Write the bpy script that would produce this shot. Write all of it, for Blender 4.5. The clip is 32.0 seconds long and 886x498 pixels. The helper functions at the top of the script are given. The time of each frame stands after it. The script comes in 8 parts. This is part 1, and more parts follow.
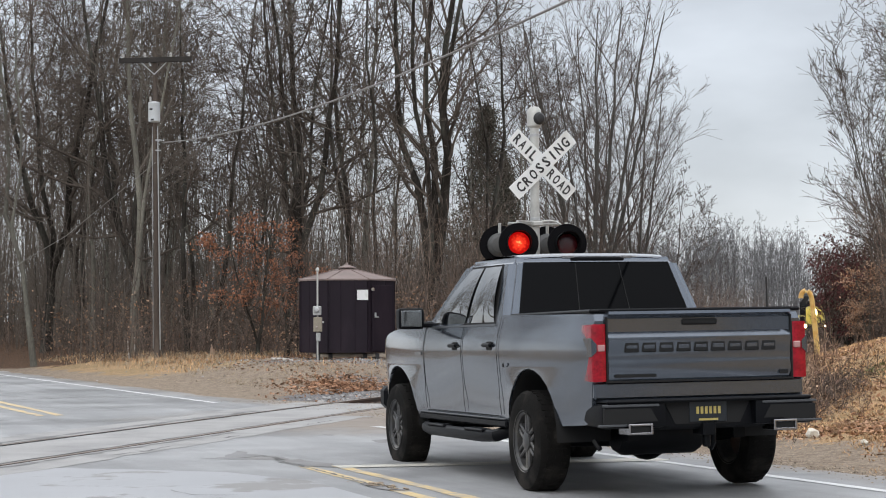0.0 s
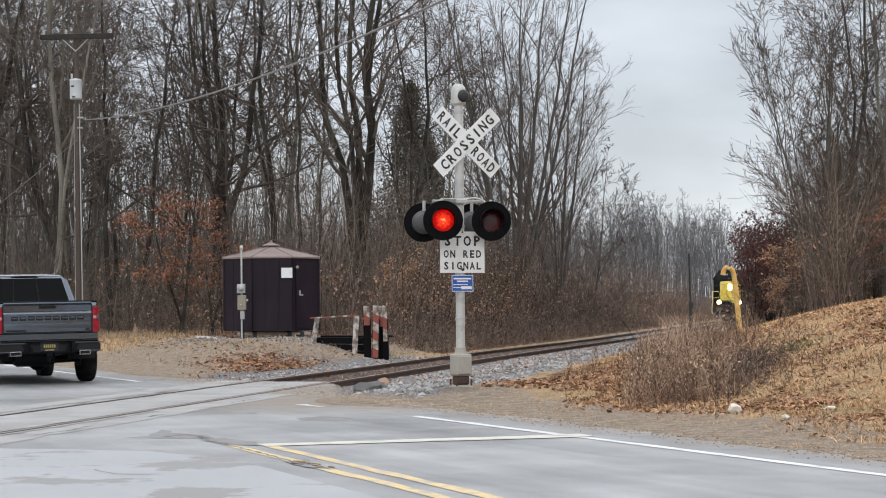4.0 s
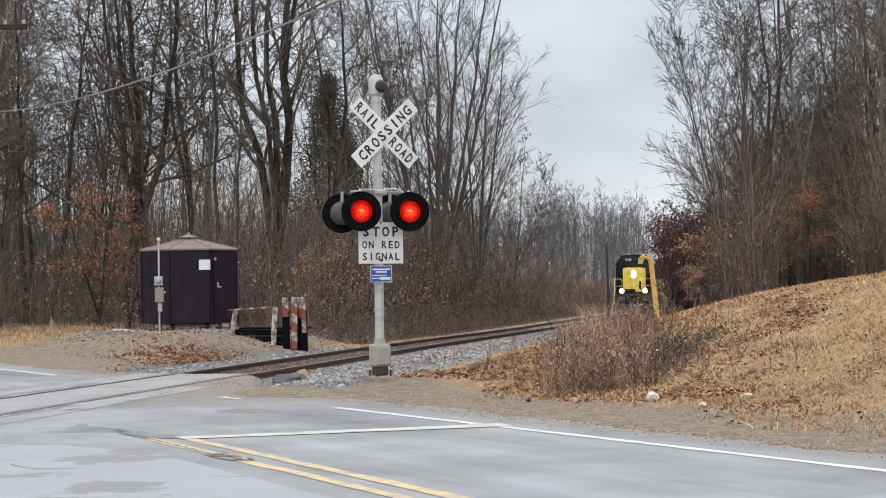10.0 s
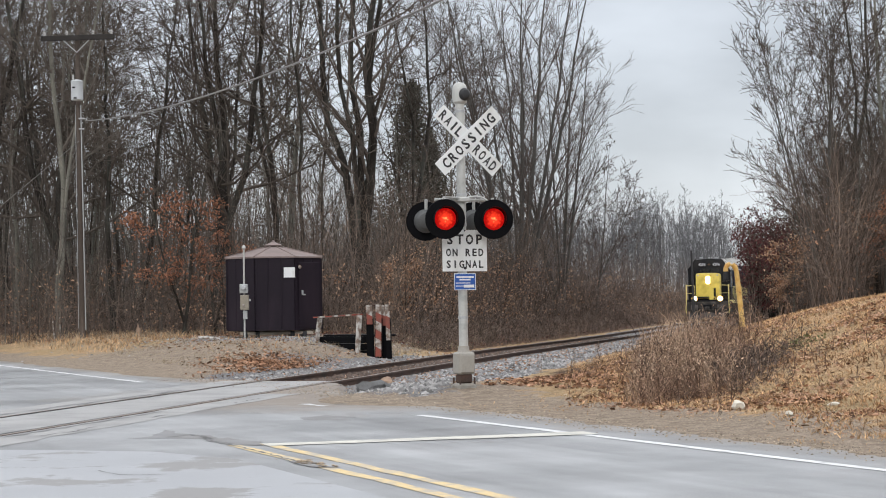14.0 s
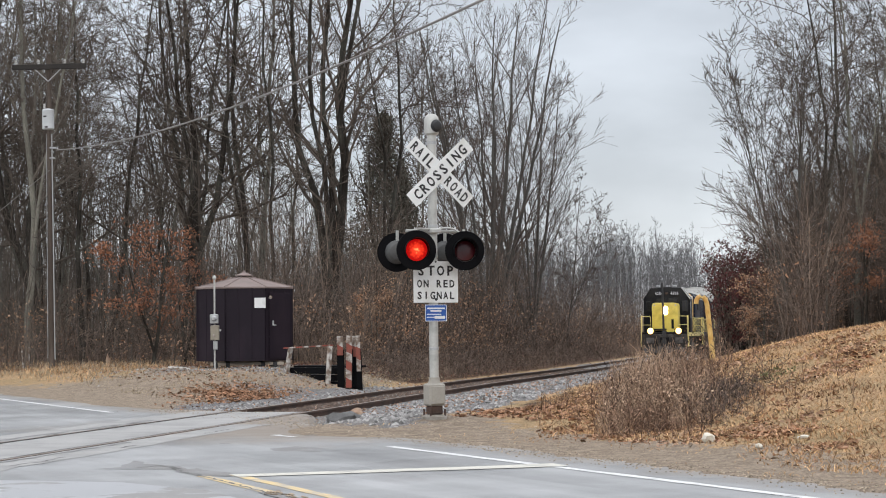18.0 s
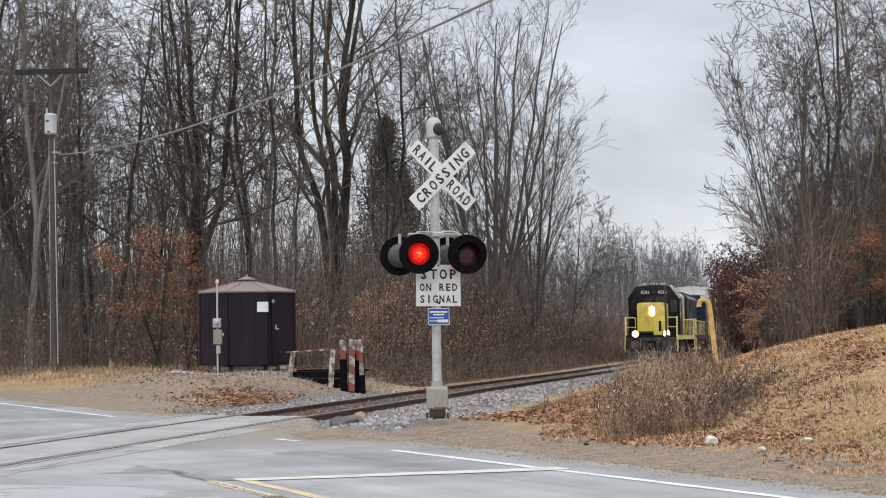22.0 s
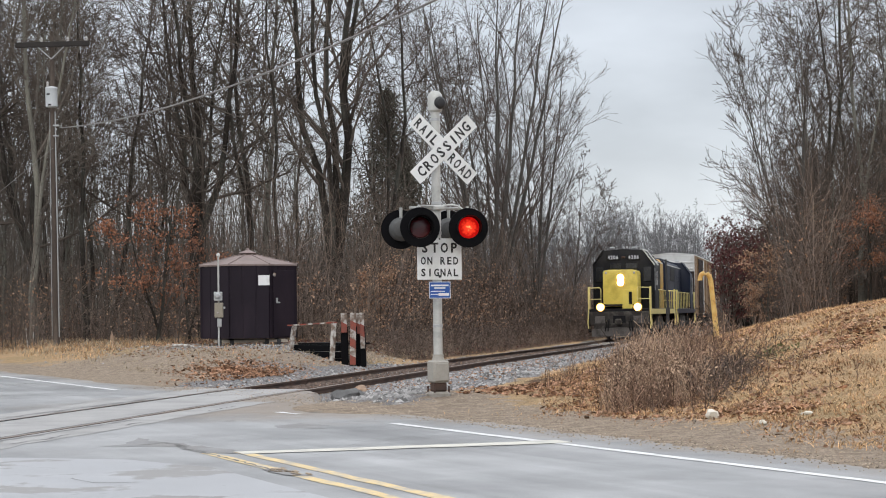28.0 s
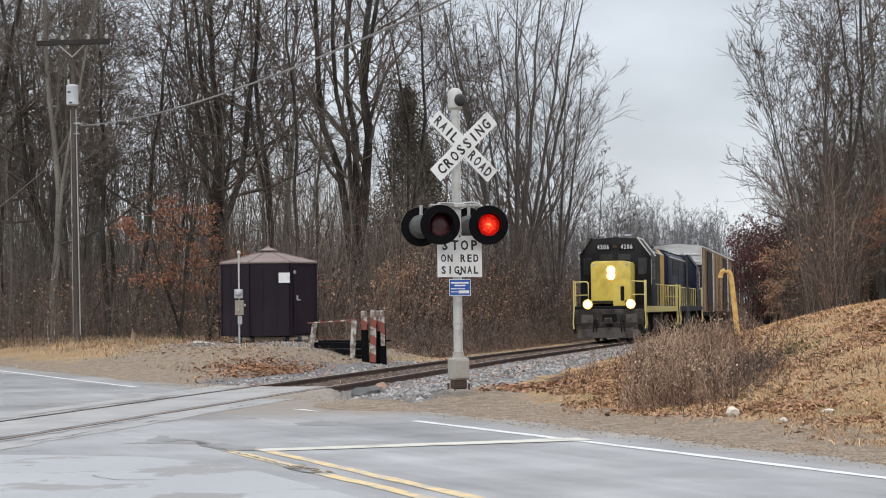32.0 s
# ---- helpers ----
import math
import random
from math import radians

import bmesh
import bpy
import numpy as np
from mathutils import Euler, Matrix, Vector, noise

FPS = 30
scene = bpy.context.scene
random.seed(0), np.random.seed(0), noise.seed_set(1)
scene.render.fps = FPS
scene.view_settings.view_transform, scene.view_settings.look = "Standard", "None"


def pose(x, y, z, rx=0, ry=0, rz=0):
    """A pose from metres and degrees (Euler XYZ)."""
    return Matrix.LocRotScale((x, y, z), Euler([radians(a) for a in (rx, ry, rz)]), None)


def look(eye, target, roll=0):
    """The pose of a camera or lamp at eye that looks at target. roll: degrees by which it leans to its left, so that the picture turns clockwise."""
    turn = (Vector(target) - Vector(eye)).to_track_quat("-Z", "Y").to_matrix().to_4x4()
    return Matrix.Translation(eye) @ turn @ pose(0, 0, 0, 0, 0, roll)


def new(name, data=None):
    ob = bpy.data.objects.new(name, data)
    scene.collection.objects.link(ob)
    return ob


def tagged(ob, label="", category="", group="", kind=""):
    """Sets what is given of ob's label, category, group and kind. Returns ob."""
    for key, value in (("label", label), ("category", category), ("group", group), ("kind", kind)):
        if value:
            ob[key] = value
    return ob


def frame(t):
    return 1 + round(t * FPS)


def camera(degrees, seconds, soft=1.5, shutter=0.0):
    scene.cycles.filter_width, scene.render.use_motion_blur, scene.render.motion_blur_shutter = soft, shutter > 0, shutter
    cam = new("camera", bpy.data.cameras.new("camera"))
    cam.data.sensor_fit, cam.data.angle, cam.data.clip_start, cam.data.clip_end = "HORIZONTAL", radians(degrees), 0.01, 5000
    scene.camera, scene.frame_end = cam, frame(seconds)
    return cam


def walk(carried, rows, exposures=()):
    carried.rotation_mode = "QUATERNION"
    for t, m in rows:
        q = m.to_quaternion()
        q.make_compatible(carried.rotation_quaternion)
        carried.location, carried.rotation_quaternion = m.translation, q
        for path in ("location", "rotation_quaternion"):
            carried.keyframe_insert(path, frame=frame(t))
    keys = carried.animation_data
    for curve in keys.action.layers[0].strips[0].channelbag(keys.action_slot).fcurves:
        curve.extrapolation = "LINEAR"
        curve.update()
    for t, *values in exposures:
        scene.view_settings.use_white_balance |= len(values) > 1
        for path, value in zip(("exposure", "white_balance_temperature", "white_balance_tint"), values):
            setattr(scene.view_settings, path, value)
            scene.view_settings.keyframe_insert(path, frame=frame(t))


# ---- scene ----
# Camera: held by hand on one spot beside the road, turning a little.
cam = camera(26.5, 32.0, soft=1.05)
PATH = [
    (0, pose(0, 0, 1.3, 92.465, 0.266, 4.783)),
    (0.5, pose(0, 0, 1.3, 92.455, 0.351, 4.409)),
    (1, pose(0, 0, 1.3, 92.335, 0.465, 4.066)),
    (1.5, pose(0, 0, 1.3, 92.167, 0.560, 3.814)),
    (2, pose(0, 0, 1.3, 92.015, 0.612, 3.588)),
    (2.5, pose(0, 0, 1.3, 91.872, 0.589, 3.364)),
    (4.5, pose(0, 0, 1.3, 91.763, 0.485, 2.162)),
    (5, pose(0, 0, 1.3, 91.804, 0.522, 1.845)),
    (5.5, pose(0, 0, 1.3, 91.868, 0.642, 1.584)),
    (6, pose(0, 0, 1.3, 91.953, 0.726, 1.383)),
    (6.5, pose(0, 0, 1.3, 92.113, 0.797, 1.188)),
    (7, pose(0, 0, 1.3, 92.307, 0.886, 0.978)),
    (7.5, pose(0, 0, 1.3, 92.436, 0.940, 0.816)),
    (8, pose(0, 0, 1.3, 92.433, 0.976, 0.677)),
    (8.5, pose(0, 0, 1.3, 92.285, 0.981, 0.541)),
    (9, pose(0, 0, 1.3, 92.028, 0.926, 0.359)),
    (9.5, pose(0, 0, 1.3, 91.710, 0.914, 0.143)),
    (10, pose(0, 0, 1.3, 91.449, 0.920, 0.020)),
    (10.5, pose(0, 0, 1.3, 91.273, 0.900, -0.000)),
    (11, pose(0, 0, 1.3, 91.196, 0.979, 0.071)),
    (11.5, pose(0, 0, 1.3, 91.174, 1.018, 0.215)),
    (12, pose(0, 0, 1.3, 91.161, 0.973, 0.457)),
    (12.5, pose(0, 0, 1.3, 91.191, 0.920, 0.926)),
    (13, pose(0, 0, 1.3, 91.304, 0.870, 1.521)),
    (13.5, pose(0, 0, 1.3, 91.482, 0.863, 2.180)),
    (14, pose(0, 0, 1.3, 91.724, 0.878, 2.572)),
    (14.5, pose(0, 0, 1.3, 91.880, 0.891, 2.549)),
    (16.5, pose(0, 0, 1.3, 92.072, 0.734, 1.672)),
    (17, pose(0, 0, 1.3, 92.231, 0.698, 1.649)),
    (17.5, pose(0, 0, 1.3, 92.440, 0.677, 1.669)),
    (18, pose(0, 0, 1.3, 92.663, 0.622, 1.683)),
    (18.5, pose(0, 0, 1.3, 92.889, 0.657, 1.679)),
    (19, pose(0, 0, 1.3, 93.047, 0.682, 1.675)),
    (19.5, pose(0, 0, 1.3, 93.127, 0.703, 1.690)),
    (20, pose(0, 0, 1.3, 93.153, 0.745, 1.711)),
    (20.5, pose(0, 0, 1.3, 93.134, 0.738, 1.737)),
    (21, pose(0, 0, 1.3, 93.051, 0.766, 1.733)),
    (21.5, pose(0, 0, 1.3, 92.929, 0.760, 1.746)),
    (22, pose(0, 0, 1.3, 92.773, 0.765, 1.768)),
    (22.5, pose(0, 0, 1.3, 92.649, 0.812, 1.829)),
    (23, pose(0, 0, 1.3, 92.524, 0.765, 1.888)),
    (23.5, pose(0, 0, 1.3, 92.372, 0.679, 1.923)),
    (24, pose(0, 0, 1.3, 92.210, 0.586, 1.892)),
    (24.5, pose(0, 0, 1.3, 92.021, 0.434, 1.802)),
    (25, pose(0, 0, 1.3, 91.851, 0.366, 1.703)),
    (25.5, pose(0, 0, 1.3, 91.741, 0.337, 1.571)),
    (27.5, pose(0, 0, 1.3, 91.971, 0.650, 1.667)),
    (28, pose(0, 0, 1.3, 91.966, 0.721, 1.800)),
    (28.5, pose(0, 0, 1.3, 91.946, 0.731, 1.904)),
    (29, pose(0, 0, 1.3, 91.962, 0.780, 1.962)),
    (29.5, pose(0, 0, 1.3, 91.989, 0.823, 1.970)),
    (30, pose(0, 0, 1.3, 92.016, 0.855, 1.972)),
    (30.5, pose(0, 0, 1.3, 91.998, 0.843, 2.014)),
    (31, pose(0, 0, 1.3, 91.948, 0.833, 2.122)),
    (31.5, pose(0, 0, 1.3, 91.918, 0.809, 2.271)),
    (32, pose(0, 0, 1.3, 91.896, 0.726, 2.415)),
]
walk(cam, PATH)

# ---- light: an overcast winter sky, brighter overhead, and a broad weak sun behind the cloud ----
world = bpy.data.worlds.new("overcast_sky")
scene.world = world
world.use_nodes = True


def sky_nodes():
    nt = world.node_tree
    nt.nodes.clear()
    N, L = nt.nodes.new, nt.links.new
    out, bg = N("ShaderNodeOutputWorld"), N("ShaderNodeBackground")
    sky = N("ShaderNodeTexSky")
    sky.sky_type, sky.sun_disc = "NISHITA", False
    sky.sun_elevation, sky.sun_rotation = radians(34), radians(200)
    coord, sep = N("ShaderNodeTexCoord"), N("ShaderNodeSeparateXYZ")
    L(coord.outputs["Generated"], sep.inputs[0])
    ramp = N("ShaderNodeValToRGB")
    e = ramp.color_ramp.elements
    e[0].position, e[0].color = 0.0, (0.69, 0.715, 0.745, 1)
    e[1].position, e[1].color = 1.0, (1.78, 1.82, 1.9, 1)
    m = e.new(0.08)
    m.color = (0.625, 0.66, 0.71, 1)
    m = e.new(0.2)
    m.color = (0.60, 0.64, 0.70, 1)
    m = e.new(0.45)
    m.color = (1.1, 1.14, 1.2, 1)
    L(sep.outputs["Z"], ramp.inputs[0])
    mapping = N("ShaderNodeMapping")
    mapping.inputs["Scale"].default_value = (1, 1, 2.6)
    L(coord.outputs["Generated"], mapping.inputs[0])
    cloud = N("ShaderNodeTexNoise")
    cloud.inputs["Scale"].default_value, cloud.inputs["Detail"].default_value = 5.5, 5
    cloud.inputs["Roughness"].default_value = 0.5
    L(mapping.outputs[0], cloud.inputs["Vector"])
    cr = N("ShaderNodeMapRange")
    for key, v in (("From Min", 0.34), ("From Max", 0.66), ("To Min", 0.86), ("To Max", 1.17)):
        cr.inputs[key].default_value = v
    L(cloud.outputs["Fac"], cr.inputs[0])
    mul = N("ShaderNodeMix")
    mul.data_type, mul.blend_type = "RGBA", "MULTIPLY"
    mul.inputs[0].default_value = 1.0
    L(ramp.outputs[0], mul.inputs[6])
    L(cr.outputs[0], mul.inputs[7])
    thin = N("ShaderNodeMix")
    thin.data_type, thin.blend_type = "RGBA", "ADD"
    thin.inputs[0].default_value = 0.012
    L(mul.outputs[2], thin.inputs[6])
    L(sky.outputs[0], thin.inputs[7])
    L(thin.outputs[2], bg.inputs[0])
    bg.inputs[1].default_value = 1.02
    L(bg.outputs[0], out.inputs[0])


sky_nodes()
sun = new("sun", bpy.data.lights.new("sun", "SUN"))
sun.data.energy, sun.data.angle, sun.data.color = 0.8, radians(30), (1.0, 0.96, 0.9)
sun.matrix_world = look((-12, -26, 30), (0, 20, 0))
scene.view_settings.exposure = 0.0


# ---- materials ----
def rgb(c):
    return (*c, 1)


def material(name, base, rough=0.7, metal=0.0, vary=0.25, scale=6.0, fine=60.0, bump=0.2, tint=None, tint_amount=0.5,
             tint_scale=1.5, spec=0.5, per_object=0.0, island=0.0, coat=0.0, stretch=(1, 1, 1), depth=0.01):
    """A procedural surface: base colour with broad and fine variation, an optional second colour in patches, and relief."""
    m = bpy.data.materials.new(name)
    m.use_nodes = True
    nt = m.node_tree
    N, L = nt.nodes.new, nt.links.new
    b = nt.nodes["Principled BSDF"]
    b.inputs["Roughness"].default_value, b.inputs["Metallic"].default_value = rough, metal
    b.inputs["Specular IOR Level"].default_value = spec
    b.inputs["Coat Weight"].default_value = coat
    b.inputs["Coat Roughness"].default_value = 0.08
    coord, mapping = N("ShaderNodeTexCoord"), N("ShaderNodeMapping")
    mapping.inputs["Scale"].default_value = stretch
    L(coord.outputs["Object"], mapping.inputs[0])
    broad, grain = N("ShaderNodeTexNoise"), N("ShaderNodeTexNoise")
    broad.inputs["Scale"].default_value, broad.inputs["Detail"].default_value = scale, 4
    grain.inputs["Scale"].default_value, grain.inputs["Detail"].default_value = fine, 3
    for n in (broad, grain):
        L(mapping.outputs[0], n.inputs["Vector"])
    add = N("ShaderNodeMath")
    add.operation = "ADD"
    L(broad.outputs["Fac"], add.inputs[0])
    L(grain.outputs["Fac"], add.inputs[1])
    rng = N("ShaderNodeMapRange")
    for key, v in (("From Min", 0.6), ("From Max", 1.4), ("To Min", 1 - vary), ("To Max", 1 + vary)):
        rng.inputs[key].default_value = v
    L(add.outputs[0], rng.inputs[0])
    last = rng.outputs[0]
    for amount, node, key in ((per_object, "ShaderNodeObjectInfo", "Random"), (island, "ShaderNodeNewGeometry", "Random Per Island")):
        if amount:
            info, r2, mm = N(node), N("ShaderNodeMapRange"), N("ShaderNodeMath")
            r2.inputs["To Min"].default_value, r2.inputs["To Max"].default_value = 1 - amount, 1 + amount
            L(info.outputs[key], r2.inputs[0])
            mm.operation = "MULTIPLY"
            L(last, mm.inputs[0])
            L(r2.outputs[0], mm.inputs[1])
            last = mm.outputs[0]
    colour = N("ShaderNodeMix")
    colour.data_type = "RGBA"
    colour.inputs[6].default_value = rgb(base)
    colour.inputs[7].default_value = rgb(tint or base)
    if tint:
        patch, pr = N("ShaderNodeTexNoise"), N("ShaderNodeMapRange")
        patch.inputs["Scale"].default_value, patch.inputs["Detail"].default_value = tint_scale, 6
        L(mapping.outputs[0], patch.inputs["Vector"])
        for key, v in (("From Min", 0.62 - 0.3 * tint_amount), ("From Max", 0.8 - 0.3 * tint_amount)):
            pr.inputs[key].default_value = v
        L(patch.outputs["Fac"], pr.inputs[0])
        L(pr.outputs[0], colour.inputs[0])
    else:
        colour.inputs[0].default_value = 0
    mul = N("ShaderNodeMix")
    mul.data_type, mul.blend_type = "RGBA", "MULTIPLY"
    mul.inputs[0].default_value = 1
    L(colour.outputs[2], mul.inputs[6])
    L(last, mul.inputs[7])
    L(mul.outputs[2], b.inputs["Base Color"])
    if bump:
        bp = N("ShaderNodeBump")
        bp.inputs["Strength"].default_value, bp.inputs["Distance"].default_value = bump, depth
        L(add.outputs[0], bp.inputs["Height"])
        L(bp.outputs[0], b.inputs["Normal"])
    return m


def glowing(name, colour, strength):
    m = bpy.data.materials.new(name)
    m.use_nodes = True
    b = m.node_tree.nodes["Principled BSDF"]
    b.inputs["Base Color"].default_value = rgb([0.15 * c for c in colour])
    b.inputs["Specular IOR Level"].default_value = 0.1
    b.inputs["Emission Color"].default_value = rgb(colour)
    b.inputs["Emission Strength"].default_value = strength
    return m


def glass(name, tint, rough=0.03, spec=0.6, ior=1.5):
    """Dark tinted glass that mirrors the sky."""
    m = bpy.data.materials.new(name)
    m.use_nodes = True
    b = m.node_tree.nodes["Principled BSDF"]
    b.inputs["Base Color"].default_value, b.inputs["Roughness"].default_value = rgb(tint), rough
    b.inputs["Specular IOR Level"].default_value = spec
    b.inputs["IOR"].default_value = ior
    return m


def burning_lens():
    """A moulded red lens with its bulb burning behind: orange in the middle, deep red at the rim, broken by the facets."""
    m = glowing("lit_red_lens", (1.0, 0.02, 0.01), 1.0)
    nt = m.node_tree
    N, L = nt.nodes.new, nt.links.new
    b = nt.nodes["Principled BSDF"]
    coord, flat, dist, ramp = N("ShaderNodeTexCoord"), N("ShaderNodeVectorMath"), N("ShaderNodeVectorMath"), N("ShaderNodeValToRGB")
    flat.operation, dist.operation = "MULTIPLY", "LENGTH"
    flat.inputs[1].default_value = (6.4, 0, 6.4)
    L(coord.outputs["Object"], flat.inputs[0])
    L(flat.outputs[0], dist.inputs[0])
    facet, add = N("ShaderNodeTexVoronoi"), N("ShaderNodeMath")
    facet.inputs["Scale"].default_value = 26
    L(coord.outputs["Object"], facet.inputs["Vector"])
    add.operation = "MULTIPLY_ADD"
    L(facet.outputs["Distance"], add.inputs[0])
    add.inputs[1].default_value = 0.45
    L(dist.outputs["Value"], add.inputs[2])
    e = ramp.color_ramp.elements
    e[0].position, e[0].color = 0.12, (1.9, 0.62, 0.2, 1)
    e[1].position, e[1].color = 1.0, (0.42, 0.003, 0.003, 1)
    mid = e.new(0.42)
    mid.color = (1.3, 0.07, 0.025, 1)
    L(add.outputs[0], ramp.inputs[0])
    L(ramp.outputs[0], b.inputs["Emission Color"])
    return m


BARK_DARK = material("dark_bark", (0.04, 0.034, 0.029), 0.95, vary=0.5, scale=2, fine=26, bump=0.6, tint=(0.088, 0.086, 0.073), tint_scale=1.4, per_object=0.25, stretch=(1, 1, 0.35), spec=0.15)
BARK_GREY = material("grey_bark", (0.145, 0.138, 0.118), 0.95, vary=0.45, scale=2, fine=26, bump=0.5, tint=(0.19, 0.185, 0.155), tint_scale=1.1, per_object=0.22, stretch=(1, 1, 0.35), spec=0.15)
TWIG = material("twig_bark", (0.112, 0.093, 0.079), 0.95, vary=0.35, scale=0.5, fine=9, bump=0, per_object=0.25, spec=0.1)
TWIG_GREY = material("grey_twig_bark", (0.138, 0.12, 0.102), 0.95, vary=0.35, scale=0.5, fine=9, bump=0, per_object=0.2, spec=0.1)
BRUSH = material("brush_stems", (0.122, 0.094, 0.079), 0.95, vary=0.3, scale=0.3, fine=4, bump=0, island=0.75, tint=(0.185, 0.14, 0.11), tint_scale=0.35, spec=0.1)
# Pale bluish grey puts distance haze into the far trees' bark colour.
HAZED_BARK = material("haze_grey_bark", (0.15, 0.15, 0.155), 0.95, vary=0.3, scale=0.2, fine=3, bump=0, island=0.3, spec=0.05)
LEAF_OAK = material("dead_oak_leaves", (0.3, 0.14, 0.085), 0.8, vary=0.25, scale=0.7, fine=7, bump=0, island=0.45, tint=(0.22, 0.1, 0.05), spec=0.2)
LEAF_TAN = material("tan_dead_leaves", (0.4, 0.265, 0.18), 0.8, vary=0.25, scale=0.7, fine=7, bump=0, island=0.45, tint=(0.26, 0.12, 0.06), spec=0.2)
LEAF_DARKRED = material("dark_red_leaves", (0.115, 0.045, 0.043), 0.85, vary=0.3, scale=0.7, fine=7, bump=0, island=0.4, spec=0.2)
LEAF_LITTER = material("leaf_litter", (0.33, 0.19, 0.12), 0.85, vary=0.25, scale=0.7, fine=7, bump=0, island=0.72, tint=(0.21, 0.115, 0.068), spec=0.25)
CEDAR = material("cedar_foliage", (0.115, 0.11, 0.088), 0.9, vary=0.4, scale=1, fine=12, bump=0, island=0.45, tint=(0.14, 0.12, 0.1), spec=0.1)
STRAW = material("dry_grass", (0.53, 0.345, 0.19), 0.9, vary=0.25, scale=0.35, fine=5, bump=0, island=0.62, tint=(0.27, 0.155, 0.085), tint_scale=0.6, spec=0.15)
STRAW_GREY = material("grey_dead_grass", (0.36, 0.29, 0.205), 0.9, vary=0.25, scale=0.35, fine=5, bump=0, island=0.4, tint=(0.26, 0.21, 0.15), tint_scale=0.6, spec=0.15)
WEED = material("dead_weeds", (0.19, 0.125, 0.09), 0.9, vary=0.25, scale=0.5, fine=5, bump=0, island=0.75, tint=(0.1, 0.06, 0.045), tint_scale=0.5, spec=0.12)


# ---- building helpers ----
def mesh_object(name, bm, mat, smooth=None):
    me = bpy.data.meshes.new(name)
    bmesh.ops.recalc_face_normals(bm, faces=bm.faces)
    bm.to_mesh(me)
    bm.free()
    me.materials.append(mat)
    if smooth:
        me.polygons.foreach_set("use_smooth", [True] * len(me.polygons))
        me.set_sharp_from_angle(angle=radians(smooth))
    return new(name, me)


def part(name, bm, mat, parent, label="", smooth=35):
    ob = mesh_object(name, bm, mat, smooth)
    ob.parent = parent
    return tagged(ob, label)


def thing(name, m, label, category, group="", kind=""):
    ob = new(name)
    ob.empty_display_size = 0.1
    ob.matrix_world = m
    return tagged(ob, label, category, group, kind)


def raw_mesh(name, verts, faces, mat, smooth=False):
    me = bpy.data.meshes.new(name)
    me.from_pydata(verts if isinstance(verts, list) else verts.tolist(), [], faces if isinstance(faces, list) else faces.tolist())
    me.materials.append(mat)
    if smooth:
        me.polygons.foreach_set("use_smooth", [True] * len(me.polygons))
    return me


def box(bm, c, size, bevel=0.0, m=None, seg=1):
    r = bmesh.ops.create_cube(bm, size=1)
    vs = r["verts"]
    t = Matrix.Translation(c) @ Matrix.Diagonal((*size, 1))
    if m is not None:
        t = m @ t
    bmesh.ops.transform(bm, matrix=t, verts=vs)
    if bevel:
        es = list({e for v in vs for e in v.link_edges})
        bmesh.ops.bevel(bm, geom=es, offset=bevel, segments=seg, affect="EDGES", profile=0.7)
    return bm


def boxes(*items):
    bm = bmesh.new()
    for it in items:
        box(bm, *it)
    return bm


def tube(bm, pts, r, seg=10, cap=True):
    """A round bar along points; r is one radius or one for each point."""
    pts = [Vector(p) for p in pts]
    rs = r if isinstance(r, (list, tuple)) else [r] * len(pts)
    rings, ref = [], None
    for i, p in enumerate(pts):
        d = (pts[min(i + 1, len(pts) - 1)] - pts[max(i - 1, 0)]).normalized()
        if ref is None:
            ref = Vector((0, 0, 1)) if abs(d.z) < 0.9 else Vector((1, 0, 0))
        a = d.cross(ref).normalized()
        b = d.cross(a).normalized()
        rings.append([bm.verts.new(p + rs[i] * (math.cos(k * math.tau / seg) * a + math.sin(k * math.tau / seg) * b)) for k in range(seg)])
    for q, w in zip(rings, rings[1:]):
        for k in range(seg):
            bm.faces.new((q[k], q[(k + 1) % seg], w[(k + 1) % seg], w[k]))
    if cap:
        bm.faces.new(rings[0][::-1])
        bm.faces.new(rings[-1])
    return bm


def rod(p0, p1, r, seg=10):
    return tube(bmesh.new(), [p0, p1], r, seg)


def lathe(bm, profile, seg=20, m=None, cap=True):
    """A turned body about z: profile of (radius, height)."""
    m = m or Matrix()
    rings = [[bm.verts.new(m @ Vector((r * math.cos(k * math.tau / seg), r * math.sin(k * math.tau / seg), z))) for k in range(seg)] for r, z in profile]
    for q, w in zip(rings, rings[1:]):
        for k in range(seg):
            bm.faces.new((q[k], q[(k + 1) % seg], w[(k + 1) % seg], w[k]))
    if cap:
        bm.faces.new(rings[0][::-1])
        bm.faces.new(rings[-1])
    return bm


def prism(bm, outline, lo, hi, axis="y", bevel=0.0, seg=2):
    """An outline of two coordinates pushed out along an axis, from lo to hi."""
    put = {"y": lambda a, b, d: (a, d, b), "x": lambda a, b, d: (d, a, b), "z": lambda a, b, d: (a, b, d)}[axis]
    p = [bm.verts.new(put(a, b, lo)) for a, b in outline]
    q = [bm.verts.new(put(a, b, hi)) for a, b in outline]
    n = len(p)
    f0, f1 = bm.faces.new(p), bm.faces.new(q[::-1])
    for k in range(n):
        bm.faces.new((p[k], q[k], q[(k + 1) % n], p[(k + 1) % n]))
    if bevel:
        bmesh.ops.bevel(bm, geom=list(f0.edges) + list(f1.edges), offset=bevel, segments=seg, affect="EDGES", profile=0.6)
    return bm


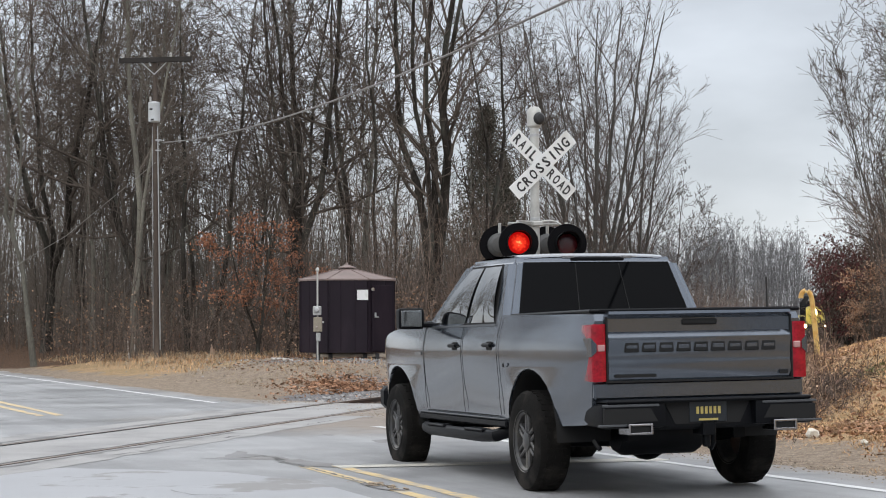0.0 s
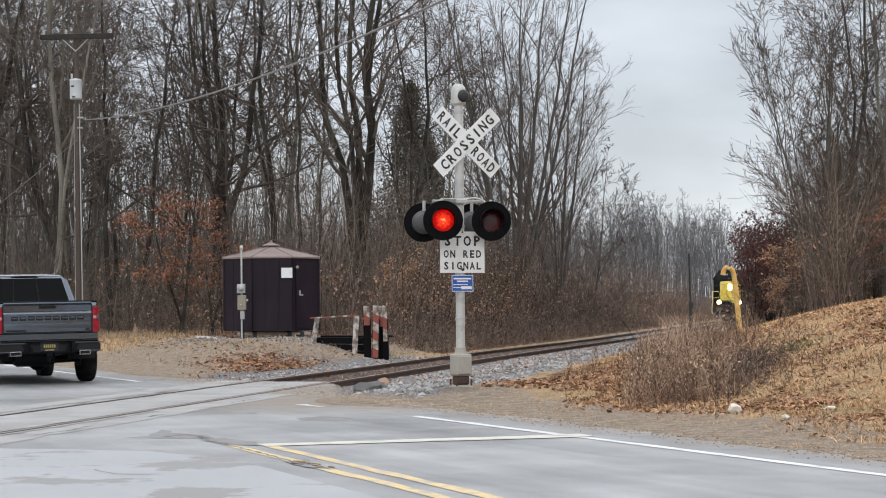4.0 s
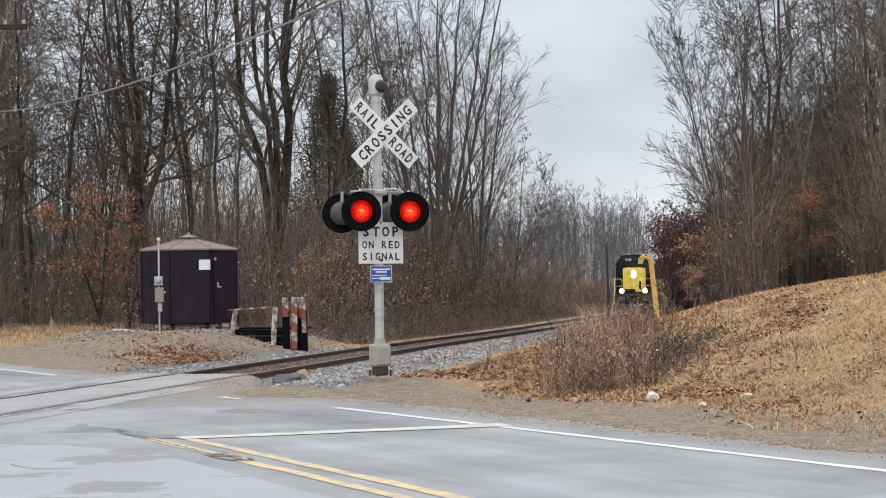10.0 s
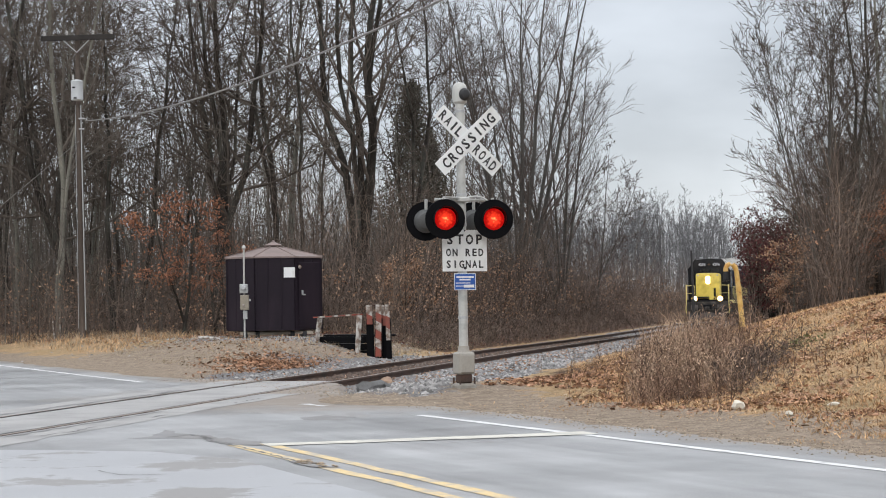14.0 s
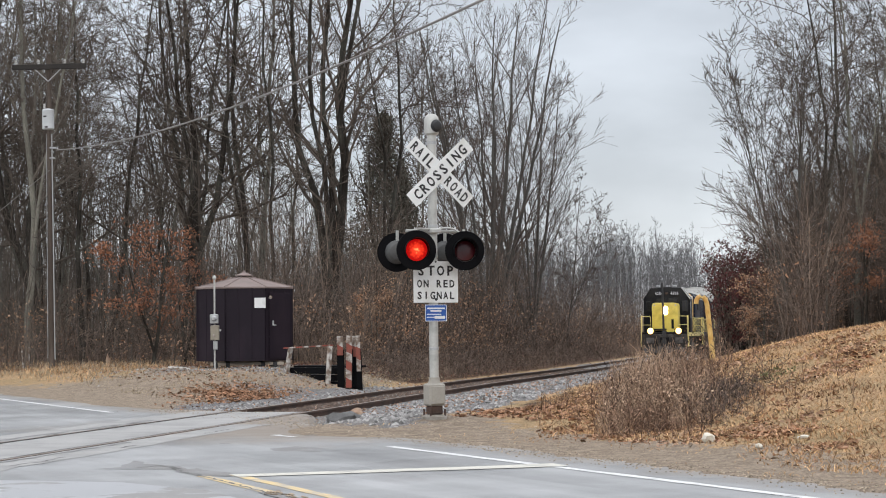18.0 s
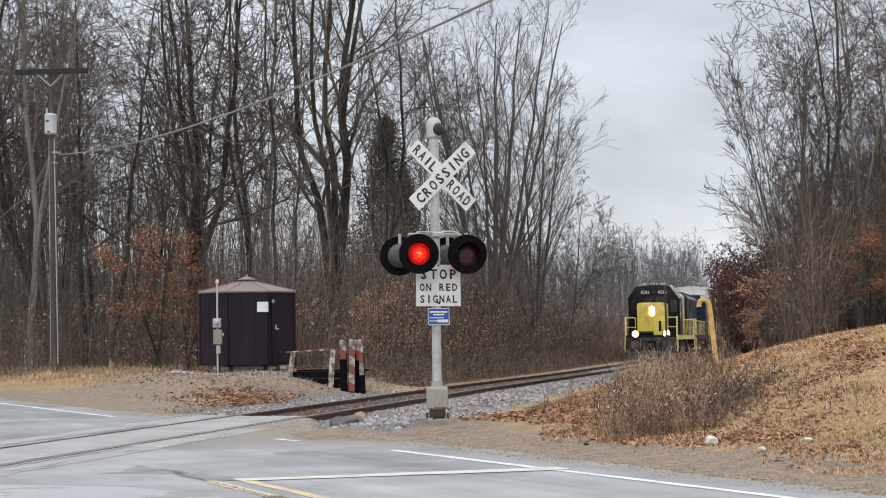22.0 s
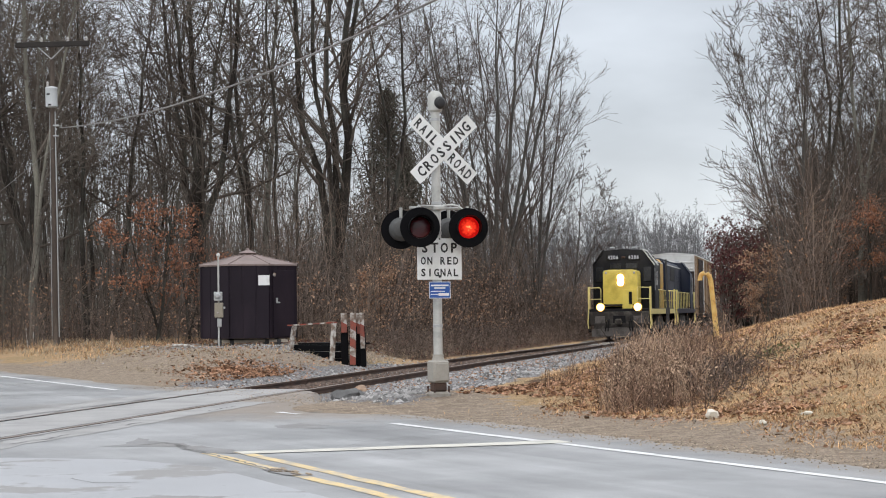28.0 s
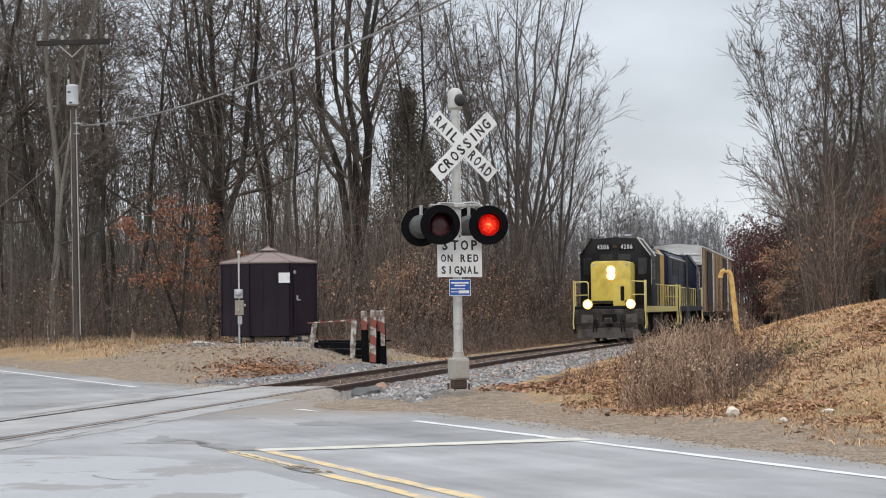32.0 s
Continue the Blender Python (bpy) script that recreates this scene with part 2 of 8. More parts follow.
def lettering(text, size, mat, parent, m, name="letter", depth=0.002, width=0.5):
    """Raised letters from the built-in font, each a part of its own, spread over the width, centred on m, facing its z axis."""
    cell = width / len(text)
    for k, ch in enumerate(text):
        if ch == " ":
            continue
        cu = bpy.data.curves.new(name, "FONT")
        cu.body, cu.size, cu.extrude, cu.align_x, cu.align_y = ch, size, depth, "CENTER", "CENTER"
        cu.resolution_u, cu.offset = 2, size * 0.026
        tmp = bpy.data.objects.new(name, cu)
        scene.collection.objects.link(tmp)
        bpy.context.view_layer.update()
        me = bpy.data.meshes.new_from_object(tmp.evaluated_get(bpy.context.evaluated_depsgraph_get()))
        bpy.data.objects.remove(tmp)
        bpy.data.curves.remove(cu)
        xs, ys = [v.co.x for v in me.vertices], [v.co.y for v in me.vertices]
        wide = max(xs) - min(xs)
        kx = min(1.0, cell * 0.76 / wide)
        me.transform(m @ Matrix.Translation(((k + 0.5 - len(text) / 2) * cell, 0, 0)) @ Matrix.Diagonal((kx, 1, 1, 1)) @ Matrix.Translation((-(max(xs) + min(xs)) / 2, -(max(ys) + min(ys)) / 2, 0)))
        me.materials.clear()
        me.materials.append(mat)
        ob = new(name, me)
        ob.parent = parent


# ---- the plan: the road runs away to the left of the camera, the track crosses it and runs away to the right ----
ROAD_U, ROAD_N = Vector((-0.448, 0.894, 0)), Vector((0.894, 0.448, 0))
TRACK_TURN = math.atan(0.165)


def track_x(y):
    return -4.05 + 0.165 * (y - 33.5)


def on_road(a, s, z=0.0):
    """The point a metres along the road and s metres to its right."""
    return ROAD_U * a + ROAD_N * s + Vector((0, 0, z))


def smooth(lo, hi, v):
    t = np.clip((v - lo) / (hi - lo), 0, 1)
    return t * t * (3 - 2 * t)


def ground_parts(x, y):
    x, y = np.asarray(x, float), np.asarray(y, float)
    s = 0.894 * x + 0.448 * y
    q = (x - track_x(y)) * 0.9867
    return s, q


def rail_level(y):
    return -0.1 * smooth(45, 85, np.asarray(y, float))


def ground_z(x, y):
    x, y = np.asarray(x, float), np.asarray(y, float)
    s, q = ground_parts(x, y)
    off = smooth(9.4, 12.5, s)
    # the grassy bank to the right of the track
    bank = np.interp(q, [2.5, 4.5, 7.0, 9.6, 12.6, 18, 30, 60], [0, 0.08, 0.6, 1.25, 1.66, 2.1, 2.6, 3.0]) * smooth(10.2, 19.5, s)
    # the low mound with the hut between the road and the track
    mound = 0.45 * smooth(10.0, 15.0, s) * smooth(-2.3, -5.0, q)
    swell = 0.2 * np.exp(-(((x + 0.8) / 1.7) ** 2 + ((y - 27.0) / 1.9) ** 2))
    bed = -0.11 * smooth(2.6, 1.7, np.abs(q)) * smooth(9.3, 10.4, s)
    rough = 0.03 * np.sin(1.7 * x + 0.6 * y) * np.sin(0.9 * y - 0.5 * x) + 0.02 * np.sin(4.1 * x) * np.sin(3.3 * y + 1)
    far = 0.012 * np.clip(y - 75, 0, 200) * smooth(4, 12, np.abs(q))
    hump = bank + mound + swell + far
    return np.where(np.abs(q) < 2.6, hump * smooth(1.2, 2.6, np.abs(q)), hump) + bed + rail_level(y) * smooth(6, 2, np.abs(q)) + rough * off * smooth(1.6, 3, np.abs(q)) - 0.03 * (1 - off)


def gz(x, y):
    return float(ground_z(x, y))


# ---- ground, road and track ----
def ground_material():
    m = bpy.data.materials.new("bank_and_verge")
    m.use_nodes = True
    nt = m.node_tree
    N, L = nt.nodes.new, nt.links.new
    b = nt.nodes["Principled BSDF"]
    b.inputs["Roughness"].default_value = 0.95
    b.inputs["Specular IOR Level"].default_value = 0.2
    geo, att = N("ShaderNodeTexCoord"), N("ShaderNodeAttribute")
    att.attribute_name = "cover"
    sep = N("ShaderNodeSeparateColor")
    L(att.outputs["Color"], sep.inputs[0])

    def noise_at(scale, detail=5):
        n = N("ShaderNodeTexNoise")
        n.inputs["Scale"].default_value, n.inputs["Detail"].default_value = scale, detail
        L(geo.outputs["Object"], n.inputs["Vector"])
        return n.outputs["Fac"]

    def two(fac, c0, c1, lo=0.38, hi=0.62):
        r = N("ShaderNodeMapRange")
        r.inputs["From Min"].default_value, r.inputs["From Max"].default_value = lo, hi
        L(fac, r.inputs[0])
        mix = N("ShaderNodeMix")
        mix.data_type = "RGBA"
        mix.inputs[6].default_value, mix.inputs[7].default_value = rgb(c0), rgb(c1)
        L(r.outputs[0], mix.inputs[0])
        return mix.outputs[2]

    def over(mask, under, top, edge):
        """top over under where mask, frayed by noise."""
        a = N("ShaderNodeMath")
        a.operation = "ADD"
        L(mask, a.inputs[0])
        sub = N("ShaderNodeMapRange")
        sub.inputs["To Min"].default_value, sub.inputs["To Max"].default_value = -0.45, 0.45
        L(edge, sub.inputs[0])
        L(sub.outputs[0], a.inputs[1])
        r = N("ShaderNodeMapRange")
        r.inputs["From Min"].default_value, r.inputs["From Max"].default_value = 0.42, 0.58
        L(a.outputs[0], r.inputs[0])
        mix = N("ShaderNodeMix")
        mix.data_type = "RGBA"
        L(r.outputs[0], mix.inputs[0])
        L(under, mix.inputs[6])
        L(top, mix.inputs[7])
        return mix.outputs[2]

    fine, mid, wide = noise_at(34), noise_at(5.5), noise_at(0.7)
    grass = two(mid, (0.5, 0.325, 0.18), (0.28, 0.175, 0.1))
    grass2 = two(wide, (0.45, 0.305, 0.17), (0.26, 0.22, 0.12))
    gm = N("ShaderNodeMix")
    gm.data_type = "RGBA"
    gm.inputs[0].default_value = 0.5
    L(grass, gm.inputs[6])
    L(grass2, gm.inputs[7])
    dirt = two(mid, (0.24, 0.188, 0.142), (0.335, 0.268, 0.205))
    gravel = two(fine, (0.085, 0.08, 0.078), (0.30, 0.29, 0.29), 0.3, 0.7)
    litter = two(noise_at(16), (0.06, 0.04, 0.028), (0.16, 0.09, 0.052))
    c = over(sep.outputs["Red"], gm.outputs[2], dirt, mid)
    c = over(sep.outputs["Green"], c, gravel, mid)
    c = over(sep.outputs["Blue"], c, litter, mid)
    speck = two(fine, (0.58, 0.58, 0.58), (1.36, 1.36, 1.36), 0.3, 0.7)
    mul = N("ShaderNodeMix")
    mul.data_type, mul.blend_type = "RGBA", "MULTIPLY"
    mul.inputs[0].default_value = 1
    L(c, mul.inputs[6])
    L(speck, mul.inputs[7])
    L(mul.outputs[2], b.inputs["Base Color"])
    bp = N("ShaderNodeBump")
    bp.inputs["Strength"].default_value, bp.inputs["Distance"].default_value = 0.9, 0.06
    L(fine, bp.inputs["Height"])
    L(bp.outputs[0], b.inputs["Normal"])
    return m


def cover_at(x, y):
    """How much bare dirt, gravel and leaf litter covers the ground."""
    s, q = ground_parts(x, y)
    wob = 0.5 * np.sin(0.9 * x + 0.4 * y) + 0.35 * np.sin(2.3 * y - 1.1 * x)
    dirt = smooth(12.3, 10.6, s + 0.5 * wob) * smooth(-6, 0, y)
    dirt = np.maximum(dirt, smooth(15.4, 13.5, s + wob) * smooth(0, -3, q) * smooth(60, 40, y))
    dirt = np.maximum(dirt, 0.8 * smooth(-11, -9, x) * smooth(-2.2, -3.0, q) * smooth(60, 57, y) * smooth(9.5, 10.5, s))
    dirt = np.maximum(dirt, 0.75 * np.exp(-(((x - 5.2) / 1.6) ** 2 + ((y - 17.6) / 2.2) ** 2)))
    gravel = np.where(q < 0, smooth(3.3 - 1.2 * smooth(46, 54, y), 2.2 - 0.7 * smooth(46, 54, y), -q + 0.2 * wob), smooth(4.8, 3.2, q + 0.35 * wob)) * smooth(9.6, 10.4, s)
    gravel = np.maximum(gravel, 0.5 * np.exp(-(((x + 0.4) / 2.2) ** 2 + ((y - 28.5) / 2.6) ** 2)))
    gravel = np.maximum(gravel, 0.66 * np.exp(-(((x + 4.5) / 2.7) ** 2 + ((y - 44) / 4.5) ** 2)))
    gravel = np.maximum(gravel, 0.85 * np.exp(-(((x + 6.8) / 3.3) ** 2 + ((y - 52.0) / 3.6) ** 2)))
    litter = smooth(54, 58, y + wob + 0.9 * np.minimum(0, x + 10)) * smooth(1.7, 2.4, -q)
    litter = np.maximum(litter, smooth(3.2, 4.0, q) * smooth(52, 57, y + wob))
    litter = np.maximum(litter, 0.75 * np.exp(-(((q - 5.0) / 1.1) ** 2)) * smooth(21, 25, y) * smooth(60, 40, y) * smooth(11.9, 12.8, s))
    litter = np.maximum(litter, 0.6 * np.exp(-(((x + 5.4) / 1.4) ** 2 + ((y - 42.0) / 2.0) ** 2)))
    # Unseen ground near and behind the camera, greyed to cool the truck's reflections.
    gravel = np.maximum(gravel, np.maximum(smooth(26, 18, np.hypot(x, y)) * smooth(2.0, 1.2, s), smooth(4, -2, y)))
    return dirt, gravel, litter


def make_ground():
    xs = np.concatenate([[-2500, -900, -400, -200, -120, -80], np.arange(-50, 30.1, 0.5), [36, 45, 60, 85, 130, 220, 420, 900, 2500]])
    ys = np.concatenate([[-2500, -700, -250, -100, -40, -15], np.arange(-5, 90.1, 0.5), np.arange(92, 200, 4), [220, 260, 330, 450, 700, 1300, 3000]])
    X, Y = np.meshgrid(xs, ys)
    Z = ground_z(X, Y)
    v = np.stack([X, Y, Z], -1).reshape(-1, 3)
    w = len(xs)
    i = np.arange((len(ys) - 1) * (w - 1))
    a = i // (w - 1) * w + i % (w - 1)
    f = np.stack([a, a + 1, a + w + 1, a + w], -1)
    me = raw_mesh("ground", v, f, ground_material(), True)
    d, g, l = cover_at(X, Y)
    col = np.stack([d, g, l, np.ones_like(d)], -1).reshape(-1, 4)
    me.color_attributes.new("cover", "FLOAT_COLOR", "POINT").data.foreach_set("color", col.ravel())
    return tagged(new("ground", me), "dry winter ground with straw grass, dirt and leaf litter", "ground", kind="structure")


def asphalt_material():
    m = material("worn_asphalt", (0.288, 0.291, 0.296), 0.62, vary=0.24, scale=1.1, fine=70, bump=0.4, tint=(0.2, 0.202, 0.206), tint_scale=0.33, tint_amount=0.6, depth=0.006, spec=0.5)
    nt = m.node_tree
    N, L = nt.nodes.new, nt.links.new
    b = nt.nodes["Principled BSDF"]
    coord = N("ShaderNodeTexCoord")
    n, r = N("ShaderNodeTexNoise"), N("ShaderNodeMapRange")
    n.inputs["Scale"].default_value, n.inputs["Detail"].default_value = 0.45, 5
    L(coord.outputs["Object"], n.inputs["Vector"])
    for key, v in (("From Min", 0.42), ("From Max", 0.62), ("To Min", 0.36), ("To Max", 0.7)):
        r.inputs[key].default_value = v
    L(n.outputs["Fac"], r.inputs[0])
    L(r.outputs[0], b.inputs["Roughness"])
    # streaks along the lanes, and dust from the shoulder over the frayed margin
    colour = b.inputs["Base Color"].links[0].from_socket
    lanes = N("ShaderNodeMapping")
    lanes.vector_type = "TEXTURE"
    lanes.inputs["Rotation"].default_value, lanes.inputs["Scale"].default_value = (0, 0, math.atan2(0.448, 0.894)), (0.67, 14, 1)
    L(coord.outputs["Object"], lanes.inputs[0])
    streak, sr = N("ShaderNodeTexNoise"), N("ShaderNodeMapRange")
    streak.inputs["Scale"].default_value, streak.inputs["Detail"].default_value = 1.3, 6
    streak.inputs["Roughness"].default_value = 0.62
    L(lanes.outputs[0], streak.inputs["Vector"])
    for key, v in (("From Min", 0.32), ("From Max", 0.68), ("To Min", 0.8), ("To Max", 1.2)):
        sr.inputs[key].default_value = v
    L(streak.outputs["Fac"], sr.inputs[0])
    mul = N("ShaderNodeMix")
    mul.data_type, mul.blend_type = "RGBA", "MULTIPLY"
    mul.inputs[0].default_value = 1
    L(colour, mul.inputs[6])
    L(sr.outputs[0], mul.inputs[7])
    across, edge, ragged, dust = N("ShaderNodeVectorMath"), N("ShaderNodeMath"), N("ShaderNodeTexNoise"), N("ShaderNodeMapRange")
    across.operation, edge.operation = "DOT_PRODUCT", "MULTIPLY_ADD"
    across.inputs[1].default_value = (0.894, 0.448, 0)
    L(coord.outputs["Object"], across.inputs[0])
    ragged.inputs["Scale"].default_value, ragged.inputs["Detail"].default_value, ragged.inputs["Roughness"].default_value = 1.1, 7, 0.68
    L(coord.outputs["Object"], ragged.inputs["Vector"])
    L(ragged.outputs["Fac"], edge.inputs[0])
    edge.inputs[1].default_value = 2.6
    L(across.outputs["Value"], edge.inputs[2])
    for key, v in (("From Min", 10.35), ("From Max", 11.3), ("To Min", 0.0), ("To Max", 0.85)):
        dust.inputs[key].default_value = v
    L(edge.outputs[0], dust.inputs[0])
    away, spread, dust2, most = N("ShaderNodeVectorMath"), N("ShaderNodeMath"), N("ShaderNodeMapRange"), N("ShaderNodeMath")
    away.operation, spread.operation, most.operation = "DISTANCE", "MULTIPLY_ADD", "MAXIMUM"
    away.inputs[1].default_value = (-2.0, 27.8, 0)
    L(coord.outputs["Object"], away.inputs[0])
    L(ragged.outputs["Fac"], spread.inputs[0])
    spread.inputs[1].default_value = -4.5
    L(away.outputs["Value"], spread.inputs[2])
    for key, v in (("From Min", 3.1), ("From Max", 0.6), ("To Min", 0.0), ("To Max", 0.9)):
        dust2.inputs[key].default_value = v
    L(spread.outputs[0], dust2.inputs[0])
    L(dust.outputs[0], most.inputs[0])
    L(dust2.outputs[0], most.inputs[1])
    mix = N("ShaderNodeMix")
    mix.data_type = "RGBA"
    mix.inputs[7].default_value = rgb((0.22, 0.18, 0.145))
    L(most.outputs[0], mix.inputs[0])
    L(mul.outputs[2], mix.inputs[6])
    L(mix.outputs[2], b.inputs["Base Color"])
    return m


ASPHALT = asphalt_material()
def worn_repair():
    m = material("smooth_asphalt_patch", (0.365, 0.372, 0.388), 0.42, vary=0.12, scale=0.9, fine=80, bump=0.15, depth=0.004)
    nt = m.node_tree
    N, L = nt.nodes.new, nt.links.new
    b = nt.nodes["Principled BSDF"]
    colour = b.inputs["Base Color"].links[0].from_socket
    coord, noise_, edge, mix, rough = N("ShaderNodeTexCoord"), N("ShaderNodeTexNoise"), N("ShaderNodeMapRange"), N("ShaderNodeMix"), N("ShaderNodeMapRange")
    noise_.inputs["Scale"].default_value, noise_.inputs["Detail"].default_value, noise_.inputs["Roughness"].default_value = 0.62, 10, 0.66
    L(coord.outputs["Object"], noise_.inputs["Vector"])
    edge.inputs["From Min"].default_value, edge.inputs["From Max"].default_value = 0.535, 0.575
    L(noise_.outputs["Fac"], edge.inputs[0])
    mix.data_type = "RGBA"
    mix.inputs[7].default_value = rgb((0.25, 0.243, 0.24))
    L(edge.outputs[0], mix.inputs[0])
    L(colour, mix.inputs[6])
    L(mix.outputs[2], b.inputs["Base Color"])
    rough.inputs["To Min"].default_value, rough.inputs["To Max"].default_value = 0.4, 0.75
    L(edge.outputs[0], rough.inputs[0])
    L(rough.outputs[0], b.inputs["Roughness"])
    return m


ASPHALT_PATCH = worn_repair()
ASPHALT_DARK = material("dark_worn_asphalt", (0.205, 0.199, 0.196), 0.75, vary=0.3, scale=3, fine=60, bump=0.4, tint=(0.22, 0.22, 0.225), tint_scale=2.2, tint_amount=0.5)
ASPHALT_PALE = material("pale_crossing_surface", (0.315, 0.308, 0.302), 0.6, vary=0.2, scale=1.2, fine=60, bump=0.3, tint=(0.245, 0.24, 0.238), tint_scale=1.3, tint_amount=0.5, depth=0.006)
CRACK = material("tar_and_cracks", (0.05, 0.048, 0.046), 0.75, vary=0.4, scale=3, fine=50, bump=0.4)
CRACK_GREY = material("dusty_crack", (0.115, 0.112, 0.11), 0.85, vary=0.5, scale=5, fine=50, bump=0.4, tint=(0.2, 0.2, 0.2), tint_scale=3, tint_amount=0.5)
PAINT_WHITE = material("worn_white_road_paint", (0.66, 0.66, 0.66), 0.55, vary=0.1, scale=5, fine=60, bump=0.15, tint=(0.42, 0.42, 0.42), tint_scale=4, tint_amount=0.25)
PAINT_CREAM = material("worn_stop_line_paint", (0.56, 0.54, 0.48), 0.6, vary=0.1, scale=5, fine=60, bump=0.15, tint=(0.36, 0.35, 0.33), tint_scale=3, tint_amount=0.4)
PAINT_YELLOW = material("worn_yellow_road_paint", (0.66, 0.5, 0.25), 0.6, vary=0.16, scale=5, fine=60, bump=0.15, tint=(0.4, 0.35, 0.28), tint_scale=5, tint_amount=0.62)
RAIL_TOP = material("rail_head_steel", (0.2, 0.155, 0.125), 0.45, 0.2, vary=0.3, scale=4, fine=40, bump=0.1)
RUST = material("rusty_rail_steel", (0.075, 0.042, 0.03), 0.85, vary=0.35, scale=3, fine=40, bump=0.3, tint=(0.045, 0.03, 0.025), tint_scale=2)
TIE_WOOD = material("weathered_tie_wood", (0.1, 0.075, 0.058), 0.9, vary=0.35, scale=3, fine=40, bump=0.6, tint=(0.17, 0.13, 0.1), tint_scale=3, per_object=0.3)
STONE = material("ballast_stone", (0.25, 0.242, 0.236), 0.9, vary=0.2, scale=4, fine=30, bump=0.3, island=0.65)
STONE_DARK = material("broken_asphalt_lump", (0.1, 0.098, 0.097), 0.9, vary=0.35, scale=6, fine=40, bump=0.6)
PALE_STONE = material("pale_stone", (0.62, 0.58, 0.5), 0.85, vary=0.2, scale=8, fine=50, bump=0.4)


def strip(name, a0, a1, s0, s1, z, mat, step=1.0, s2=None, s3=None, fray=0.0, seed=0):
    """A flat piece of the road from a0 to a1 between two offsets (which may differ at the far end), with a frayed edge."""
    n = max(2, int(abs(a1 - a0) / step) + 1)
    rng = random.Random(seed)
    s2, s3 = s0 if s2 is None else s2, s1 if s3 is None else s3
    v, f = [], []
    for k in range(n):
        t = k / (n - 1)
        a = a0 + (a1 - a0) * t
        lo, hi = s0 + (s2 - s0) * t + rng.uniform(-fray, fray), s1 + (s3 - s1) * t + rng.uniform(-fray, fray)
        v += [tuple(on_road(a, lo, z)), tuple(on_road(a, hi, z))]
        if k:
            f.append((2 * k - 2, 2 * k - 1, 2 * k + 1, 2 * k))
    return new(name, raw_mesh(name, v, f, mat))


def slab(name, outline, z0, z1, mat):
    """A thin slab of a free outline."""
    bm = bmesh.new()
    prism(bm, outline, z0, z1, "z")
    return mesh_object(name, bm, mat)


def make_road():
    rng = random.Random(3)
    # pavement: sections across, from the near left edge to the frayed right edge
    v, f = [], []
    aa = np.concatenate([np.arange(-60, 4, 0.5), np.arange(4, 36, 0.12), np.arange(36, 150, 0.5)])
    offs = [-5.0, 1.4, 3.0, 5.5, 8.0, 9.3]
    for k, a in enumerate(aa):
        fr = 9.72 + 0.07 * math.sin(0.8 * a) + 0.05 * math.sin(2.3 * a + 1) + 0.06 * math.sin(7.1 * a) * math.sin(3.3 * a + 2) + rng.uniform(-0.06, 0.06)
        fr += 1.7 * math.exp(-((a - 30.3) / 3.0) ** 2) + 0.2 * math.exp(-((a - 20.5) / 2.0) ** 2)
        row = offs + [fr, fr + 0.1]
        for j, s in enumerate(row):
            v.append(tuple(on_road(a, s, 0.0 if j < 7 else -0.09)))
        if k:
            w = len(row)
            f += [((k - 1) * w + j, (k - 1) * w + j + 1, k * w + j + 1, k * w + j) for j in range(w - 1)]
    road = tagged(new("road", raw_mesh("road", v, f, ASPHALT)), "worn grey two-lane asphalt road, damp in patches", "road", kind="structure")

    def mark(name, ob, label=""):
        ob.parent = road
        return tagged(ob, label)
    z = 0.004
    mark("edge_line", strip("edge_line", -40, 20.6, 8.80, 8.93, z, PAINT_WHITE, 0.5, fray=0.012, seed=4), "solid white edge line")
    mark("edge_line", strip("edge_line", 33.2, 140, 8.80, 8.93, z, PAINT_WHITE, 0.5, fray=0.012, seed=5), "solid white edge line")
    mark("edge_line_remnant", strip("edge_line_remnant", 23.3, 24.0, 8.6, 8.7, z, PAINT_WHITE, 0.3, fray=0.05, seed=6), "worn scrap of white paint")
    # the double yellow centre line drifts slightly towards the edge line
    for lo in (0.0, 0.31):
        mark("centre_line", strip("centre_line", -20, 17.25, 3.86 + lo, 3.99 + lo, z, PAINT_YELLOW, 0.4, s2=5.42 + lo, s3=5.54 + lo, fray=0.018, seed=int(10 + lo * 100)), "worn yellow centre line")
        mark("centre_line", strip("centre_line", 29.4, 140, 5.0 + lo, 5.13 + lo, z, PAINT_YELLOW, 0.4, fray=0.018, seed=int(20 + lo * 100)), "worn yellow centre line")
    # stop line, a little askew
    p0, p1 = Vector((-2.50, 17.80, z + 0.003)), Vector((0.62, 18.93, z + 0.003))
    d = (p1 - p0) / 12
    w = Vector((-0.13, 0.36, 0))
    v, f = [], []
    for k in range(13):
        j = Vector((rng.uniform(-0.015, 0.015), rng.uniform(-0.02, 0.02), 0))
        v += [tuple(p0 + d * k - w * (0.42 + 0.13 * k / 12) + j), tuple(p0 + d * k + w * (0.42 + 0.13 * k / 12) + j)]
        if k:
            f.append((2 * k - 2, 2 * k - 1, 2 * k + 1, 2 * k))
    mark("stop_line", new("stop_line", raw_mesh("stop_line", v, f, PAINT_CREAM)), "worn cream-white stop line")
    # a smooth pale repair left of the centre line, and the pale strips along the rails
    o = [tuple(on_road(a, s)[:2]) for a, s in ((5, 1.5), (5, 4.6), (9, 4.75), (13, 4.9), (15.6, 5.0), (16.9, 4.6), (17.6, 3.9), (18.3, 3.0), (18.9, 2.2), (19.2, 1.5))]
    patch = slab("repair_patch", o, 0.0, 0.003, ASPHALT_PATCH)
    mark("repair_patch", patch, "smooth pale asphalt repair")
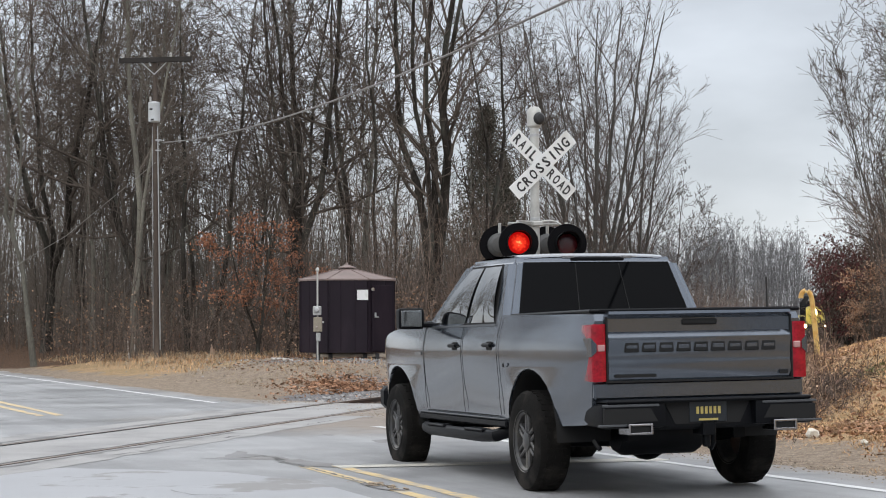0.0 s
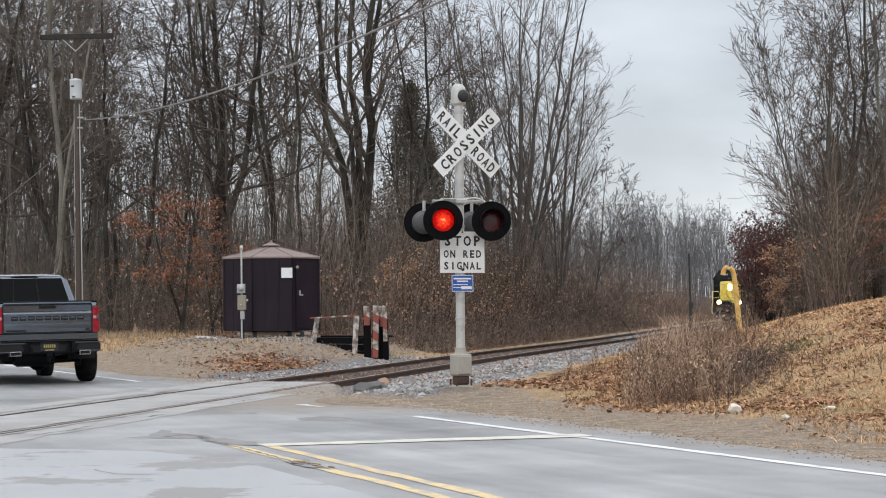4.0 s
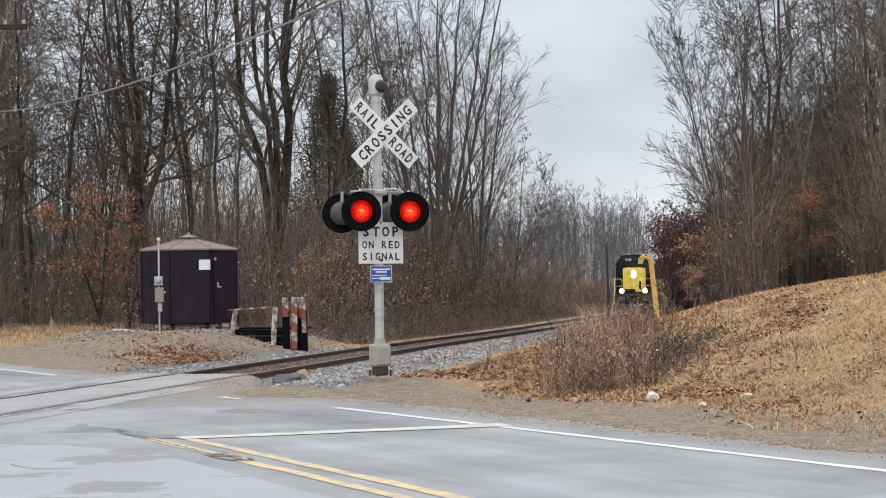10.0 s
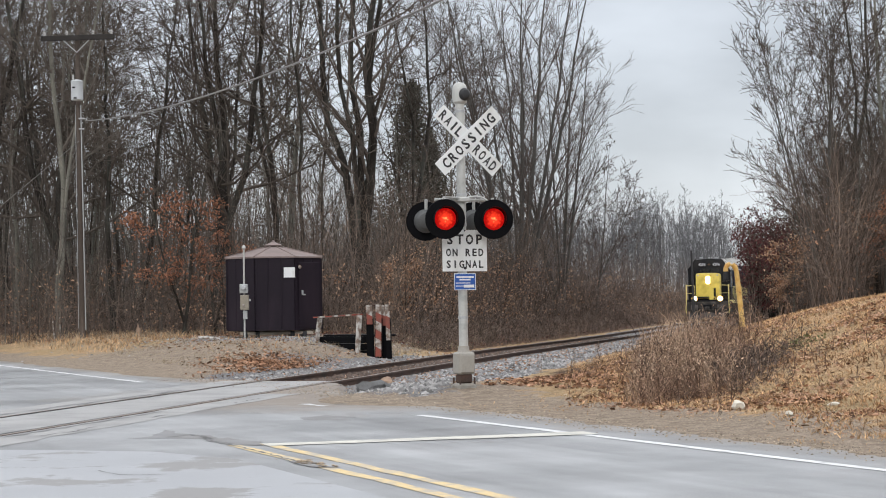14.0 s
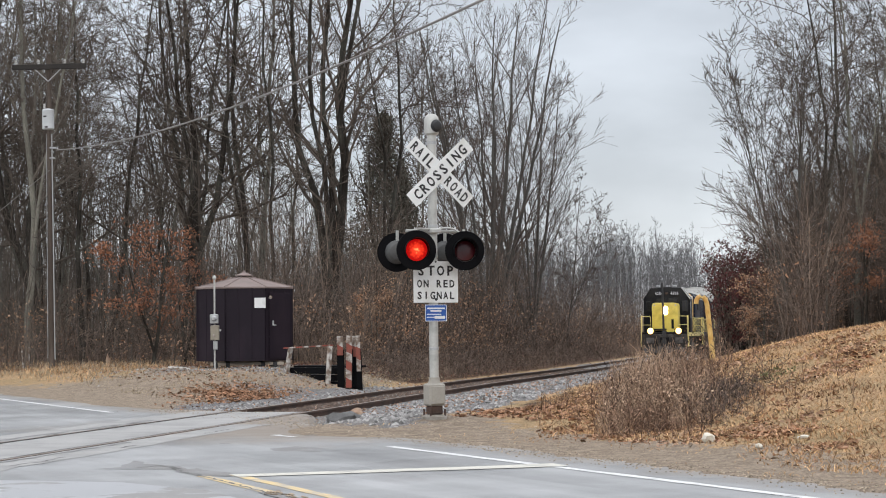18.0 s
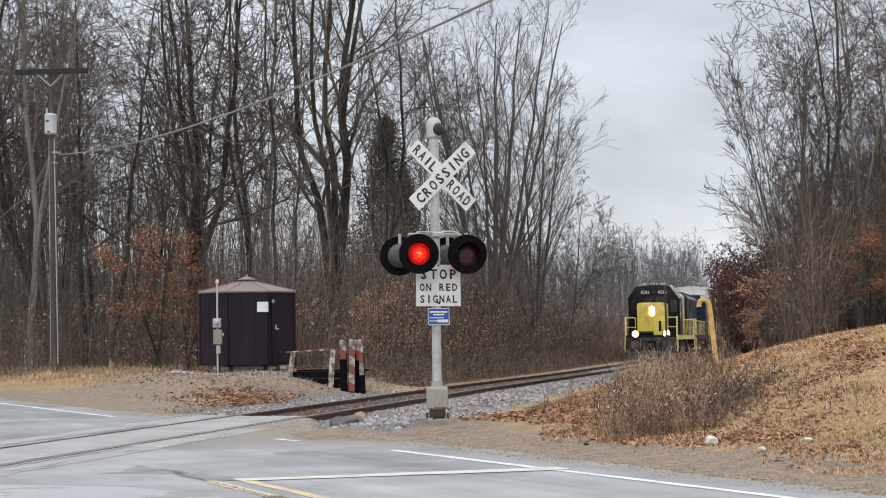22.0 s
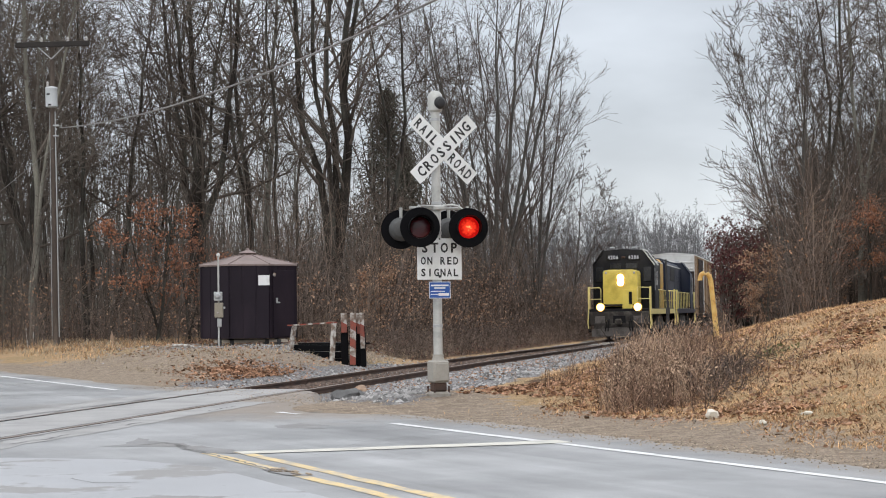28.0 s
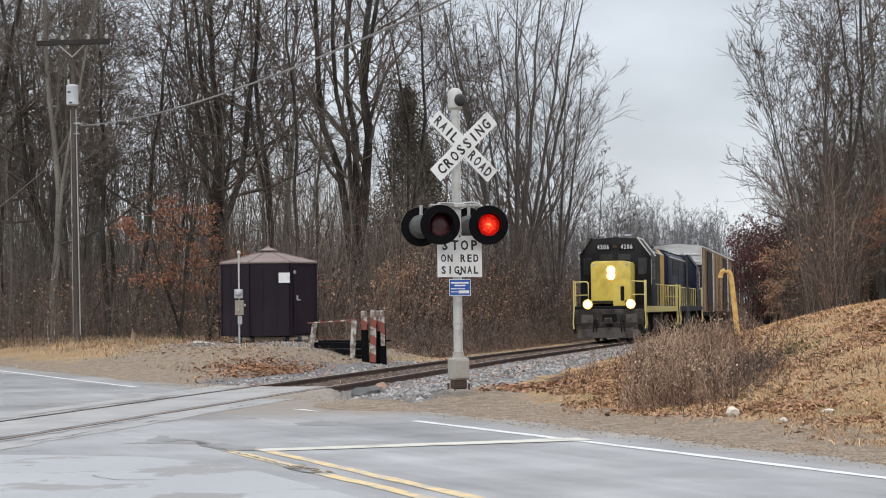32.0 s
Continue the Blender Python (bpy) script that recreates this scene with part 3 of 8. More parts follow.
    # mottled stains, ragged cracks and worn spots
    def stain(name, pts, mat, zz, label):
        """A patch with a ragged edge: its outline is broken finer and finer."""
        rr = random.Random(len(pts) + int(100 * pts[0][0]))
        o, amp = list(pts), 0.16
        for _ in range(4):
            q = []
            for (a0, s0), (a1, s1) in zip(o, o[1:] + o[:1]):
                ln = math.hypot(a1 - a0, s1 - s0)
                e = amp * min(1.0, 2 * ln)
                q += [(a0, s0), ((a0 + a1) / 2 + rr.uniform(-e, e), (s0 + s1) / 2 + rr.uniform(-e, e) * 0.5)]
            o, amp = q, amp * 0.6
        mark(name, new(name, raw_mesh(name, [tuple(on_road(a, s, zz)) for a, s in o], [tuple(range(len(o)))], mat)), label)

    def crack(pts, w, seed):
        rr = random.Random(seed)
        v, f = [], []
        P = [on_road(*p) for p in pts]
        for p, q in zip(P, P[1:]):
            n = max(2, int((q - p).length / 0.12))
            side = Vector((-(q - p).y, (q - p).x, 0)).normalized()
            for k in range(n):
                c = p.lerp(q, k / n) + side * rr.uniform(-0.03, 0.03)
                h = w * rr.uniform(0.3, 1.2)
                v += [tuple(c - side * h + Vector((0, 0, 0.0058))), tuple(c + side * h + Vector((0, 0, 0.0058)))]
        f = [(2 * k, 2 * k + 1, 2 * k + 3, 2 * k + 2) for k in range(len(v) // 2 - 1)]
        mark("crack", new("crack", raw_mesh("crack", v, f, CRACK_GREY)), "dark ragged crack")
    stain("worn_spot", [(18.79, 4.83), (19.22, 5.23), (19.86, 5.55), (19.26, 5.48), (18.7, 5.7), (18.22, 5.64), (18.46, 5.2)], ASPHALT_DARK, 0.0022, "dark broken pavement")
    stain("worn_spot", [(18.08, 5.46), (18.26, 5.75), (17.45, 5.84), (17.02, 5.71), (17.17, 5.49), (17.55, 5.44)], ASPHALT_DARK, 0.0052, "dark broken pavement by the centre line")
    stain("worn_spot", [(21.1, 7.55), (21.35, 7.95), (20.7, 8.1), (20.2, 7.85), (20.5, 7.45)], ASPHALT_DARK, 0.0022, "dark worn spot")
    stain("bare_paint", [(15.2, 5.32), (14.9, 5.46), (14.3, 5.46), (14.4, 5.28)], ASPHALT_DARK, 0.0068, "worn gap in the yellow line")
    for k, (pts, w) in enumerate((([(18.73, 5.26), (18.92, 5.54), (18.56, 5.61), (18.1, 5.55)], 0.03), ([(22.4, 7.35), (22.13, 7.56)], 0.025), ([(19.7, 4.15), (20.19, 4.6), (21.0, 5.11)], 0.022), ([(22.25, 6.03), (22.8, 6.42)], 0.022),
                                  ([(24.94, 7.96), (26.03, 8.75)], 0.022), ([(15.17, 3.69), (14.67, 3.73), (14.41, 4.15)], 0.012), ([(18.43, 5.52), (17.36, 5.47), (16.22, 5.44), (15.25, 5.36), (14.63, 5.29)], 0.018),
                                  ([(34, 3), (37, 6.5), (38, 8.7)], 0.03), ([(26, 2.0), (27.5, 3.2), (28.2, 4.5)], 0.02), ([(23.6, 8.9), (23.8, 9.5), (23.2, 9.9)], 0.04))):
        crack(pts, w, 40 + k)
    return road


def crossing_surface():
    """Pale panels between and beside the rails, and the dark grooves of the rails, where the track crosses the road."""
    def band(name, q0, q1, y0, y1, zz, mat, label, jag, seed):
        rr = random.Random(seed)
        v, f = [], []
        for k in range(40):
            y = y0 + (y1 - y0) * k / 39
            v += [tuple(track_point(y, q0 + rr.uniform(-jag, jag), zz)), tuple(track_point(y, q1 + rr.uniform(-jag, jag), zz))]
            if k:
                f.append((2 * k - 2, 2 * k - 1, 2 * k + 1, 2 * k))
        ob = new(name, raw_mesh(name, v, f, mat))
        ob.parent = ROAD
        tagged(ob, label)
    band("crossing_panel", -0.64, 0.64, 8, 33.2, 0.004, ASPHALT_PALE, "pale worn panel between the rails", 0.02, 1)
    band("crossing_panel", 0.83, 1.42, 8, 28.6, 0.004, ASPHALT_PALE, "pale worn strip beside the rail", 0.06, 2)
    band("crossing_panel", -1.5, -0.83, 8, 33.6, 0.004, ASPHALT_PALE, "pale worn strip beside the rail", 0.06, 3)
    for side in (-1, 1):
        band("flangeway", side * 0.7 - 0.022, side * 0.7 + 0.014, 8, 33.5, 0.0085, CRACK, "dark rail groove", 0.012, 5 + side)
    for q, y0, y1 in ((-0.69, 9, 20), (0.9, 14, 24), (-1.0, 17, 30)):
        band("worn_seam", q, q + 0.07, y0, y1, 0.0085, ASPHALT_DARK, "dark worn seam", 0.04, 9)


def track_point(y, q, z):
    return Vector((track_x(y) + q * 0.9867, y - q * 0.163, z))


def rail_profile():
    return [(-0.07, -0.17), (0.07, -0.17), (0.07, -0.158), (0.012, -0.14), (0.012, -0.045), (0.037, -0.035), (0.037, 0.0), (-0.037, 0.0), (-0.037, -0.035), (-0.012, -0.045), (-0.012, -0.14), (-0.07, -0.158)]


def make_track():
    track = thing("railway_track", Matrix(), "single railway track with rusty rails on grey ballast", "railway track", kind="structure")
    prof = rail_profile()
    for side in (-0.7535, 0.7535):
        bm = bmesh.new()
        rings = []
        for y in list(np.arange(-20, 60, 4)) + list(np.arange(60, 100, 5)) + [120, 160, 220, 320]:
            rings.append([bm.verts.new(track_point(y, side + a, float(rail_level(y)) + 0.007 + b)) for a, b in prof])
        for q, w in zip(rings, rings[1:]):
            for k in range(len(prof)):
                bm.faces.new((q[k], q[(k + 1) % len(prof)], w[(k + 1) % len(prof)], w[k]))
        rail = part("rail", bm, RUST, track, "rusty steel rail with a worn dark head", smooth=None)
        rail.data.materials.append(RAIL_TOP)
        for p in rail.data.polygons:
            if p.normal.z > 0.9 and p.center.z > float(rail_level(p.center.y)):
                p.material_index = 1
    tie = bmesh.new()
    box(tie, (0, 0, 0), (2.6, 0.23, 0.18), 0.015)
    first = None
    rng = random.Random(8)
    for k in range(96):
        y = 35.6 + k * 0.56
        m = Matrix.Translation(track_point(y, rng.uniform(-0.05, 0.05), float(rail_level(y)) - 0.205 + rng.uniform(-0.008, 0.008))) @ Matrix.Rotation(-TRACK_TURN + rng.uniform(-0.02, 0.02), 4, "Z")
        if first is None:
            first = part("tie", tie, TIE_WOOD, track, smooth=None)
            ob = first
        else:
            ob = new("tie", first.data)
            ob.parent = track
        ob.matrix_local = m
    return track


def scatter(name, count, place, mat, label, category, size, seed, flat=0.7, parent=None):
    """Loose stones: many small uneven lumps in one mesh."""
    rng = np.random.default_rng(seed)
    P = place(rng, count)
    n = len(P)
    base = np.array([(1, 0, 0), (0.2, 1, 0.1), (-1, 0.1, 0), (0, -1, -0.1), (0.1, 0, 1), (0, 0, -1)], float)
    tri = np.array([(0, 1, 4), (1, 2, 4), (2, 3, 4), (3, 0, 4), (1, 0, 5), (2, 1, 5), (3, 2, 5), (0, 3, 5)])
    r = rng.uniform(size[0], size[1], (n, 1, 1))
    v = base[None] * r * rng.uniform(0.6, 1.25, (n, 6, 3)) * np.array([1, 1, flat])
    a = rng.uniform(0, math.tau, n)
    c, s = np.cos(a)[:, None], np.sin(a)[:, None]
    v = np.stack([v[..., 0] * c - v[..., 1] * s, v[..., 0] * s + v[..., 1] * c, v[..., 2]], -1) + P[:, None, :]
    f = (tri[None] + 6 * np.arange(n)[:, None, None]).reshape(-1, 3)
    ob = new(name, raw_mesh(name, v.reshape(-1, 3), f, mat))
    ob.parent = parent
    return tagged(ob, label, category, kind="stuff")


def on_ground(x, y, lift=0.0):
    return np.stack([x, y, ground_z(x, y) + lift], -1)


def make_loose_stones():
    def ballast(rng, n):
        y = 26 + 62 * rng.random(n) ** 1.6
        q = rng.uniform(-2.2, 3.9, n)
        q = np.where((q < -1.55) & (y > 52), 1.0 - q, q)
        x, y = track_x(y) + q * 0.9867, y - q * 0.163
        s, q = ground_parts(x, y)
        keep = (s > 10.0 + 0.5 * rng.random(n)) & (np.abs(np.abs(q) - 0.7535) > 0.1)
        x, y, q = x[keep], y[keep], q[keep]
        p = on_ground(x, y)
        p[:, 2] = np.where(np.abs(q) < 1.5, rail_level(y) - 0.118, p[:, 2])
        return p

    def verge(rng, n):
        a, s = rng.uniform(4, 60, n), 9.6 + np.abs(rng.normal(0, 1.1, n))
        return on_ground(-0.448 * a + 0.894 * s, 0.894 * a + 0.448 * s)

    def margin(rng, n):
        a, s = rng.uniform(3, 34, n), 9.75 + rng.normal(0, 0.22, n)
        s = s + 1.5 * np.exp(-((a - 30.3) / 3.0) ** 2) * rng.random(n)
        x, y = -0.448 * a + 0.894 * s, 0.894 * a + 0.448 * s
        return np.stack([x, y, np.maximum(ground_z(x, y), 0.003)], -1)

    def chips(rng, n):
        a, w = rng.normal(14.8, 0.25, n), rng.normal(5.36, 0.06, n)
        return np.stack([-0.448 * a + 0.894 * w, 0.894 * a + 0.448 * w, np.full(n, 0.012)], -1)

    def pad(rng, n):
        return on_ground(rng.normal(-6.6, 2.3, n), rng.normal(53, 2.2, n))
    def between(rng, n):
        y = 33 + 50 * rng.random(n) ** 1.6
        q = rng.uniform(-0.66, 0.66, n)
        x = track_x(y) + q
        return np.stack([x, y, rail_level(y) - 0.095 + 0 * x], -1)
    scatter("trackbed_stones", 5200, between, material("stained_ballast", (0.105, 0.075, 0.06), 0.95, vary=0.2, scale=4, fine=30, bump=0.3, island=0.5), "rust-stained brown stones between the rails", "ballast", (0.02, 0.055), 15)
    scatter("ballast", 17000, ballast, STONE, "grey crushed stone ballast along the track", "ballast", (0.025, 0.06), 11)
    scatter("verge_gravel", 1300, verge, material("verge_gravel", (0.34, 0.28, 0.215), 0.9, vary=0.2, bump=0.2, island=0.5), "small tan gravel on the road shoulder", "gravel", (0.006, 0.022), 12)
    scatter("road_margin_grit", 3000, margin, bpy.data.materials["verge_gravel"], "fine tan grit along the frayed edge of the road", "gravel", (0.005, 0.016), 14)
    scatter("asphalt_chips", 30, chips, material("broken_asphalt_chips", (0.24, 0.19, 0.14), 0.9, vary=0.3, scale=6, fine=40, bump=0.3, island=0.6), "loose brown chips of asphalt on the worn yellow line", "asphalt chips", (0.012, 0.045), 16, 0.25)
    scatter("pad_gravel", 1800, pad, STONE, "pale gravel round the hut", "gravel", (0.02, 0.05), 13)


make_ground()
ROAD = make_road()
make_track()
crossing_surface()
make_loose_stones()


# ---- bare winter trees ----
def tubes(levels):
    """One mesh from levels of branches: arrays of points (B, N, 3), radii (B, N) and the number of sides."""
    V, F, base = [], [], 0
    for pts, rad, sides in levels:
        B, n, _ = pts.shape
        t = np.gradient(pts, axis=1)
        t /= np.linalg.norm(t, axis=2, keepdims=True) + 1e-9
        ref = np.where(np.abs(t[:, :1, 2:3]) > 0.9, np.array([1.0, 0, 0]), np.array([0, 0, 1.0]))
        a = np.cross(t, np.broadcast_to(ref, t.shape))
        a /= np.linalg.norm(a, axis=2, keepdims=True) + 1e-9
        b = np.cross(t, a)
        ang = np.arange(sides) * math.tau / sides
        ring = pts[:, :, None] + rad[:, :, None, None] * (np.cos(ang)[:, None] * a[:, :, None] + np.sin(ang)[:, None] * b[:, :, None])
        V.append(ring.reshape(-1, 3))
        bi, ni, si = np.meshgrid(np.arange(B), np.arange(n - 1), np.arange(sides), indexing="ij")
        p = base + (bi * n + ni) * sides
        q = p + sides
        F.append(np.stack([p + si, p + (si + 1) % sides, q + (si + 1) % sides, q + si], -1).reshape(-1, 4))
        base += B * n * sides
    return np.concatenate(V), np.concatenate(F)


def spawn(rng, pts, rad, count, t0, t1, angle, ratio, n, lift, wander, thin=0.5, tip=0.25, round_=0.0, most=99.0):
    """Children of all given branches: count each, between the fractions t0 and t1 of their parents. They wander as they grow and
    bend up (lift); round_ makes those at both ends of the parent shorter, for a rounded crown."""
    B, m, _ = pts.shape
    t = (np.arange(count)[None] + rng.random((B, count))) / count * (t1 - t0) + t0
    idx = t * (m - 1)
    i = np.clip(idx.astype(int), 0, m - 2)
    fr = (idx - i)[..., None]
    bi = np.arange(B)[:, None]
    start = pts[bi, i] * (1 - fr) + pts[bi, i + 1] * fr
    along = pts[bi, i + 1] - pts[bi, i]
    along /= np.linalg.norm(along, axis=2, keepdims=True) + 1e-9
    r0 = rad[bi, i] * (1 - fr[..., 0]) + rad[bi, i + 1] * fr[..., 0]
    side = rng.normal(size=along.shape)
    side -= (side * along).sum(2, keepdims=True) * along
    side /= np.linalg.norm(side, axis=2, keepdims=True) + 1e-9
    ang = np.radians(angle) * rng.uniform(0.55, 1.4, (B, count, 1))
    d = along * np.cos(ang) + side * np.sin(ang)
    plen = np.linalg.norm(np.diff(pts, axis=1), axis=2).sum(1)[:, None]
    tt = (t - t0) / max(t1 - t0, 1e-6)
    ln = plen * ratio * rng.uniform(0.5, 1.3, (B, count)) * (1.15 - 0.55 * tt) * (1 - round_ + 1.25 * round_ * np.sin(np.pi * (0.12 + 0.76 * tt)))
    ln = np.minimum(ln, most * rng.uniform(0.5, 1.0, ln.shape))
    step = (ln / (n - 1))[..., None]
    out = [start]
    for k in range(1, n):
        d = d + rng.normal(size=d.shape) * wander
        d[..., 2] += lift
        d /= np.linalg.norm(d, axis=2, keepdims=True)
        out.append(out[-1] + d * step)
    p = np.stack(out, 2).reshape(B * count, n, 3)
    u = np.linspace(0, 1, n)
    r = np.minimum(r0 * thin, ln * 0.024 + 0.005)[..., None] * (1 - (1 - tip) * u)
    return p, r.reshape(B * count, n)


def trunk_line(rng, height, r, n=9, lean=0.04, bow=0.02):
    u = np.linspace(0, 1, n)
    p = np.zeros((1, n, 3))
    p[0, :, 2] = u * height - 0.15
    d = rng.normal(size=2) * lean * height
    p[0, :, :2] = u[:, None] * d + np.cumsum(rng.normal(size=(n, 2)), 0) * bow * height / n * 2.0
    p[0, :, :2] -= p[0, 0, :2]
    rad = r * (1 - 0.82 * u) * (1 + 0.35 * np.exp(-u * 18))
    return p, rad[None]


def tree_meshes(seed, height, r, stems=1, split=0.0, fan=0.0, first=0.3, limbs=11, angle=42, ratio=0.36, twigs=(6, 6, 4), lift=0.08, bark=None, twig=None, leaves=0, leaf_mat=None, leaf_zone=(0.0, 1.0), fork=42, crook=1.0, long=1.0, round_=0.35, lean=0.04, thick=0.0):
    """Trunk mesh, crown mesh and, on some, leaves that stayed on. Several stems part from one another at the fraction split of the
    height and fan out; thick is the least radius of the finest twigs."""
    rng = np.random.default_rng(seed)
    P, R = [], []
    trunk, taper = trunk_line(rng, height, r, n=11, lean=lean, bow=0.03 * crook)
    u = np.linspace(0, 1, 11)
    for k in range(stems):
        p, rr = trunk.copy(), taper * (1.0 if k == 0 else rng.uniform(0.6, 0.9))
        if stems > 1:
            own = np.clip((u - split) / (1 - split), 0, 1)[:, None]
            p[0, :, 2] *= 1.0 if k == 0 else rng.uniform(0.8, 1.0)
            a = math.tau * (k + 0.6 * rng.random()) / stems
            p[0, :, :2] += np.array([math.cos(a), math.sin(a)]) * fan * height * rng.uniform(0.4, 1.0) * own ** 0.9
            p[0, :, :2] += np.cumsum(rng.normal(size=(11, 2)), 0) * 0.0035 * crook * height * own
            if split == 0:
                p[0, :, :2] += rng.normal(size=2) * 0.12
        P.append(p)
        R.append(rr)
    p0, r0 = np.concatenate(P), np.concatenate(R)
    p1, r1 = spawn(rng, p0, r0, limbs, first, 0.98, angle, ratio, 8, lift, 0.15 * crook, 0.55, round_=round_)
    p2, r2 = spawn(rng, p1, r1, twigs[0], 0.18, 1.0, fork, 0.42 * long, 5, lift * 0.8, 0.2 * crook, 0.62)
    p3, r3 = spawn(rng, p2, r2, twigs[1], 0.12, 1.0, fork, 0.48 * long, 4, lift * 0.7, 0.22 * crook, 0.65)
    levels = [(p1, r1, 5), (p2, r2, 3), (p3, np.maximum(r3, 0.0115 + thick), 3)]
    if twigs[2]:
        p4, r4 = spawn(rng, p3, r3, twigs[2], 0.1, 1.0, 0.85 * fork, 0.72 * long, 3, lift * 0.6, 0.2 * crook, 0.7)
        levels.append((p4, np.maximum(r4, 0.009 + thick), 3))
    v, f = tubes([(p0, r0, 9)])
    trunk = raw_mesh("trunk", v, f, bark or BARK_DARK, True)
    v, f = tubes(levels)
    crown = raw_mesh("crown", v, f, twig or TWIG, False)
    out = [("trunk", trunk), ("crown", crown)]
    if leaves:
        tips = p3.reshape(-1, 3)
        zz = tips[:, 2] / height
        tips = tips[(zz > leaf_zone[0]) & (zz < leaf_zone[1])]
        knots = tips[rng.integers(0, len(tips), max(8, leaves // 14))]
        c = knots[rng.integers(0, len(knots), leaves)] + rng.normal(size=(leaves, 3)) * np.array([0.2, 0.2, 0.13])
        out.append(("dead_leaves", leaf_mesh("dead_leaves", rng, c, 0.04, 0.085, leaf_mat)))
    return out


def leaf_mesh(name, rng, c, lo, hi, mat, flat=False):
    """Small folded leaves at the points c."""
    n = len(c)
    s = rng.uniform(lo, hi, (n, 1))
    a = rng.normal(size=(n, 3))
    if flat:
        a[:, 2] *= 0.25
    a /= np.linalg.norm(a, axis=1, keepdims=True)
    b = rng.normal(size=(n, 3))
    if flat:
        b[:, 2] *= 0.35
    b -= (a * b).sum(1, keepdims=True) * a
    b /= np.linalg.norm(b, axis=1, keepdims=True)
    k = np.cross(a, b) * s * 0.3
    v = np.stack([c - a * s, c + b * s * 0.6 + k, c + a * s, c - b * s * 0.6 + k], 1).reshape(-1, 3)
    f = np.arange(4 * n).reshape(-1, 4)
    return raw_mesh(name, v, f[:, [0, 1, 2, 3]], mat)


def plant(meshes, x, y, turn, scale, label, group, name="tree", category="bare tree", tilt=0.0):
    m = Matrix.Translation((x, y, gz(x, y))) @ Matrix.Rotation(turn, 4, "Z") @ Matrix.Rotation(tilt, 4, "X") @ Matrix.Scale(scale, 4)
    t = thing(name, m, label, category, group)
    for nm, me in meshes:
        ob = new(nm, me)
        ob.parent = t
    return t


def from_view(px, d):
    """The place d metres ahead that lies px hundredths of the distance to the right."""
    return px * d, d


TWIG_MAPLE = material("maple_twigs", (0.118, 0.098, 0.087), 0.95, vary=0.3, scale=0.5, fine=9, bump=0, spec=0.1)
BARK_MAPLE = material("maple_bark", (0.1, 0.094, 0.086), 0.95, vary=0.35, scale=2, fine=26, bump=0.4, per_object=0.1, stretch=(1, 1, 0.35), spec=0.15)


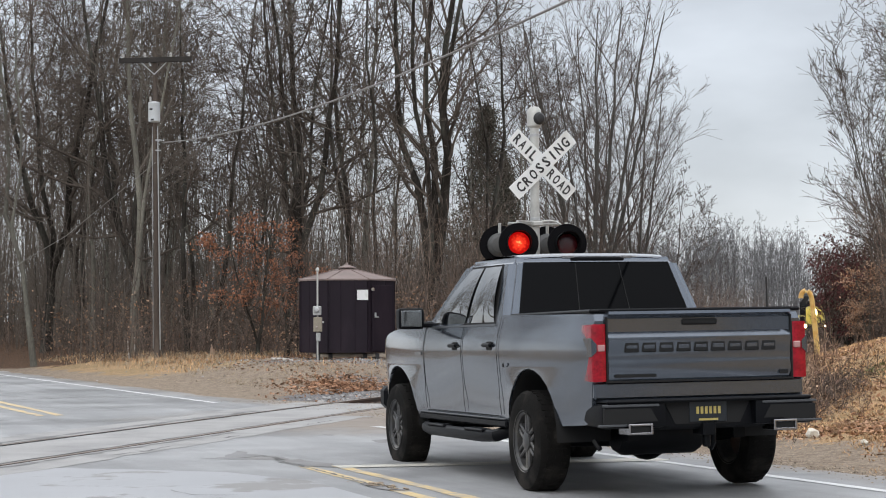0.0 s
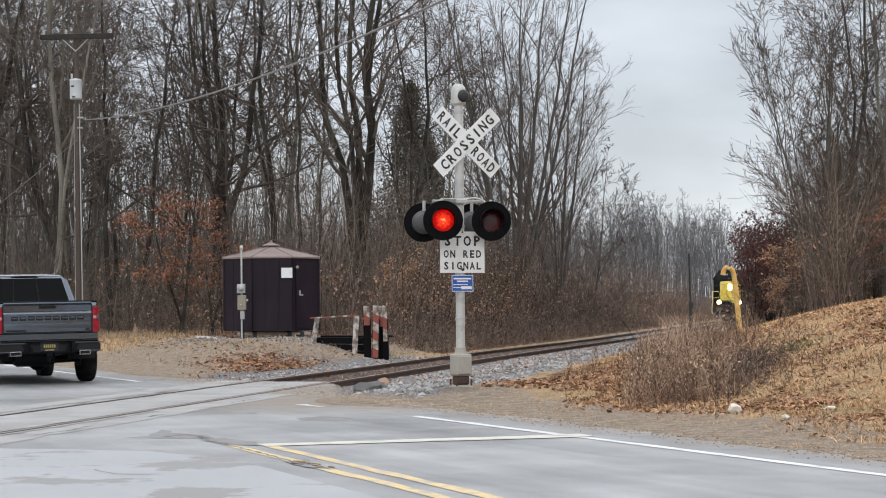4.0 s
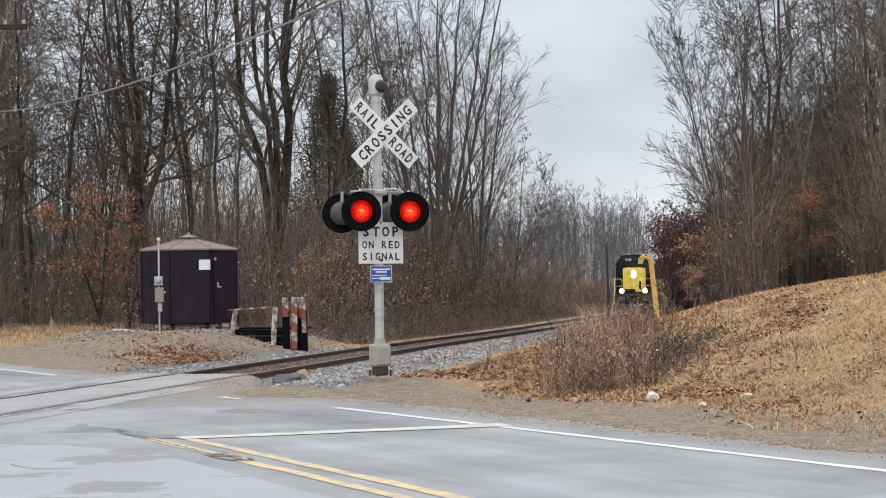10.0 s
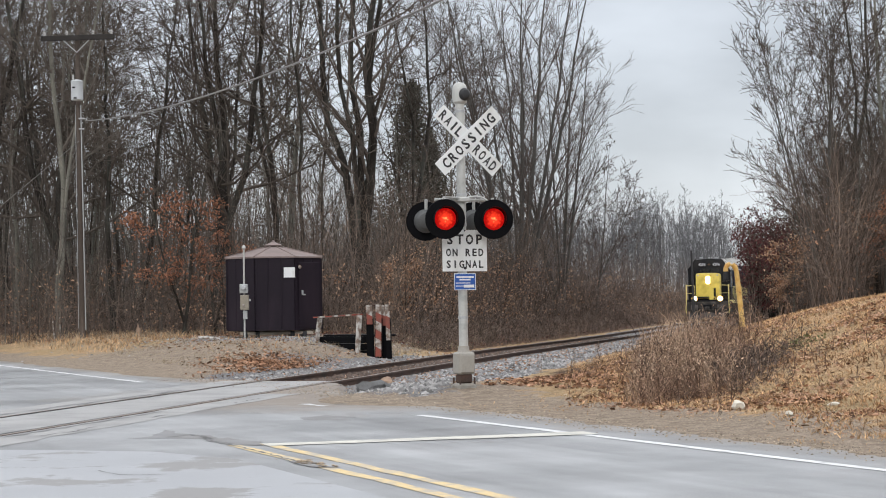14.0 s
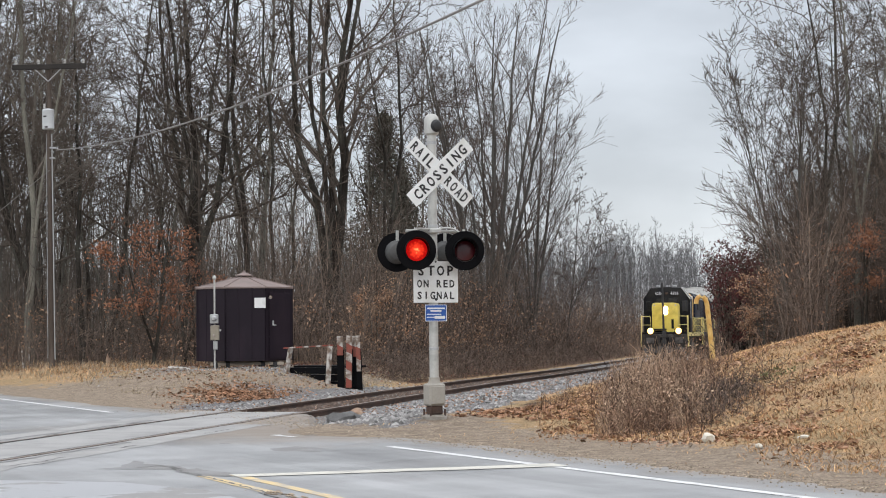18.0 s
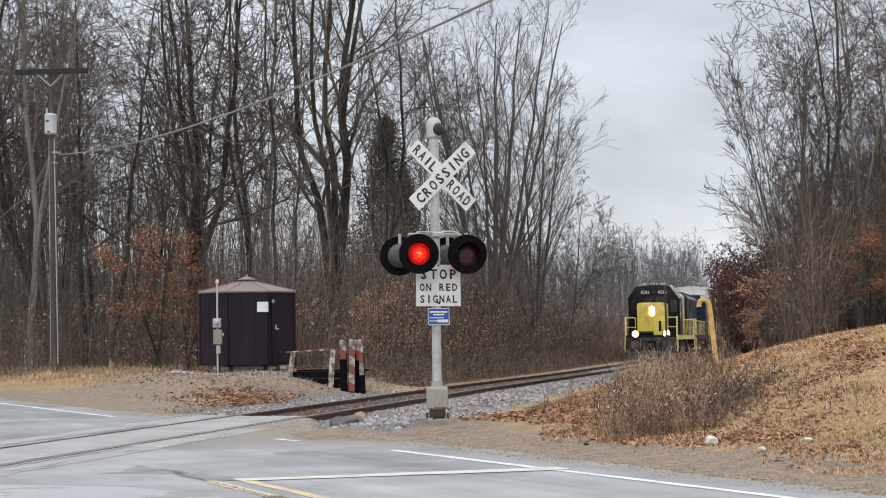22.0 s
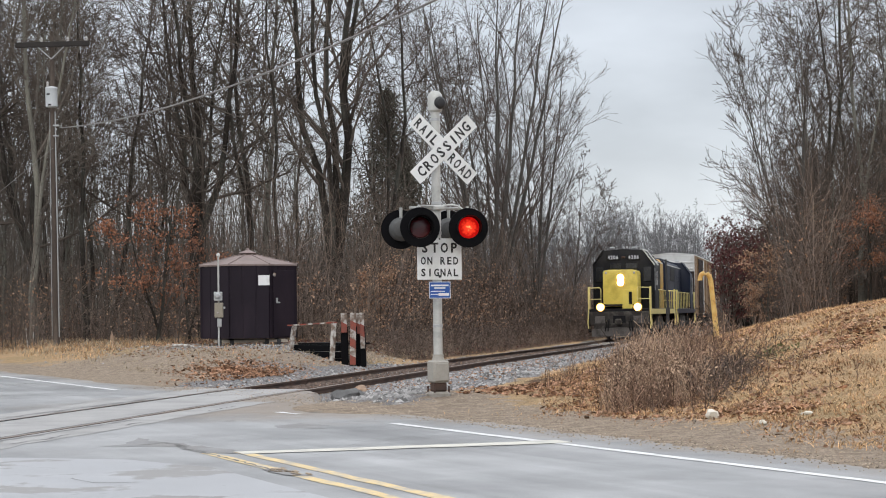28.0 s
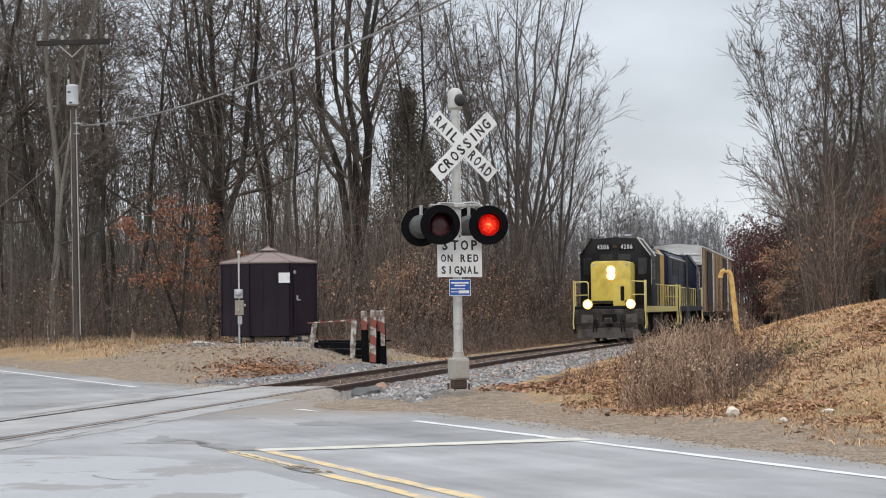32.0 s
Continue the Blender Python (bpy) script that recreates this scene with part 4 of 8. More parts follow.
def make_woods():
    rng = random.Random(21)
    tall = [tree_meshes(100 + k, rng.uniform(15, 19), rng.uniform(0.075, 0.135), stems=1 + (k % 3 == 2), split=rng.uniform(0.2, 0.4), fan=0.12, first=rng.uniform(0.24, 0.4), limbs=15, angle=46, ratio=0.28, twigs=(6, 4, 2), lift=0.05, bark=BARK_DARK if k % 2 else BARK_GREY, twig=TWIG if k % 3 else TWIG_GREY, crook=1.3) for k in range(8)]
    pole = [tree_meshes(200 + k, rng.uniform(9, 13), rng.uniform(0.03, 0.06), first=0.25, limbs=11, angle=46, ratio=0.27, twigs=(5, 4, 0), lift=0.1, bark=BARK_GREY if k % 2 else BARK_DARK, twig=TWIG, lean=0.07) for k in range(6)]
    # large trees that stand out in the wood: place ahead, across, size, kind
    big = tree_meshes(301, 20, 0.23, stems=5, split=0.13, fan=0.17, first=0.3, limbs=10, angle=38, ratio=0.25, twigs=(6, 5, 2), lift=0.08, bark=BARK_DARK, twig=TWIG)
    oak = tree_meshes(302, 17, 0.2, stems=3, split=0.2, fan=0.24, first=0.22, limbs=12, angle=52, ratio=0.34, twigs=(6, 5, 2), lift=0.05, bark=BARK_DARK, twig=TWIG, crook=1.35)
    grey = tree_meshes(303, 18, 0.14, stems=2, split=0.34, fan=0.14, first=0.3, limbs=13, angle=44, ratio=0.28, twigs=(6, 5, 2), lift=0.08, bark=BARK_GREY, twig=TWIG_GREY)
    maple = tree_meshes(304, 17.5, 0.17, stems=11, split=0.05, fan=0.27, first=0.22, limbs=9, angle=31, ratio=0.26, twigs=(5, 4, 2), lift=0.06, bark=BARK_MAPLE, twig=TWIG_MAPLE, fork=29, crook=0.5, long=1.22, round_=0.5, thick=-0.003)
    maple_low = tree_meshes(305, 14.0, 0.12, stems=7, split=0.05, fan=0.28, first=0.2, limbs=10, angle=32, ratio=0.27, twigs=(5, 5, 2), lift=0.05, bark=BARK_MAPLE, twig=TWIG_MAPLE, fork=30, crook=0.5, long=1.22, round_=0.5, thick=-0.003)
    slim = tree_meshes(310, 10.0, 0.07, stems=2, split=0.3, fan=0.14, first=0.25, limbs=12, angle=40, ratio=0.27, twigs=(5, 5, 2), lift=0.1, bark=BARK_MAPLE, twig=TWIG_MAPLE, thick=0.002)
    vase = [tree_meshes(311 + k, 10.0, 0.06, stems=6 + k, split=0.06, fan=0.22, first=0.25, limbs=11, angle=33, ratio=0.27, twigs=(5, 4, 2), lift=0.06, bark=BARK_MAPLE, twig=TWIG, fork=30, crook=0.6, long=1.2, round_=0.5, thick=-0.003) for k in range(2)]
    g = "bare trees along the track"
    plant(big, *from_view(-0.091, 72), 0.4, 1.0, "tall dark bare tree with several stems at the wood's edge", g)
    plant(oak, *from_view(-0.163, 70), 1.0, 1.0, "wide dark bare oak behind the hut", g)
    plant(grey, *from_view(-0.25, 66), 2.1, 1.0, "grey-barked bare tree near the utility pole", g)
    plant(oak, *from_view(-0.245, 73), 3.6, 1.0, "leaning dark bare oak at the wood's edge", g, tilt=0.36)
    plant(grey, *from_view(-0.128, 78), 4.3, 1.05, "grey-barked bare tree at the wood's edge", g)
    plant(oak, *from_view(-0.30, 78), 5.2, 1.05, "wide dark bare oak at the wood's edge", g)
    plant(maple, *from_view(-0.004, 96), 0.3, 1.0, "many-stemmed grey bare maple beside the track", g)
    plant(maple_low, *from_view(0.018, 104), 2.6, 1.08, "many-stemmed bare maple beside the track", g)
    plant(slim, *from_view(0.036, 114), 1.3, 1.0, "slim bare tree with fine twigs beside the track", g, tilt=0.16)
    rust_oak = tree_meshes(306, 6.6, 0.09, stems=2, split=0.1, fan=0.25, first=0.15, limbs=10, angle=60, ratio=0.4, twigs=(5, 4, 0), lift=0.02, bark=BARK_DARK, leaves=2300, leaf_mat=LEAF_OAK, leaf_zone=(0.3, 0.95))
    tan_bush = tree_meshes(307, 4.0, 0.05, stems=3, split=0.05, fan=0.3, first=0.12, limbs=9, angle=50, ratio=0.36, twigs=(5, 4, 0), lift=0.04, bark=BARK_GREY, leaves=1500, leaf_mat=LEAF_TAN, leaf_zone=(0.2, 1.0))
    red_bush = tree_meshes(308, 4.6, 0.05, stems=7, split=0.0, fan=0.3, first=0.1, limbs=9, angle=38, ratio=0.34, twigs=(5, 5, 0), lift=0.06, bark=BARK_DARK, leaves=2800, leaf_mat=LEAF_DARKRED, leaf_zone=(0.1, 1.0))
    kept = "leafy young trees"
    plant(rust_oak, *from_view(-0.184, 61), 0.2, 0.74, "young oak that kept its rust-orange leaves", kept, category="oak")
    plant(rust_oak, *from_view(-0.167, 63), 2.4, 0.55, "young oak that kept its rust-orange leaves", kept, category="oak")
    plant(rust_oak, *from_view(0.194, 57), 1.1, 0.5, "young oak with rust-brown leaves behind the bank", kept, category="oak")
    plant(red_bush, *from_view(0.122, 61.5), 0.0, 0.66, "dark red leafy bush beside the track", kept, category="bush")
    plant(red_bush, *from_view(0.13, 64), 1.6, 0.72, "dark red leafy bush beside the track", kept, category="bush")
    plant(red_bush, *from_view(0.133, 67), 3.3, 0.85, "dark red leafy bush beside the track", kept, category="bush")
    plant(tan_bush, *from_view(0.14, 58.5), 0.7, 0.6, "bush with curled tan leaves behind the bank", kept, category="bush")
    plant(tan_bush, *from_view(0.133, 58), 2.7, 0.33, "small bush with curled tan leaves", kept, category="bush")
    plant(tan_bush, *from_view(-0.066, 63), 1.9, 0.62, "small bush with rusty leaves at the wood's edge", kept, category="bush")
    # dark cedars among the bare trees
    rng2 = np.random.default_rng(44)
    hh = rng2.random(24000) ** 1.15
    aa = rng2.uniform(0, math.tau, 24000)
    rr = ((1 - hh) ** 0.85 * 3.5 + 0.12) * rng2.random(24000) ** 0.4 * (0.72 + 0.28 * np.sin(3 * aa + 11 * hh))
    pts = np.stack([rr * np.cos(aa), rr * np.sin(aa), 0.8 + 10.2 * hh - 0.25 * rr], -1)
    cedar = [("trunk", tree_meshes(309, 10, 0.16, limbs=14, angle=75, ratio=0.16, twigs=(4, 3, 0), lift=0.0)[0][1]), ("foliage", leaf_mesh("foliage", rng2, pts + rng2.normal(size=pts.shape) * 0.2, 0.03, 0.085, CEDAR))]
    plant(cedar, *from_view(-0.06, 84), 0.0, 0.98, "dark green cedar among the bare trees", "evergreens", category="cedar")
    plant(cedar, *from_view(-0.05, 92), 2.0, 0.8, "dark green cedar among the bare trees", "evergreens", category="cedar")
    # the left wood
    gl = "trees of the wood left of the track"
    n = 0
    while n < 44:
        d = rng.uniform(66, 118)
        k = rng.uniform(-0.36, -0.05 + 0.0004 * (d - 70) if n < 44 else -0.19)
        x, y = k * d, d
        if track_x(y) - x < 7:
            continue
        src = tall[rng.randrange(8)] if rng.random() < 0.66 else pole[rng.randrange(6)]
        plant(src, x, y, rng.uniform(0, 6.28), rng.uniform(0.85, 1.15), "tall slender bare tree in the wood", gl, tilt=rng.uniform(-0.15, 0.15))
        n += 1
    for k in range(10):
        d = rng.uniform(64, 92)
        x = rng.uniform(-0.37, -0.2) * d
        plant(tall[rng.randrange(8)], x, d, rng.uniform(0, 6.28), rng.uniform(0.85, 1.1), "tall slender bare tree in the wood", gl, tilt=rng.uniform(-0.18, 0.18))
    for k in range(11):
        d = rng.uniform(84, 128)
        x = rng.uniform(-0.37, -0.1) * d
        plant(tall[rng.randrange(8)], x, d, rng.uniform(0, 6.28), rng.uniform(0.85, 1.1), "dark bare tree deep in the wood", gl, tilt=rng.uniform(-0.1, 0.1))
    # the right wood behind the bank
    gr = "trees of the wood right of the track"
    n = 0
    for k, d, sc in ((0.166, 70, 0.72), (0.19, 66, 0.75), (0.228, 61, 0.75), (0.24, 64, 0.8)):
        plant(tall[n] if n < 1 else grey, *from_view(k, d), 1.7 * n, sc, "bare tree with fine spreading twigs behind the bank", gr)
        n += 1
    plant(vase[0], *from_view(0.157, 61), 0.6, 1.0, "bare tree of many slender stems leaning out towards the track", gr, tilt=-0.12)
    plant(vase[1], *from_view(0.15, 64), 2.2, 0.6, "low bare tree of many slender stems behind the bank", gr)
    for k in range(18):
        d = rng.uniform(57, 88)
        px = rng.uniform(0.166, 0.32)
        plant(vase[k % 2], *from_view(px, d), rng.uniform(0, 6.28), rng.uniform(0.55, 0.75) + 3.2 * max(0, min(px, 0.26) - 0.17), "slender bare tree of many stems behind the bank", gr, tilt=rng.uniform(-0.12, 0.12))
    while n < 20:
        d = rng.uniform(60, 120)
        k = rng.uniform(0.166, 0.33)
        x, y = k * d, d
        if x - track_x(y) < 8:
            continue
        src = tall[rng.randrange(8)] if rng.random() < 0.55 else pole[rng.randrange(6)]
        plant(src, x, y, rng.uniform(0, 6.28), rng.uniform(0.7, 1.0) * (1 if k > 0.17 else 0.82), "bare tree behind the grassy bank", gr, tilt=rng.uniform(-0.1, 0.1))
        n += 1
    # young trees in the brush on both sides of the track
    for k in range(30):
        y = 60 + 40 * rng.random()
        x = track_x(y) - 4.6 - 9 * rng.random() ** 1.5
        if x > -9.5 or y > 64:
            plant(pole[rng.randrange(6)], x, y, rng.uniform(0, 6.28), rng.uniform(0.28, 0.6), "young bare tree in the brush beside the track", "young trees in the brush", tilt=rng.uniform(-0.2, 0.2))
    for k in range(46):
        y = rng.uniform(55, 80)
        x = rng.uniform(0.15, 0.31) * y
        plant(pole[rng.randrange(6)], x, y, rng.uniform(0, 6.28), rng.uniform(0.3, 0.68), "young bare tree in the brush behind the bank", "young trees in the brush", tilt=rng.uniform(-0.25, 0.25))
    # across the road, mirrored in the windows of passing cars
    for k in range(16):
        p = on_road(rng.uniform(50, 135), rng.uniform(-19, -7))
        plant(tall[rng.randrange(8)], p.x, p.y, rng.uniform(0, 6.28), rng.uniform(1.0, 1.35), "tall bare tree on the other side of the road", "trees across the road")
    # both sides of the track, further off
    for side in (-1, 1):
        for k in range(26):
            y = rng.uniform(130, 260)
            x = track_x(y) + side * rng.uniform(7, 34)
            low = 0.056 * y / 16 if -0.035 < x / y < 0.118 else 1.0
            plant(pole[rng.randrange(6)], x, y, rng.uniform(0, 6.28), min(rng.uniform(0.7, 0.95), low), "distant bare tree beside the track", "distant trees")
    far = [tree_meshes(400 + k, 12, 0.11, stems=1 + k % 2, split=0.25, fan=0.16, first=0.25, limbs=12, angle=40, ratio=0.28, twigs=(5, 4, 0), lift=0.08, bark=HAZED_BARK, twig=HAZED_BARK, thick=0.008, round_=0.5) for k in range(4)]
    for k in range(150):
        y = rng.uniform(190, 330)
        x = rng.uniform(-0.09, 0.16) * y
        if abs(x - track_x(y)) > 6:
            plant(far[rng.randrange(4)], x, y, rng.uniform(0, 6.28), rng.uniform(0.036, 0.052) * y / 12, "bare tree in the far wood, haze put into its bark colour", "distant trees")


def brush_mesh(name, seed, count, place, height, mat, lean=0.22, subs=5, r=0.009, label="", category="brush", angle=62):
    """A tangle of thin bare stems in one mesh."""
    rng = np.random.default_rng(seed)
    P = place(rng, count)
    n = len(P)
    h = rng.uniform(*height, n) if not callable(height) else height(rng, P)
    u = np.linspace(0, 1, 4)
    d = np.clip(rng.normal(size=(n, 2)), -1.25, 1.25) * lean * np.minimum(h, 2.4 + 0.2 * h)[:, None]
    p = np.repeat(P[:, None], 4, 1)
    p[:, :, :2] += d[:, None] * (u ** 1.4)[None, :, None] + rng.normal(size=(n, 4, 2)) * 0.03 * h[:, None, None] * u[None, :, None]
    p[:, :, 2] += h[:, None] * u - 0.05
    rad = (r * (0.5 + 0.25 * h))[:, None] * (1 - 0.65 * u)
    levels = [(p, rad, 3)]
    if subs:
        q, rq = spawn(rng, p, rad, subs, 0.12, 1.0, angle, 0.55, 3, 0.08, 0.3, 0.7, most=1.5 if r < 0.013 else 4.0)
        levels.append((q, np.maximum(rq, r * 0.6), 3))
    v, f = tubes(levels)
    ob = new(name, raw_mesh(name, v, f, mat))
    return tagged(ob, label, category, kind="stuff")


def make_brush():
    def left(rng, n):
        d = 61 + 50 * rng.random(n) ** 1.4
        k = rng.uniform(-0.36, 0.03, n)
        x = k * d
        ok = (track_x(d) - x > 4.2 + 0.8 * rng.random(n)) & ((x < -9.5) | (d > 63) | (x > -4.5)) & (0.894 * x + 0.448 * d > 12.6)
        return on_ground(x[ok], d[ok])

    def along(rng, n):
        y = 60 + 130 * rng.random(n) ** 1.3
        x = track_x(y) - 4.0 - np.abs(rng.normal(0, 4.0, n))
        return on_ground(x, y)

    def right(rng, n):
        d = 53 + 60 * rng.random(n) ** 1.2
        k = rng.uniform(0.105, 0.34, n)
        x = k * d
        ok = (x - track_x(d) > 5.5) & ((d > 64) | ((k > 0.148) & ((k < 0.178) | (k > 0.216))))
        return on_ground(x[ok], d[ok])

    def right_along(rng, n):
        y = 75 + 120 * rng.random(n)
        x = track_x(y) + 7.0 + np.abs(rng.normal(0, 4.0, n))
        return on_ground(x, y)
    tall = lambda lo, hi: (lambda rng, P: lo + (hi - lo) * rng.random(len(P)) ** 2.2)
    brush_mesh("brush", 31, 3300, left, (lambda rng, P: (0.5 + 2.9 * rng.random(len(P)) ** 2.4) * np.where(P[:, 0] / P[:, 1] < -0.13, 0.9, 1.0)), BRUSH, lean=0.5, label="brown leafless brush filling the wood's edge", subs=7, r=0.0072)
    brush_mesh("brush", 32, 3500, along, (lambda rng, P: (1 + 5 * rng.random(len(P)) ** 2.2) * np.where(P[:, 0] / P[:, 1] > 0.03, 0.75, 1.0)), BRUSH, lean=0.42, label="brown leafless brush along the track", subs=8, r=0.0072)
    brush_mesh("brush", 33, 6000, right, (lambda rng, P: (1.0 + 3.7 * rng.random(len(P)) ** 1.25) * np.clip((P[:, 0] / P[:, 1] - 0.1) / 0.055, 0.3, 1.2)), BRUSH, lean=0.4, label="brown leafless brush behind the bank", subs=9, r=0.0066)
    brush_mesh("brush", 34, 1300, right_along, tall(1.0, 5.5), BRUSH, lean=0.28, label="brown leafless brush beside the track", subs=7, r=0.0072)

    def deep(rng, n):
        d = rng.uniform(84, 125, n)
        x = (-0.01 - 0.37 * rng.random(n) ** 0.8) * d
        ok = track_x(d) - x > 6
        return on_ground(x[ok], d[ok])
    brush_mesh("brush", 39, 1600, deep, (lambda rng, P: rng.uniform(3, 8, len(P)) * (1 + 0.45 * smooth(-0.1, -0.17, P[:, 0] / P[:, 1]))), TWIG_GREY, lean=0.2, label="dark bare thicket deep in the wood", subs=9, r=0.011)

    def deep_right(rng, n):
        d = rng.uniform(72, 112, n)
        x = rng.uniform(0.142, 0.34, n) * d
        return on_ground(x, d)
    brush_mesh("brush", 40, 1500, deep_right, (lambda rng, P: rng.uniform(2.5, 7.5, len(P)) * smooth(0.12, 0.175, P[:, 0] / P[:, 1])), TWIG, lean=0.3, label="dark bare thicket deep behind the bank", subs=9, r=0.011)

    # thin saplings through both woods
    def saplings(rng, n):
        p = np.concatenate([left(rng, n), right(rng, int(n * 0.6))])
        k = p[:, 0] / p[:, 1]
        return p[(k < -0.04) | (k > 0.19)]
    whip = material("sapling_bark", (0.1, 0.087, 0.075), 0.95, vary=0.3, scale=0.5, fine=6, bump=0, island=0.5, spec=0.1)
    brush_mesh("saplings", 38, 640, saplings, (lambda rng, P: rng.uniform(2.5, 8, len(P))), whip, lean=0.16, subs=9, r=0.009, label="thin grey saplings throughout the wood", category="saplings")

    # twigs with a few clinging leaves through the undergrowth
    rng = np.random.default_rng(36)
    for place, n, mat in ((left, 5200, LEAF_TAN), (along, 6500, LEAF_TAN), (right, 5200, LEAF_LITTER)):
        c = place(rng, 260)
        p = c[rng.integers(0, len(c), n)]
        p[:, 2] += 0.3 + 0.35 * np.abs(np.sin(9 * p[:, 0])) * 6 * np.abs(np.sin(5 * p[:, 1])) ** 1.5
        p = p + rng.normal(0, 1, p.shape) * np.array([0.4, 0.4, 0.3])
        p[:, 2] = np.maximum(p[:, 2], ground_z(p[:, 0], p[:, 1]) + 0.05)
        ob = new("clinging_leaves", leaf_mesh("clinging_leaves", rng, p, 0.03, 0.07, mat))
        tagged(ob, "dull brown leaves still clinging in the brush", "leaves", kind="stuff")

    # clumps of pale leaves that stayed on the outer twigs of the brush
    y = rng.uniform(60, 88, 75)
    c = on_ground(track_x(y) - rng.uniform(3.9, 5.2, 75), y)
    c[:, 2] += 0.4 + 2.6 * rng.random(75)
    p = c[rng.integers(0, 75, 2600)] + rng.normal(0, 1, (2600, 3)) * np.array([0.32, 0.3, 0.26])
    p[:, 2] = np.maximum(p[:, 2], ground_z(p[:, 0], p[:, 1]) + 0.05)
    ob = new("clinging_leaves", leaf_mesh("clinging_leaves", rng, p, 0.025, 0.055, LEAF_TAN))
    tagged(ob, "pale tan leaves still clinging to the brush", "leaves", kind="stuff")

    def far(rng, n):
        y = rng.uniform(200, 420, n)
        x = rng.uniform(-0.36, 0.22, n) * y
        ok = np.abs(x - track_x(y)) > 4
        return on_ground(x[ok], y[ok])
    # Unseen trees round the camera, added to darken reflections and block low sky.
    def behind(rng, n):
        a = rng.uniform(radians(-225), radians(20), n)
        r = rng.uniform(40, 70, n)
        x, y = r * np.cos(a), r * np.sin(a)
        s, _ = ground_parts(x, y)
        ok = ((y < 12) | (x < -0.6 * y)) & ((s < -9) | (s > 16))
        return on_ground(x[ok], y[ok])
    brush_mesh("wood_across_road", 37, 800, behind, tall(6, 18), HAZED_BARK, lean=0.08, subs=7, r=0.03, label="unseen bare wood added round the camera to darken reflections", category="far wood")
    brush_mesh("far_wood", 35, 3000, far, (lambda rng, P: np.minimum(13 + 6 * rng.random(len(P)), (0.026 + 0.02 * rng.random(len(P))) * P[:, 1])), HAZED_BARK, lean=0.06, subs=8, r=0.016, label="far wood of bare trees, haze put into its grey colour", category="far wood")


make_woods()
make_brush()


# ---- grass, weeds and fallen leaves ----
WEED_PALE = material("pale_dead_weeds", (0.4, 0.29, 0.205), 0.9, vary=0.25, scale=0.5, fine=5, bump=0, island=0.6, tint=(0.27, 0.17, 0.125), tint_scale=0.8, spec=0.12)
def blades(name, seed, count, place, length, width, mat, label, category, lean=0.5):
    """Grass: bent two-piece blades in one mesh."""
    rng = np.random.default_rng(seed)
    P = place(rng, count)
    n = len(P)
    h = rng.uniform(*length, n) * rng.uniform(0.5, 1.0, n)
    a = rng.uniform(0, math.tau, n)
    w = rng.uniform(*width, n)
    side = np.stack([np.cos(a), np.sin(a), 0 * a], -1) * w[:, None]
    b = rng.uniform(0, math.tau, n)
    out = np.stack([np.cos(b), np.sin(b), 0 * b], -1) * (h * rng.uniform(0.1, lean * 2, n))[:, None]
    up = np.array([0, 0, 1.0]) * h[:, None]
    P = P - np.array([0, 0, 0.02])
    mid = P + up * 0.6 + out * 0.35
    tip = P + up * 0.95 + out
    v = np.stack([P - side, P + side, mid + side * 0.7, mid - side * 0.7, tip], 1).reshape(-1, 3)
    i = 5 * np.arange(n)[:, None]
    quads = (i + [0, 1, 2, 3]).tolist()
    tris = (i + [3, 2, 4]).tolist()
    ob = new(name, raw_mesh(name, v, quads + tris, mat))
    return tagged(ob, label, category, kind="stuff")


